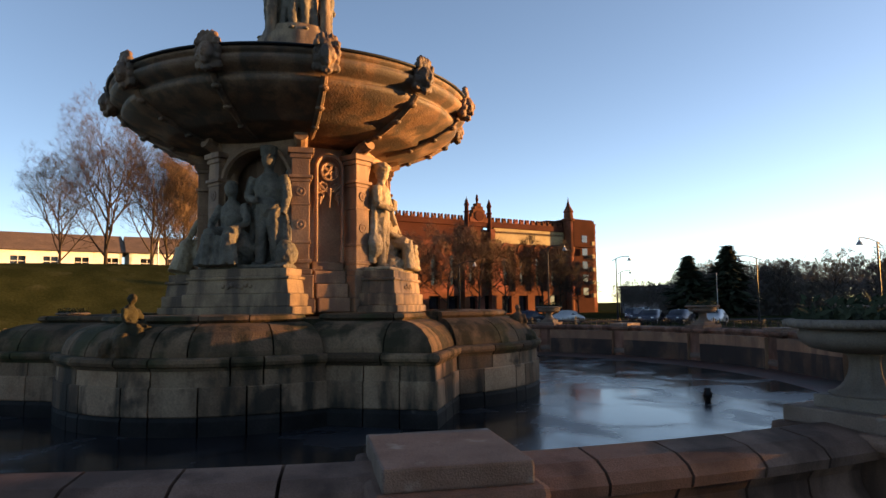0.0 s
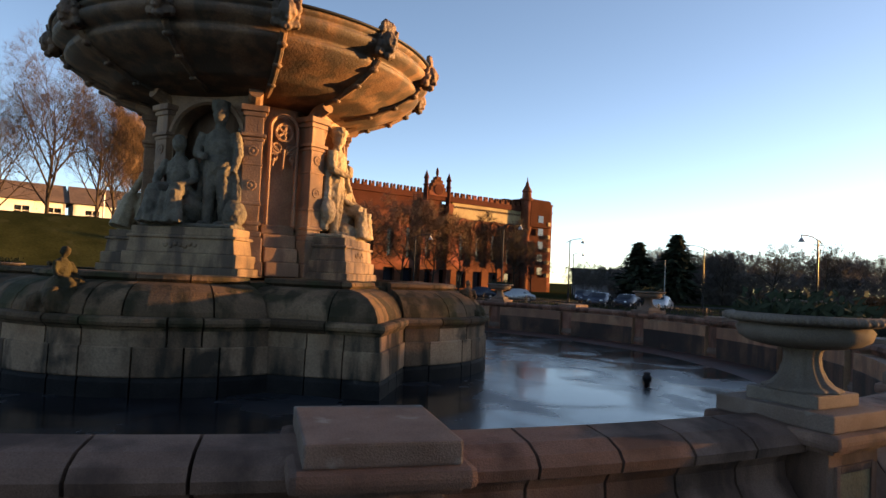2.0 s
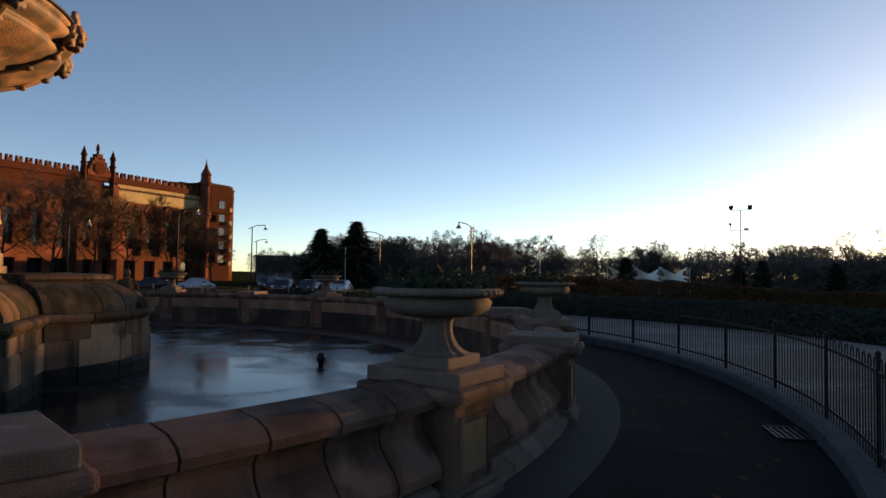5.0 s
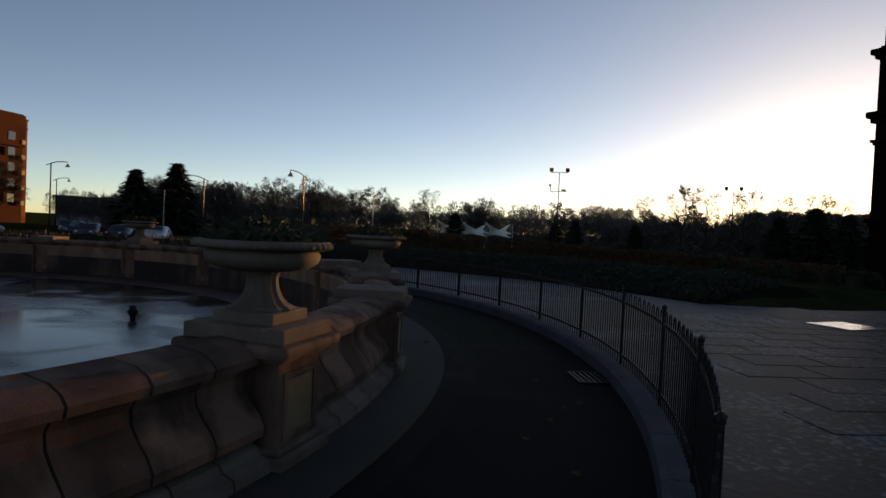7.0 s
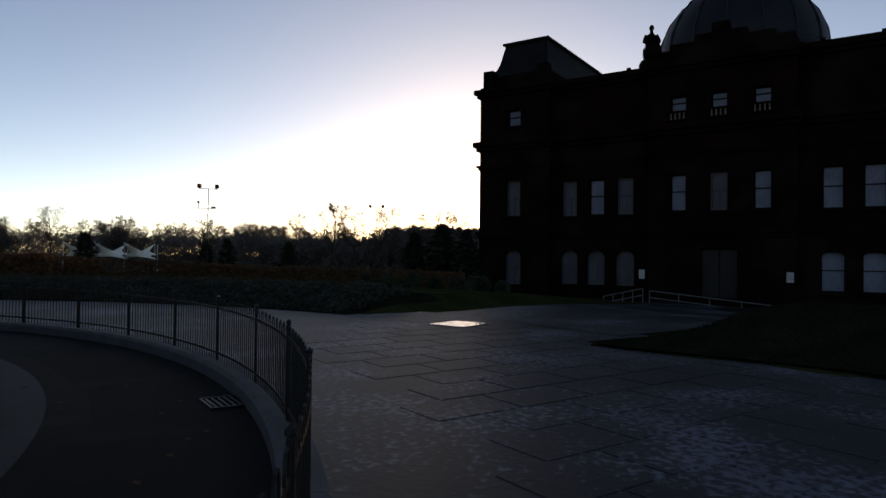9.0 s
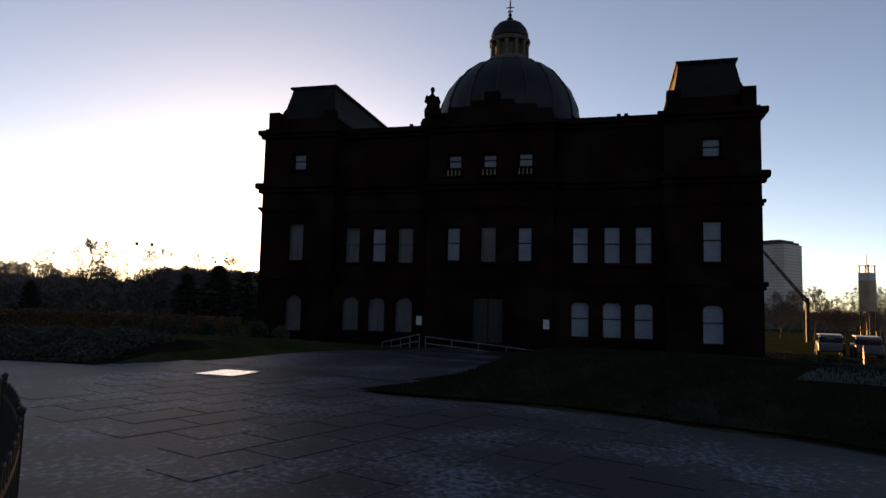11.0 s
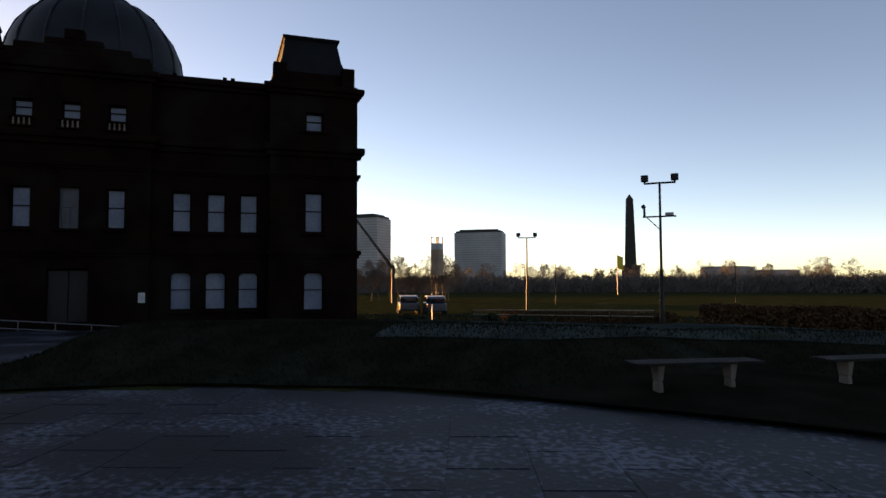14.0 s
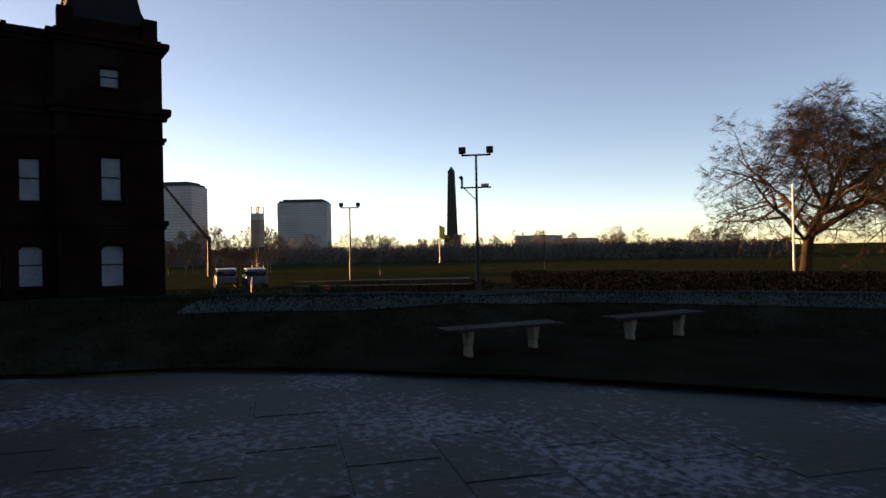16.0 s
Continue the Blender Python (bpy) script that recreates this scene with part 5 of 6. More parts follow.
bm = bmesh.new(); add_lathe(bm, [(0.9, 0), (0.9, 13), (1.25, 14.2), (1.25, 20.8), (1.5, 21.1), (1.5, 21.5), (1.1, 21.6), (1.0, 22.9), (1.2, 23.1), (0.5, 24.4), (0.15, 25.6), (0.02, 26.6)], 16, -0.3, -0.9); part("turret", bm, M_FBRICK, factory, "round brick turret with a spire", smooth=False)
gx = -25.5
bm = bmesh.new()
for i, (w, z) in enumerate(((4.6, 19.3), (3.8, 20.1), (3.0, 20.9), (2.1, 21.6), (1.1, 22.3))):
    add_box(bm, gx, 0, z, w, 1.4, 1.0)
part("stepped_gable", bm, M_FBRICK, factory)
bm = bmesh.new(); bmesh.ops.create_cone(bm, cap_ends=True, segments=20, radius1=1.1, radius2=1.1, depth=0.2, matrix=pose(gx, -0.75, 20.6, 90)); part("gable_roundel", bm, M_FDARK, factory)
bm = bmesh.new(); add_lathe(bm, [(0.45, 23.2), (0.2, 23.5), (0.32, 24.2), (0.24, 24.8), (0.2, 25.0), (0.02, 25.3)], 10, gx, 0); part("gable_finial", bm, M_FDARK, factory)
for e in (-2.9, 2.9):
    bm = bmesh.new(); add_lathe(bm, [(0.5, 17.5), (0.5, 21.2), (0.68, 21.4), (0.42, 21.6), (0.42, 22.6), (0.6, 22.7), (0.1, 24.2), (0.01, 24.5)], 8, gx + e, -0.3); part("pinnacle", bm, M_FDARK, factory)
simple("buttress", [(gx - 3.4, -0.3, 0, 1.2, 1.2, 18), (gx + 3.4, -0.3, 0, 1.2, 1.2, 18)], M_FBRICK, factory)
simple("stair_tower", [(-55, 2, 18, 8, 6, 5.5), (-55, 2, 23.4, 8.6, 6.6, 0.5)], M_FDARK, factory, bevel=0.1)

# ---- trees ----
def grow(seed, height, bare=0.25, kids=(11, 7, 5, 3), angle=48, up=0.25, r0=0.22, ratio=0.5, twigs=4, twig=0.8, tw=0.008, droop=0.0, wobble=0.14, stem=1.0):
    """Bare winter tree: limbs that taper and bend as they run out, side limbs all along them, thin twigs on the last ones."""
    rnd = random.Random(seed)
    lv, lf, tv, tf_ = [], [], [], []
    def ring(c, d, r, n):
        a = d.orthogonal().normalized()
        b = d.cross(a)
        for k in range(n):
            t = 2 * math.pi * k / n
            lv.append(c + (a * math.cos(t) + b * math.sin(t)) * r)
    def spray(p, d):
        for _ in range(twigs):
            e = (d + Vector((rnd.uniform(-1, 1), rnd.uniform(-1, 1), rnd.uniform(-0.8, 0.9) - droop)) * 0.9).normalized() * twig * rnd.uniform(0.5, 1.2)
            w = e.orthogonal().normalized() * tw
            i = len(tv)
            m = p + e * 0.5 + Vector((rnd.uniform(-1, 1), rnd.uniform(-1, 1), rnd.uniform(-1, 1))) * twig * 0.1
            tv.extend((p - w, p + w, m + w * 0.8, m - w * 0.8, p + e))
            tf_.extend(((i, i + 1, i + 2, i + 3), (i + 3, i + 2, i + 4)))
    def limb(p, d, l, r, lev):
        n, seg = ((7, 6), (5, 5), (4, 4), (3, 3), (3, 2))[min(lev, 4)]
        pts = [(p, d, r)]
        i0 = len(lv)
        ring(p, d, r, n)
        for k in range(seg):
            d = (d + Vector((rnd.uniform(-1, 1), rnd.uniform(-1, 1), rnd.uniform(-0.6, 0.6))) * wobble + Vector((0, 0, up * 0.25 - droop * 0.12 * lev))).normalized()
            p = p + d * l / seg
            rr = r * (1 - 0.8 * (k + 1) / seg)
            ring(p, d, rr, n)
            pts.append((p, d, rr))
            for q in range(n):
                a_, b_ = i0 + k * n + q, i0 + k * n + (q + 1) % n
                lf.append((a_, b_, b_ + n, a_ + n))
        if lev >= len(kids):
            for c, e, _ in pts[1:]:
                spray(c, e)
            return
        start = bare if lev == 0 else 0.22
        turn = rnd.uniform(0, 6.283)
        for k in range(kids[lev]):
            f = start + (1 - start) * (k + rnd.uniform(0.1, 0.9)) / kids[lev]
            j = min(seg - 1, int(f * seg))
            g = f * seg - j
            c, e, cr = pts[j][0].lerp(pts[j + 1][0], g), pts[j + 1][1], pts[j][2] * (1 - g) + pts[j + 1][2] * g
            t = turn + 2.4 * k
            o = e.orthogonal().normalized()
            side = o * math.cos(t) + e.cross(o) * math.sin(t)
            an = radians(angle * rnd.uniform(0.7, 1.25))
            nd = (e * math.cos(an) + side * math.sin(an) + Vector((0, 0, up * 0.4))).normalized()
            limb(c, nd, l * (ratio if lev else ratio * stem) * (1.25 - 0.65 * f) * rnd.uniform(0.75, 1.2), max(0.006, min(cr * 0.75, r * 0.5)), lev + 1)
    limb(Vector((0, 0, -0.4)), Vector((0, 0, 1)), height * 0.86, r0, 0)
    k = height / max(v.z for v in tv)
    return [v * k for v in lv], lf, [v * k for v in tv], tf_

def make_tree(name, label, at, tree, bark, twig, group=""):
    lv, lf, tv, tf_ = tree
    t = thing(name, at, label, "tree", group)
    raw("trunk", lv, lf, bark, t, True)
    tagged(raw("crown", tv, tf_, twig, t, label="crown of bare winter twigs"), kind="stuff")
    return t

def on(x, y, rz=0, dz=0.0, s=1.0):
    return pose(x, y, ground_z(x, y) + dz, 0, 0, rz) @ Matrix.Diagonal((s, s, s, 1))

big = grow(3, 16.2, bare=0.2, kids=(12, 8, 6, 5), angle=60, up=0.17, r0=0.75, ratio=0.58, twigs=8, twig=1.15, tw=0.016, droop=0.28, wobble=0.2, stem=1.6)
make_tree("tree", "great spreading bare tree beyond the hedge", on(10.2, -59.5, 40), big, M_BARK, M_TWIG)
make_tree("tree", "great spreading bare tree beyond the hedge", on(-1.5, -64, 200, 0, 1.0), big, M_BARK, M_TWIG)
tall = grow(8, 19.0, bare=0.14, kids=(14, 8, 6, 4), angle=44, up=0.26, r0=0.3, ratio=0.5, twigs=3, twig=1.0, tw=0.009, stem=1.45)
for x, y, rz, k in ((-27.6, 47.4, 0, 0.76), (-30.2, 45.8, 200, 0.56), (-25.0, 49.5, 140, 0.64), (-27.0, 55.5, 250, 0.66)):
    make_tree("tree", "tall bare tree with fine upright twigs on the grass bank", on(x, y, rz, 0, k), tall, M_BARK, M_TWIG, "bare trees on the grass bank")
russet = grow(12, 12.5, bare=0.14, kids=(12, 8, 6), angle=34, up=0.4, r0=0.17, ratio=0.5, twigs=7, twig=1.2, tw=0.009, stem=1.1)
for x, y, rz, k in ((-23.2, 52.5, 30, 0.92), (-28.0, 61, 130, 1.0)):
    make_tree("tree", "bare tree with russet twigs on the grass bank", on(x, y, rz, 0, k), russet, M_BARK, M_TWIGR, "russet trees on the grass bank")
street = grow(21, 13.5, bare=0.2, kids=(11, 8, 6), angle=52, up=0.18, r0=0.22, ratio=0.5, twigs=7, twig=1.2, tw=0.012, stem=1.15)
for i, (x, y, s) in enumerate(((-14, 92, 1.1), (-8.5, 95, 1.16), (-3.6, 97.5, 1.2), (1.0, 99, 1.12), (5.2, 101.5, 1.02), (11.6, 105, 1.05), (15.2, 109, 1.0), (18.5, 112, 0.85))):
    make_tree("street_tree", "bare street tree with dense russet twigs", on(x, y, 57 * i, 0, s), street, M_BARK, M_TWIGR if i < 5 else M_TWIG, "trees before the factory")

def conifer(seed, h, r, n=1500):
    rnd = random.Random(seed)
    vs, fs = [], []
    for _ in range(n):
        f = rnd.random() ** 0.8
        z = h * (0.06 + 0.94 * f)
        rr = r * (1 - f) ** 0.8 * rnd.uniform(0.35, 1.0) * (0.8 + 0.4 * math.sin(z * 4.2) ** 2)
        a = rnd.uniform(0, 6.283)
        rr *= 0.75 + 0.75 * noise.noise(Vector((math.cos(a) * 1.3 + seed, math.sin(a) * 1.3, z * 0.45)))
        p = Vector((rr * math.cos(a), rr * math.sin(a), z))
        d = Vector((math.cos(a), math.sin(a), rnd.uniform(-0.5, 0.1))) * rnd.uniform(0.35, 0.7) * (r / 2.5)
        w = Vector((-math.sin(a), math.cos(a), rnd.uniform(-0.4, 0.4))) * 0.18 * (r / 2.5)
        i = len(vs)
        vs += [p - d * 0.5, p + w, p + d, p - w]
        fs.append((i, i + 1, i + 2, i + 3))
    return vs, fs
def make_conifer(x, y, h, r, seed):
    t = thing("conifer", on(x, y), "dark evergreen conifer with a pointed crown", "tree", "conifers in the park")
    bm = bmesh.new(); add_tube(bm, (0, 0, -0.3), (0, 0, h * 0.95), 0.2, 0.02, 7); part("trunk", bm, M_BARK, t)
    tagged(raw("crown", *conifer(seed, h, r), M_EVER, t), kind="stuff")
make_conifer(36.4, 92.5, 10.0, 5.0, 1)
make_conifer(31.5, 94.5, 8.8, 4.6, 2)
for i, (t, d, h, r) in enumerate(((34.5, 78, 4.2, 2.0), (36.2, 80, 3.8, 1.8), (29.5, 82, 4.0, 1.9), (14.0, 74, 5.6, 2.6), (16.2, 76, 6.2, 3.2), (18.6, 76, 5.2, 2.6), (12.2, 72, 4.6, 2.0), (45, 80, 4.6, 2.2))):
    make_conifer(d * math.cos(radians(t)), d * math.sin(radians(t)), h, r, 10 + i)
slim = [grow(60 + i, 10.0, bare=0.3, kids=(12, 7, 4), angle=(48, 40, 56)[i], up=0.2, r0=0.12, ratio=0.42, twigs=3, twig=0.55, tw=0.014) for i in range(3)]
# single trees that stand out of the woods: bearing, distance, elevation of the top
for i, (b, d, e) in enumerate(((28.9, 84, 3.9), (25.9, 82, 5.0), (23.7, 84, 4.8), (21.4, 90, 4.5), (18.2, 88, 4.2), (16.2, 84, 4.7), (14.4, 90, 4.1), (47.4, 100, 3.9), (57.6, 98, 4.5), (61.3, 100, 4.1), (65.0, 104, 3.6), (53.4, 102, 3.5), (42.5, 104, 3.2), (36.0, 100, 3.2), (33.2, 102, 3.0), (50.5, 108, 2.9))):
    x, y = d * math.cos(radians(b)), d * math.sin(radians(b))
    h = 1.67 + d * math.tan(radians(e)) - ground_z(x, y)
    make_tree("tree", "slender bare tree against the bright sky", on(x, y, 77 * i, 0, h / 10.0), slim[i % 3], M_BARK, M_TWIG, "bare trees at the park's edge")

# far belts of bare woods, too many to count
def belt(name, places, templates, material, label):
    V, F, base_ = [], [], 0
    rnd = random.Random(99)
    packs = []
    for lv, lf, tv, tf_ in templates:
        v = np.array([tuple(p) for p in lv] + [tuple(p) for p in tv])
        f = [*lf, *[tuple(k + len(lv) for k in q) for q in tf_]]
        packs.append((v, f))
    for x, y, h in places:
        v, f = packs[rnd.randrange(len(packs))]
        a = rnd.uniform(0, 6.283)
        k = h / 10.0
        c, s_ = math.cos(a), math.sin(a)
        w = np.empty_like(v)
        w[:, 0], w[:, 1], w[:, 2] = (v[:, 0] * c - v[:, 1] * s_) * k + x, (v[:, 0] * s_ + v[:, 1] * c) * k + y, v[:, 2] * k + ground_z(x, y)
        V.append(w)
        F += [tuple(i + base_ for i in q) for q in f]
        base_ += len(v)
    return tagged(raw(name, np.concatenate(V).tolist(), F, material), label, "trees", kind="stuff")
far_t = [grow(31 + i, 10.0, bare=0.2, kids=(10, 7, 4), angle=(52, 44, 58, 48)[i], up=0.18, r0=0.14, ratio=0.5, twigs=4, twig=0.8, tw=0.018, stem=1.15) for i in range(4)]
rb = random.Random(4)
places = []
for i in range(170):
    b = rb.uniform(11, 77)
    d = rb.uniform(104, 140)
    top = 2.75 + 0.45 * noise.noise(Vector((b * 0.35, 1.0, 0))) + rb.uniform(-0.45, 0.35) + (0.6 if 52 < b < 71 else 0) - (0.9 if b > 72 else 0)
    places.append((d * math.cos(radians(b)), d * math.sin(radians(b)), 2.2 + d * math.tan(radians(top))))
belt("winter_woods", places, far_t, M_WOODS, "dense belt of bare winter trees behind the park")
places = []
for i in range(90):
    b = rb.uniform(-76, -22)
    d = rb.uniform(170, 260)
    places.append((d * math.cos(radians(b)), d * math.sin(radians(b)), rb.uniform(5, 9.5) * (0.75 if b > -36 and rb.random() < 0.5 else 1)))
for i in range(14):
    b = rb.uniform(-37, -26)
    places.append((100 * math.cos(radians(b)), 100 * math.sin(radians(b)), rb.uniform(4, 8)))
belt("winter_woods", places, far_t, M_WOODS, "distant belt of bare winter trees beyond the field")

# scrub that fills the foot of the woods
def scrub(name, b0, b1, d0, d1, h, n, material, label, size=1.0, bias=1.3):
    rnd = random.Random(17)
    vs, fs = [], []
    for _ in range(n):
        b, d = rnd.uniform(b0, b1), rnd.uniform(d0, d1)
        x, y = d * math.cos(radians(b)), d * math.sin(radians(b))
        p = Vector((x, y, ground_z(x, y) + h * rnd.random() ** bias * (0.94 + 0.14 * noise.noise(Vector((b * 1.3, 0, 0))))))
        e = Vector((rnd.uniform(-1, 1), rnd.uniform(-1, 1), rnd.uniform(0.1, 1.2))) * size
        w = e.orthogonal().normalized() * 0.075 * size
        i = len(vs)
        vs += [p - e, p + w, p + e, p - w]
        fs.append((i, i + 1, i + 2, i + 3))
    return tagged(raw(name, vs, fs, material), label, "scrub", kind="stuff")
# added solid, running on unseen behind the palace, to block the low sun
scrub("undergrowth", 0, 21, 112, 122, 7.8, 52000, M_WOODS, "tall thicket made dense to block the low sun", 0.8, 0.62)
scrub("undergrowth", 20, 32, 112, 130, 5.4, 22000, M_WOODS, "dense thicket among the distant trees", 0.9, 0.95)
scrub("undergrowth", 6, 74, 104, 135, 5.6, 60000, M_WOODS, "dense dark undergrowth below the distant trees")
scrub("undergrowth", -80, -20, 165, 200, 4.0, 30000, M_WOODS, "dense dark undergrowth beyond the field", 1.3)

# ---- hedges and shrubs ----
def hedge(x0, y0, x1, y1, h, w, n, material, label, z=None):
    rnd = random.Random(int(abs(x0 * 31 + y1)))
    d = Vector((x1 - x0, y1 - y0, 0)); L = d.length; d.normalize()
    s = Vector((-d.y, d.x, 0))
    t = thing("hedge", Matrix.Identity(4), label, "hedge", "hedges round the lawns")
    vs, fs = [], []
    for _ in range(n):
        u, v, k = rnd.uniform(0, L), rnd.uniform(-1, 1) * w / 2, rnd.random() ** 0.7
        p = Vector((x0, y0, 0)) + d * u + s * v
        p.z = (ground_z(p.x, p.y) if z is None else z) + 0.02 + k * h * (1 + 0.05 * noise.noise(Vector((u * 0.7, v, 0))))
        e = Vector((rnd.uniform(-1, 1), rnd.uniform(-1, 1), rnd.uniform(-1, 1))).normalized() * rnd.uniform(0.05, 0.10)
        q = e.orthogonal().normalized() * 0.045
        i = len(vs)
        vs += [p - e, p + q, p + e, p - q]
        fs.append((i, i + 1, i + 2, i + 3))
    tagged(raw("leaves", vs, fs, material, t), kind="stuff")
    bm = bmesh.new()
    for i in range(int(L / 0.6)):
        p = Vector((x0, y0, 0)) + d * (0.3 + 0.6 * i)
        g = ground_z(p.x, p.y) if z is None else z
        add_tube(bm, (p.x, p.y, g - 0.1), (p.x + rnd.uniform(-0.1, 0.1), p.y, g + h * 0.85), 0.025, 0.012, 4)
    tagged(part("stems", bm, M_BARK, t), kind="stuff")
hedge(15.6, -24.2, 2.5, -32.2, 1.2, 0.8, 16000, M_HEDGE, "clipped brown beech hedge behind the lawn")
hedge(2.5, -32.2, -12, -38.5, 1.2, 0.8, 8000, M_HEDGE, "clipped brown beech hedge behind the lawn")
hedge(29.8, -26.5, 17.6, -25.4, 0.9, 0.7, 6000, M_HEDGE, "low brown beech hedge beside the site fence")
hedge(20.5, 30.0, 25.0, 26.4, 1.25, 0.7, 5000, M_HEDGE, "clipped brown beech hedge")
hedge(26.0, 28.0, 35.3, 19.9, 1.2, 0.7, 9000, M_HEDGE, "clipped brown beech hedge")
hedge(35.3, 19.9, 39.5, 9.8, 1.25, 0.7, 8000, M_HEDGE, "clipped brown beech hedge")

hedge(46, -22, 29, -40, 0.5, 1.6, 5000, M_EVER, "rough dark hedge along the works site")
hedge(29, -40, 4, -52, 0.45, 1.4, 5000, M_EVER, "rough dark hedge along the field")
def shrub_field():
    rnd = random.Random(77)
    vs, fs = [], []
    for _ in range(30000):
        b, r = radians(rnd.uniform(-19.5, 62)), rnd.uniform(22.5, 25.6)
        x, y = RX + r * math.cos(b), RY + r * math.sin(b)
        h = 0.36 * sm(22.3, 23.0, r) * (1 + 0.35 * noise.noise(Vector((x * 1.3, y * 1.3, 0))))
        p = Vector((x, y, ground_z(x, y) + h * rnd.uniform(0.2, 1)))
        e = Vector((rnd.uniform(-1, 1), rnd.uniform(-1, 1), rnd.uniform(-0.2, 1))).normalized() * rnd.uniform(0.04, 0.09)
        q = e.orthogonal().normalized() * 0.04
        i = len(vs)
        vs += [p - e, p + q, p + e, p - q]
        fs.append((i, i + 1, i + 2, i + 3))
    tagged(raw("shrubs", vs, fs, M_SHRUB), "dense low dark shrubs touched with frost", "shrubs", kind="stuff")
shrub_field()

def bush(x, y, r, seed):
    rnd = random.Random(seed)
    vs, fs = [], []
    for _ in range(700):
        d = Vector((rnd.gauss(0, 1), rnd.gauss(0, 1), rnd.gauss(0, 1))).normalized()
        p = Vector((0, 0, r * 0.75)) + d * r * rnd.uniform(0.75, 1.0)
        e = (d + Vector((rnd.uniform(-1, 1), rnd.uniform(-1, 1), rnd.uniform(-1, 1))) * 0.8).normalized() * 0.09
        q = e.orthogonal().normalized() * 0.05
        i = len(vs)
        vs += [p - e, p + q, p + e, p - q]
        fs.append((i, i + 1, i + 2, i + 3))
    t = thing("bush", on(x, y), "round clipped dark evergreen bush", "bush", "clipped bushes by the palace")
    tagged(raw("leaves", vs, fs, M_EVER, t), kind="stuff")
for i in range(7):
    f = i / 6
    bush(31.9 + 3.6 * f, 13.2 - 6.6 * f, 0.42 + 0.06 * (i % 3), i)
for i, (x, y) in enumerate(((24.0, -22.0), (22.9, -22.0), (26.2, -22.4), (31.0, -21.4), (32.4, -21.2))):
    bush(x, y, 0.42 - 0.05 * (i % 2), 30 + i)

# tufts on the grass bank
def tufts():
    rnd = random.Random(8)
    vs, fs = [], []
    for _ in range(26000):
        a = rnd.uniform(-118, -41.5)
        b, r = radians(a), rnd.uniform(bank_foot(a), bank_foot(a) + 4.0)
        x, y = RX + r * math.cos(b), RY + r * math.sin(b)
        p = Vector((x, y, ground_z(x, y) + 0.07))
        e = Vector((rnd.uniform(-1, 1), rnd.uniform(-1, 1), 1.6)).normalized() * rnd.uniform(0.04, 0.09)
        q = e.orthogonal().normalized() * 0.012
        i = len(vs)
        vs += [p - q, p + q, p + e]
        fs.append((i, i + 1, i + 2))
    tagged(raw("grass", vs, fs, M_GRASS), "short frosted winter grass on the bank", "grass", kind="stuff")
tufts()

# ---- lamps and masts ----
def street_lamp(x, y, h, bearing):
    t = thing("street_lamp", on(x, y, bearing), "tall dark street lamp with a curved arm and bell lantern", "street lamp", "street lamps along the road")
    bm = bmesh.new(); add_tube(bm, (0, 0, -0.2), (0, 0, 1.4), 0.13, 0.12, 10); add_tube(bm, (0, 0, 1.4), (0, 0, h), 0.085, 0.06, 10); part("pole", bm, M_IRON, t)
    bm = bmesh.new()
    pts = [(-0.45, h - 0.25), (0, h), (0.6, h + 0.22), (1.3, h + 0.3), (1.75, h + 0.28)]
    for (a, b), (c, d) in zip(pts, pts[1:]):
        add_tube(bm, (a, 0, b), (c, 0, d), 0.045, 0.045, 6)
    part("arm", bm, M_IRON, t)
    bm = bmesh.new(); add_tube(bm, (1.7, 0, h + 0.28), (1.7, 0, h + 0.1), 0.05, 0.05, 6); add_lathe(bm, [(0.05, h + 0.12), (0.12, h + 0.02), (0.22, h - 0.16), (0.27, h - 0.22), (0.1, h - 0.24)], 14, 1.7, 0); part("lantern", bm, M_STEEL, t, "bell-shaped grey lantern")
for x, y, h, b in ((7.4, 61.4, 7.5, 12), (17.5, 78, 7.5, 12), (24.6, 107, 7.2, 12), (30.4, 69.6, 6.8, 160), (29.5, 47.6, 6.4, 200), (-1.2, 69.9, 6.6, 12)):
    street_lamp(x, y, h, b)

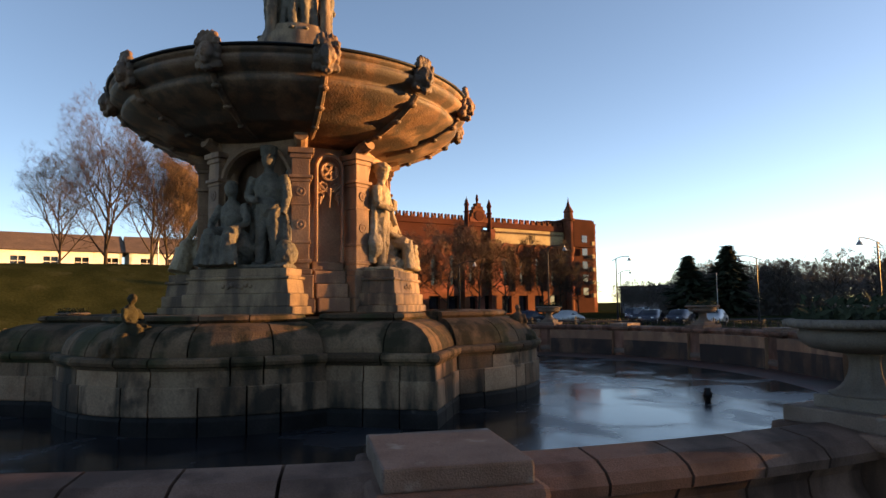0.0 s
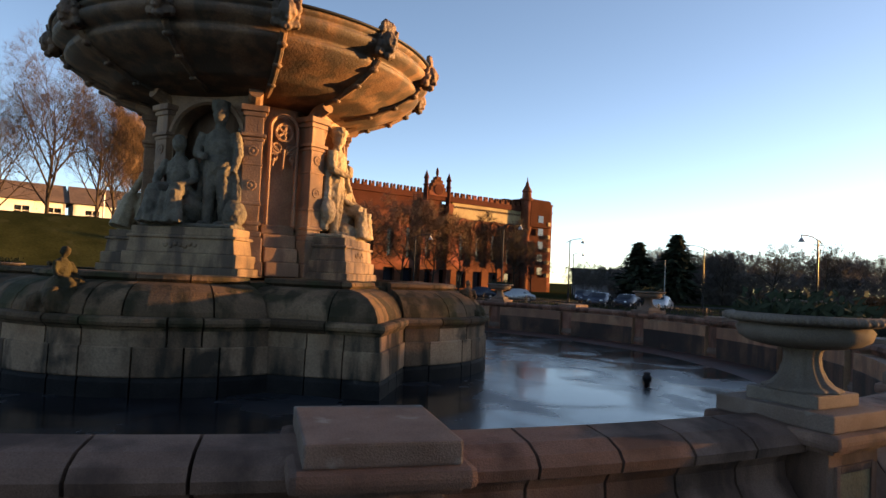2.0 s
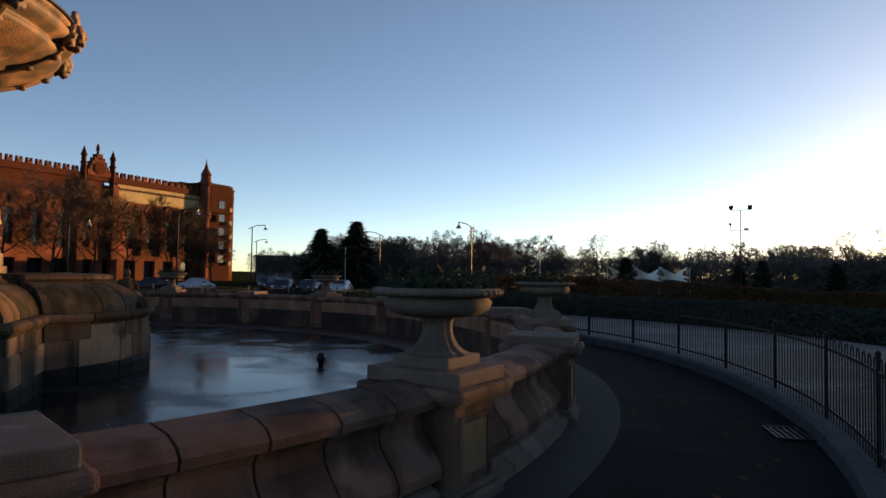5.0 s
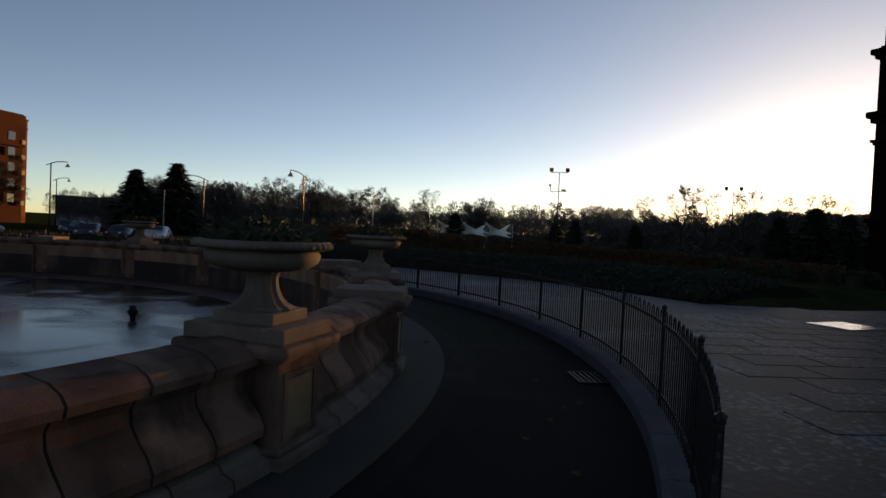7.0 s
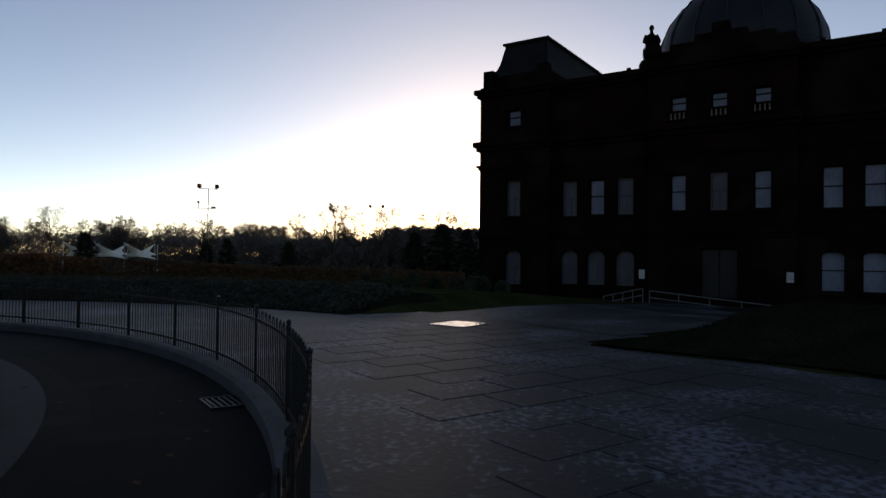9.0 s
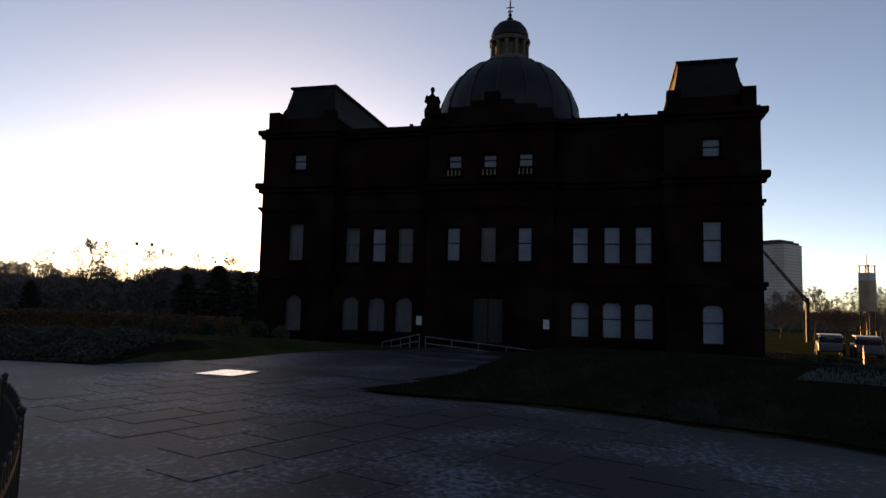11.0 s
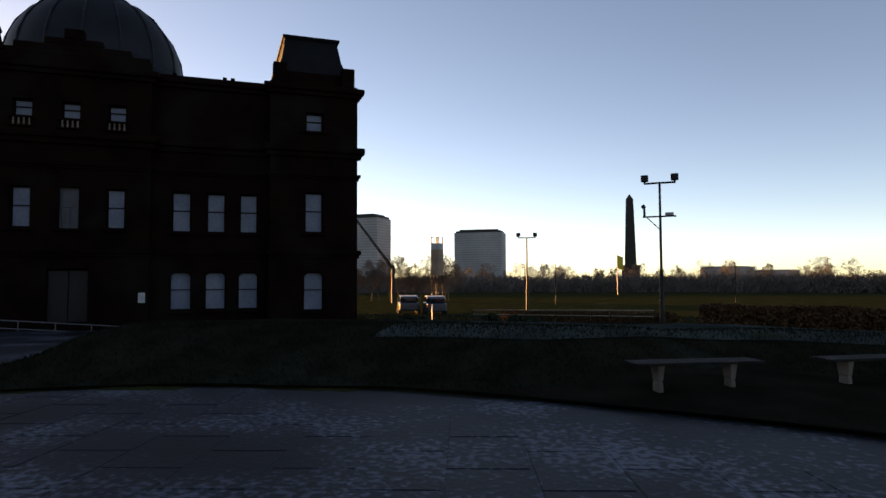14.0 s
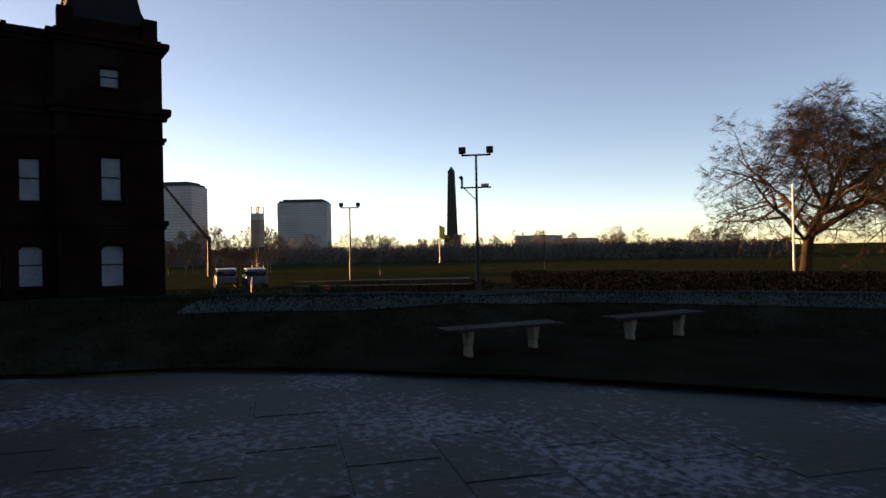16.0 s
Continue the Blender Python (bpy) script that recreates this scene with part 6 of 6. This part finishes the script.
def mast(x, y, h, bearing, cross=True, cams=True):
    t = thing("floodlight_mast", on(x, y, bearing), "tall thin steel mast with twin floodlights", "mast", "floodlight masts")
    bm = bmesh.new(); add_tube(bm, (0, 0, -0.2), (0, 0, h * 0.4), 0.09, 0.08, 8); add_tube(bm, (0, 0, h * 0.4), (0, 0, h), 0.055, 0.045, 8); part("pole", bm, M_IRON, t)
    k = h / 9.5
    simple("crossarm", [(0, 0, h - 0.06, 1.9 * k, 0.06, 0.07)], M_IRON, t)
    for s in (-1, 1):
        fl = simple("floodlight", [(s * 0.9 * k, 0, h + 0.05, 0.45 * k, 0.3 * k, 0.42 * k)], M_IRON, t, bevel=0.03)
        simple("bracket", [(s * 0.9 * k, 0, h - 0.02, 0.08, 0.08, 0.1)], M_IRON, fl)
    if cams:
        simple("lower_arm", [(0.05 * k, 0, h - 2.2 * k, 2.0 * k, 0.05, 0.06)], M_IRON, t)
        bm = bmesh.new(); add_box(bm, -0.55 * k, 0, h - 2.12 * k, 0.5 * k, 0.2 * k, 0.2 * k, bevel=0.02); part("camera_housing", bm, M_STEEL, t)
        bm = bmesh.new(); add_tube(bm, (0.95 * k, 0, h - 2.15 * k), (0.95 * k, 0, h - 1.6 * k), 0.05, 0.05, 6); add_blob(bm, 1.0 * k, 0, h - 1.5 * k, 0.16 * k, 0.12 * k, 0.16 * k, 1, 1, 0); part("dome_camera", bm, M_IRON, t)
        bm = bmesh.new(); add_tube(bm, (0, 0, h - 3.0 * k), (0.8 * k, 0, h - 2.2 * k), 0.02, 0.02, 5); part("brace", bm, M_IRON, t)
mast(61.0, 44.4, 9.6, 125); mast(82, 33.2, 9.0, 112, cams=False); mast(31.4, -29.9, 5.7, 45, cams=False); mast(16.5, -23.0, 6.1, 30)

def plain_pole(x, y, h, material, label, r=0.06):
    bm = bmesh.new(); add_tube(bm, (0, 0, -0.2), (0, 0, h), r, r * 0.7, 8); add_blob(bm, 0, 0, h, r * 1.1, r * 1.1, r, 1, 1, 0)
    o = part("pole", bm, material); o.matrix_world = on(x, y)
    tagged(o, label, "pole", "poles in the park")
plain_pole(43.1, 55.6, 6.2, M_STEEL, "tall pale steel pole beyond the railing"); plain_pole(28.1, 74.8, 5.4, M_STEEL, "thin grey pole by the road")
plain_pole(8.5, -45.3, 6.5, M_SIGN, "white flagpole without a flag", 0.07)
plain_pole(56.4, -58.7, 5.1, M_IRON, "dark lamp pole at the field"); plain_pole(35.2, -62, 4.6, M_IRON, "dark lamp pole at the field")
py = thing("signal_pole", on(-26.6, 53.5), "grey pole with a small yellow sign", "pole")
bm = bmesh.new(); add_tube(bm, (0, 0, -0.2), (0, 0, 4.4), 0.07, 0.06, 8); part("pole", bm, M_STEEL, py)
simple("yellow_sign", [(0, -0.1, 0.6, 0.45, 0.05, 0.5)], M_YELLOW, py, "small yellow sign", bevel=0.01)
fp = thing("flagpole", on(75.7, -94.8, 0, 0.7), "flagpole with a yellow and black flag", "flagpole")
bm = bmesh.new(); add_tube(bm, (0, 0, -0.2), (0, 0, 7.0), 0.07, 0.05, 8); part("pole", bm, M_STEEL, fp)
vs, fs = [], []
for i in range(9):
    for j in range(7):
        vs.append((-1.1 * i / 8 * 0.8, -1.1 * i / 8 * 0.6 + 0.12 * math.sin(i * 0.9), 6.9 - 2.4 * j / 6 - 0.5 * i / 8 + 0.05 * math.sin(i + j)))
for i in range(8):
    for j in range(6):
        fs.append((i * 7 + j, i * 7 + j + 1, (i + 1) * 7 + j + 1, (i + 1) * 7 + j))
fl = raw("flag", vs, fs, M_YELLOW, fp, True, "limp yellow flag"); fl.modifiers.new("cloth", 'SOLIDIFY').thickness = 0.01

# ---- cars ----
def car(x, y, bearing, paint, label):
    t = thing("car", on(x, y, bearing), label, "car", "parked cars")
    prof = [(-2.1, 0.3), (-2.15, 0.62), (-1.95, 0.85), (-1.5, 0.93), (-1.15, 1.38), (-0.3, 1.47), (0.5, 1.42), (1.15, 0.95), (1.85, 0.82), (2.12, 0.6), (2.1, 0.3)]
    bm = bmesh.new()
    a = [bm.verts.new((px, -0.86 + (0.13 if pz > 1 else 0), pz)) for px, pz in prof]; b = [bm.verts.new((px, 0.86 - (0.13 if pz > 1 else 0), pz)) for px, pz in prof]
    bm.faces.new(a); bm.faces.new(b[::-1])
    for i in range(len(prof)):
        j = (i + 1) % len(prof)
        bm.faces.new((a[i], b[i], b[j], a[j]))
    bmesh.ops.bevel(bm, geom=list(bm.edges), offset=0.05, segments=2, affect='EDGES')
    part("body", bm, paint, t, smooth=True)
    for s in (-1, 1):
        raw("side_window", [(-1.25, s * 0.80, 0.95), (1.0, s * 0.81, 0.97), (0.45, s * 0.735, 1.36), (-1.05, s * 0.735, 1.34), (-1.25, s * 0.78, 0.95), (1.0, s * 0.79, 0.97), (0.45, s * 0.72, 1.36), (-1.05, s * 0.72, 1.34)], [(0, 1, 2, 3), (0, 4, 5, 1), (1, 5, 6, 2), (2, 6, 7, 3), (3, 7, 4, 0)], M_GLASS, t)
    for px, pz, tilt, nm in ((0.84, 1.2, 53, "windscreen"), (-1.36, 1.17, -52, "rear_window")):
        bm = bmesh.new(); bmesh.ops.create_cube(bm, size=1, matrix=pose(px, 0, pz, 0, tilt, 0) @ Matrix.Diagonal((0.62 if px > 0 else 0.5, 1.3, 0.03, 1))); part(nm, bm, M_GLASS, t)
    for px in (-1.3, 1.3):
        for s in (-1, 1):
            bm = bmesh.new(); add_tube(bm, (px, s * 0.68, 0.31), (px, s * 0.9, 0.31), 0.32, 0.32, 18); wl = part("wheel", bm, M_TYRE, t)
            bm = bmesh.new(); add_tube(bm, (px, s * 0.89, 0.31), (px, s * 0.915, 0.31), 0.2, 0.18, 12); part("rim", bm, M_STEEL, wl)
    for px, m_ in ((2.1, M_SIGN), (-2.1, M_HEDGE)):
        for s in (-1, 1):
            bm = bmesh.new(); add_blob(bm, px, s * 0.62, 0.68, 0.06, 0.17, 0.08, 1, 1, 0); part("headlight" if px > 0 else "tail_light", bm, m_, t)
car(10.7, 74.1, 175, M_CARS, "silver car parked on the far road"); car(18.6, 67.5, 240, M_CARD, "dark blue car parked beyond the lawn")
car(23.6, 64.0, 235, M_CARS, "silver car parked beyond the lawn"); car(20.4, 77.3, 200, M_CARD, "dark car on the far road"); car(6.5, 75.5, 175, M_CARD, "dark car parked on the far road")
car(21.8, 68.5, 230, M_CARD, "dark car beyond the lawn"); car(24.5, 96.0, 250, M_CARS, "pale car on the far street"); car(22.6, 92.0, 250, M_CARD, "dark car on the far street"); car(27.2, 103.0, 255, M_CARS, "pale car on the far street")
road = raw("road", [(-60, 70, 0), (60, 88, 0), (62, 82, 0), (-60, 63, 0)], [(0, 3, 2, 1)], M_ASPH)
for v in road.data.vertices:
    v.co.z = -0.6
tagged(road, "asphalt road behind the lawn", "road", kind="structure")
# vans on the works site
def van(x, y, b):
    t = thing("van", on(x, y, b), "white works van with a dark cab", "van", "vans by the site")
    simple("body", [(-0.5, 0, 0.3, 4.2, 1.8, 0.75)], M_CARD, t, bevel=0.12); simple("cab_glass", [(-0.5, 0, 1.03, 3.0, 1.66, 0.6)], M_GLASS, t, bevel=0.2); simple("roof", [(-0.5, 0, 1.6, 2.5, 1.6, 0.06)], M_SIGN, t, bevel=0.03)
    for px in (-1.5, 0.7):
        for s in (-1, 1):
            bm = bmesh.new(); add_tube(bm, (px, s * 0.75, 0.36), (px, s * 0.98, 0.36), 0.36, 0.36, 16); part("wheel", bm, M_TYRE, t)
van(51.2, -33.7, 150); van(48.2, -34.6, 150)

# ---- tent, obelisk, towers, houses ----
tent = thing("tensile_canopy", on(69.5, 65.4, -47), "white tensile canopy with several peaks", "canopy")
def saddle(c00, c10, c11, c01, n=8):
    """Sheet stretched between four corners, hollow along its free edges."""
    vs, fs = [], []
    mid = (c00 + c10 + c11 + c01) / 4
    for i in range(n + 1):
        for j in range(n + 1):
            u, v = i / n, j / n
            p = c00 * (1 - u) * (1 - v) + c10 * u * (1 - v) + c11 * u * v + c01 * (1 - u) * v
            e = 1 - max(abs(2 * u - 1), abs(2 * v - 1))
            k = (1 - e) * 0.75 * (min(u * (1 - u), 0.25) * 2 if abs(2 * v - 1) > abs(2 * u - 1) else min(v * (1 - v), 0.25) * 2)
            vs.append(p.lerp(mid, k))
    for i in range(n):
        for j in range(n):
            a = i * (n + 1) + j
            fs.append((a, a + n + 1, a + n + 2, a + 1))
    return vs, fs
for px in (-3.4, 0.0, 3.4):
    for sy in (-1, 1):
        hi = Vector((px - 1.9 * sy, -2.6 * sy, 3.75)); lo = Vector((px + 1.9 * sy, -2.6 * sy, 1.7))
        cv = raw("canvas", *saddle(Vector((px - 2.0, 0, 1.8)), lo if sy > 0 else hi, Vector((px + 2.0, 0, 2.3)), hi if sy > 0 else lo), M_TENT, tent, True)
        cv.modifiers.new("cloth", 'SOLIDIFY').thickness = 0.02
for px, py, h in ((-5.3, -2.7, 3.85), (-1.9, -2.7, 3.85), (1.5, -2.7, 3.85), (5.4, -2.7, 3.6), (5.3, 2.7, 3.85), (1.9, 2.7, 3.85), (-1.5, 2.7, 3.85)):
    bm = bmesh.new(); add_tube(bm, (px, py, -0.3), (px, py, h), 0.08, 0.07, 8); part("pole", bm, M_STEEL, tent)
simple("stage", [(0, 1.0, -0.2, 8, 3, 1.3)], M_CONC, tent, bevel=0.05)

ob_ = thing("obelisk", pose(201, -263, -0.8, 0, 0, 36), "tall dark stone obelisk on a stepped base", "monument")
simple("base", [(0, 0, 0, 11, 11, 2), (0, 0, 2, 8.5, 8.5, 7), (0, 0, 9, 9.6, 9.6, 0.9)], M_OBEL, ob_, bevel=0.2)
bm = bmesh.new(); add_box(bm, 0, 0, 9.9, 5.6, 5.6, 32.5, taper=0.62); add_box(bm, 0, 0, 42.4, 3.47, 3.47, 2.6, taper=0.05); part("shaft", bm, M_OBEL, ob_)

def tower(x, y, b, w, d, h, label, storeys, group="tower blocks"):
    t = thing("tower_block", pose(x, y, -1, 0, 0, b), label, "tower", group)
    simple("wall", [(0, 0, 0, w, d, h)], M_TOWER, t)
    simple("roof", [(0, 0, h, w * 0.94, d * 0.94, h * 0.035), (0, 0, h * 1.035, w * 0.8, d * 0.8, h * 0.03)], M_OBEL, t)
    for i in range(storeys):
        simple("window_band", [(0, 0, h * (i + 0.35) / storeys, w + 0.3, d + 0.3, h / storeys * 0.4)], M_BAND, t)
tower(462, -384, 39, 44, 24, 47, "grey high-rise block of flats", 22); tower(525, -292, 30, 50, 26, 60, "grey high-rise block of flats", 24)
tower(249, -435, 25, 34, 20, 11.5, "long low grey office block", 6); tower(222, -449, 27, 28, 20, 9.0, "long low grey office block", 5)

fr = thing("site_tower", on(74, -53.5, 20, 0.6), "tall narrow clad frame tower on the works site", "tower")
simple("cladding", [(0, 0, 3.2, 1.3, 1.3, 3.6)], M_BILL, fr, "weathered brown cladding", bevel=0.03); simple("upper_panel", [(0, 0, 6.8, 1.25, 1.25, 0.9)], M_TOWER, fr)
for sx in (-0.55, 0.55):
    for sy in (-0.55, 0.55):
        bm = bmesh.new(); add_tube(bm, (sx, sy, -0.2), (sx, sy, 8.6), 0.08, 0.08, 6); part("leg", bm, M_IRON, fr)
simple("platform_rail", [(0, 0.6, 8.5, 1.4, 0.06, 0.06), (0, -0.6, 8.5, 1.4, 0.06, 0.06)], M_IRON, fr)
bm = bmesh.new(); add_tube(bm, (0, 0, 7.7), (0, 0, 9.9), 0.06, 0.03, 6); part("finial", bm, M_IRON, fr)
cr = thing("crane_jib", pose(76.3, -47.7, -1.3), "dark slanting lattice crane jib over the works site", "crane")
JA, JB = Vector((0, 0, 4.6)), Vector((4.2, 7.4, 16.0))
for k in range(3):
    o = Vector((0.25 * math.cos(2.09 * k), 0, 0.25 * math.sin(2.09 * k)))
    bm = bmesh.new(); add_tube(bm, JA + o, JB + o * 0.4, 0.07, 0.05, 6); part("chord", bm, M_IRON, cr)
bm = bmesh.new()
for k in range(14):
    p, q = JA.lerp(JB, k / 14), JA.lerp(JB, (k + 1) / 14)
    add_tube(bm, p + Vector((0.22, 0, -0.1)), q + Vector((-0.2, 0, -0.1)), 0.04, 0.04, 4); add_tube(bm, p + Vector((-0.2, 0, -0.1)), q + Vector((0, 0, 0.22)), 0.04, 0.04, 4)
part("lacing", bm, M_IRON, cr)
bm = bmesh.new(); add_tube(bm, (0, 0, -0.2), (0, 0, 5.2), 0.28, 0.22, 8); part("mast", bm, M_IRON, cr)

# site fence and pale rails
sf = thing("site_fence", Matrix.Identity(4), "steel mesh fence with orange rails round the works", "fence")
A, B = Vector((30.5, -24.6, 0)), Vector((17.3, -23.6, 0))
for i in range(12):
    p = A.lerp(B, i / 11); z = ground_z(p.x, p.y)
    bm = bmesh.new(); add_tube(bm, (p.x, p.y, z - 0.1), (p.x, p.y, z + 0.95), 0.025, 0.025, 6); part("post", bm, M_IRON, sf)
for dz in (0.35, 0.7, 0.95):
    bm = bmesh.new(); a = A.copy(); a.z = ground_z(a.x, a.y) + dz; b = B.copy(); b.z = ground_z(b.x, b.y) + dz; add_tube(bm, a, b, 0.025, 0.025, 6); part("rail", bm, M_BUFF if dz > 0.5 else M_IRON, sf)
for i in range(6):
    p = Vector((38 + 4.2 * i, -27 - 3.0 * i, 0)); z = ground_z(p.x, p.y)
    sb = thing("barrier", pose(p.x, p.y, z, 0, 0, -35), "galvanised steel crowd barrier", "barrier", "barriers on the site")
    for dz in (0.3, 0.65, 1.0):
        bm = bmesh.new(); add_tube(bm, (-2, 0, dz), (2, 0, dz), 0.03, 0.03, 6); part("rail", bm, M_STEEL, sb)
    for dx in (-1.9, -0.95, 0, 0.95, 1.9):
        bm = bmesh.new(); add_tube(bm, (dx, 0, 0), (dx, 0, 1.0), 0.025, 0.025, 6); part("upright", bm, M_STEEL, sb)

def house(x, y, b, n, label):
    z = ground_z(x, y) + 0.45
    t = thing("house", pose(x, y, z, 0, 0, b), label, "house", "white houses on the bank")
    L = 6.0 * n
    ops = [(-L / 2 + 1.2 + 3 * i, -L / 2 + 2.6 + 3 * i, 1.9, 3.0) for i in range(2 * n)]
    bm = bmesh.new(); wall_with_openings(bm, -L / 2, L / 2, 0, 3.7, ops, -3.5, 0.3); add_box(bm, 0, 3.5, 0, L, 0.3, 3.7); add_box(bm, -L / 2 + 0.15, 0, 0, 0.3, 7, 3.7); add_box(bm, L / 2 - 0.15, 0, 0, 0.3, 7, 3.7); part("wall", bm, M_WHITE, t)
    raw("roof", [(-L / 2 - 0.4, -4.1, 3.65), (L / 2 + 0.4, -4.1, 3.65), (L / 2 + 0.4, 0, 5.9), (-L / 2 - 0.4, 0, 5.9), (-L / 2 - 0.4, 4.1, 3.65), (L / 2 + 0.4, 4.1, 3.65)], [(0, 1, 2, 3), (3, 2, 5, 4), (0, 3, 4), (1, 5, 2), (0, 4, 5, 1)], M_ROOF, t, label="brown tiled roof")
    for i, o in enumerate(ops):
        w = simple("window", [((o[0] + o[1]) / 2, -3.32, 1.9, 1.4, 0.06, 1.1)], M_GLASS, t); simple("frame", [((o[0] + o[1]) / 2, -3.37, 2.42, 1.4, 0.05, 0.06), ((o[0] + o[1]) / 2, -3.37, 1.9, 0.06, 0.05, 1.1)], M_WHITE, w)
house(-52, 68, 38, 4, "row of white rendered houses with brown roofs"); house(-36.5, 79, 33, 2, "white rendered house with a brown roof")
fb = thing("office_building", pose(36, 137, -0.6, 0, 0, -15), "low flat-roofed building at the end of the road", "building")
simple("wall", [(0, 0, 0, 9, 8, 5.2), (6.5, 2, 0, 5, 6, 4.2)], M_TOWER, fb); simple("roof", [(0, 0, 5.2, 9.8, 8.6, 0.35)], M_OBEL, fb)
for i in range(3):
    simple("window", [(-3 + 3 * i, -4.03, 2.2, 1.8, 0.1, 1.4)], M_GLASS, fb)

# low hoop fence beyond the pool
hf = thing("hoop_fence", Matrix.Identity(4), "low black hoop fence along the far lawn", "fence")
HL = HOOP.copy()
for i in range(44):
    f = i / 43
    x, y = 2.0 + 22 * f, 34.5 + 3.0 * f
    share("hoop", HL, hf, pose(x, y, ground_z(x, y) - 0.3, 0, 0, 8) @ Matrix.Diagonal((4.2, 1.6, 1.0, 1)))

# ---- benches ----
def bench(x, y, b, tilt):
    t = thing("bench", pose(x, y, ground_z(x, y) + 0.0, 0, 0, b), "backless stone-legged bench with a dark timber seat", "bench", "benches on the bank")
    for i in range(3):
        bm = bmesh.new(); add_box(bm, 0, -0.15 + 0.15 * i, 0.43, 1.9, 0.13, 0.04, bevel=0.01); part("slat", bm, M_TIMBER, t)
    for s in (-0.54, 0.54):
        bm = bmesh.new()
        add_box(bm, s, 0, -0.05, 0.085, 0.2, 0.25, bevel=0.02, taper=0.85); add_box(bm, s, 0, 0.2, 0.075, 0.17, 0.23, bevel=0.015, taper=1.4); part("leg", bm, M_PALE, t, "pale concrete leg")
bench(6.16, -8.86, 62, 0); bench(4.84, -11.48, 65, 0)

# manhole plate
bm = bmesh.new(); add_box(bm, 0, 0, -0.01, 1.15, 1.05, 0.03, bevel=0.008)
mh = part("manhole_cover", bm, mat("wet_steel", (0.35, 0.35, 0.36), (0.5, 0.5, 0.52), 0.25, 4, 0.05, 30, metal=0.9)); mh.matrix_world = pose(16.45, 3.95, 0, 0, 0, -20)
tagged(mh, "wet steel manhole cover shining in the paving", "manhole")

# ---- flags of the paving ----
FL_ = raw("flag", [(0, 0, 0), (1.16, 0, 0), (1.16, 0.76, 0), (0, 0.76, 0), (0.012, 0.012, 0.014), (1.148, 0.012, 0.014), (1.148, 0.748, 0.014), (0.012, 0.748, 0.014)], [(4, 5, 6, 7), (0, 1, 5, 4), (1, 2, 6, 5), (2, 3, 7, 6), (3, 0, 4, 7)], M_PLAZA, plaza)
first = True
rp = random.Random(6)
for i in range(-12, 14):
    for j in range(-16, 16):
        u, v = 1.18 * (i + 0.5 * (j % 2)), 0.78 * j
        a = radians(-38)
        x, y = 8.0 + u * math.cos(a) - v * math.sin(a), -1.0 + u * math.sin(a) + v * math.cos(a)
        r = math.hypot(x - RX, y - RY)
        if not (16.9 < r < 22.8) or not (0.5 < x < 17) or not (-8 < y < 6) or math.degrees(math.atan2(y - RY, x - RX)) > -20:
            continue
        m = pose(x, y, -0.021 + rp.uniform(-0.0015, 0.0015), 0, 0, -38)
        if first:
            FL_.matrix_basis, first = m, False
        else:
            share("flag", FL_.data, plaza, m)
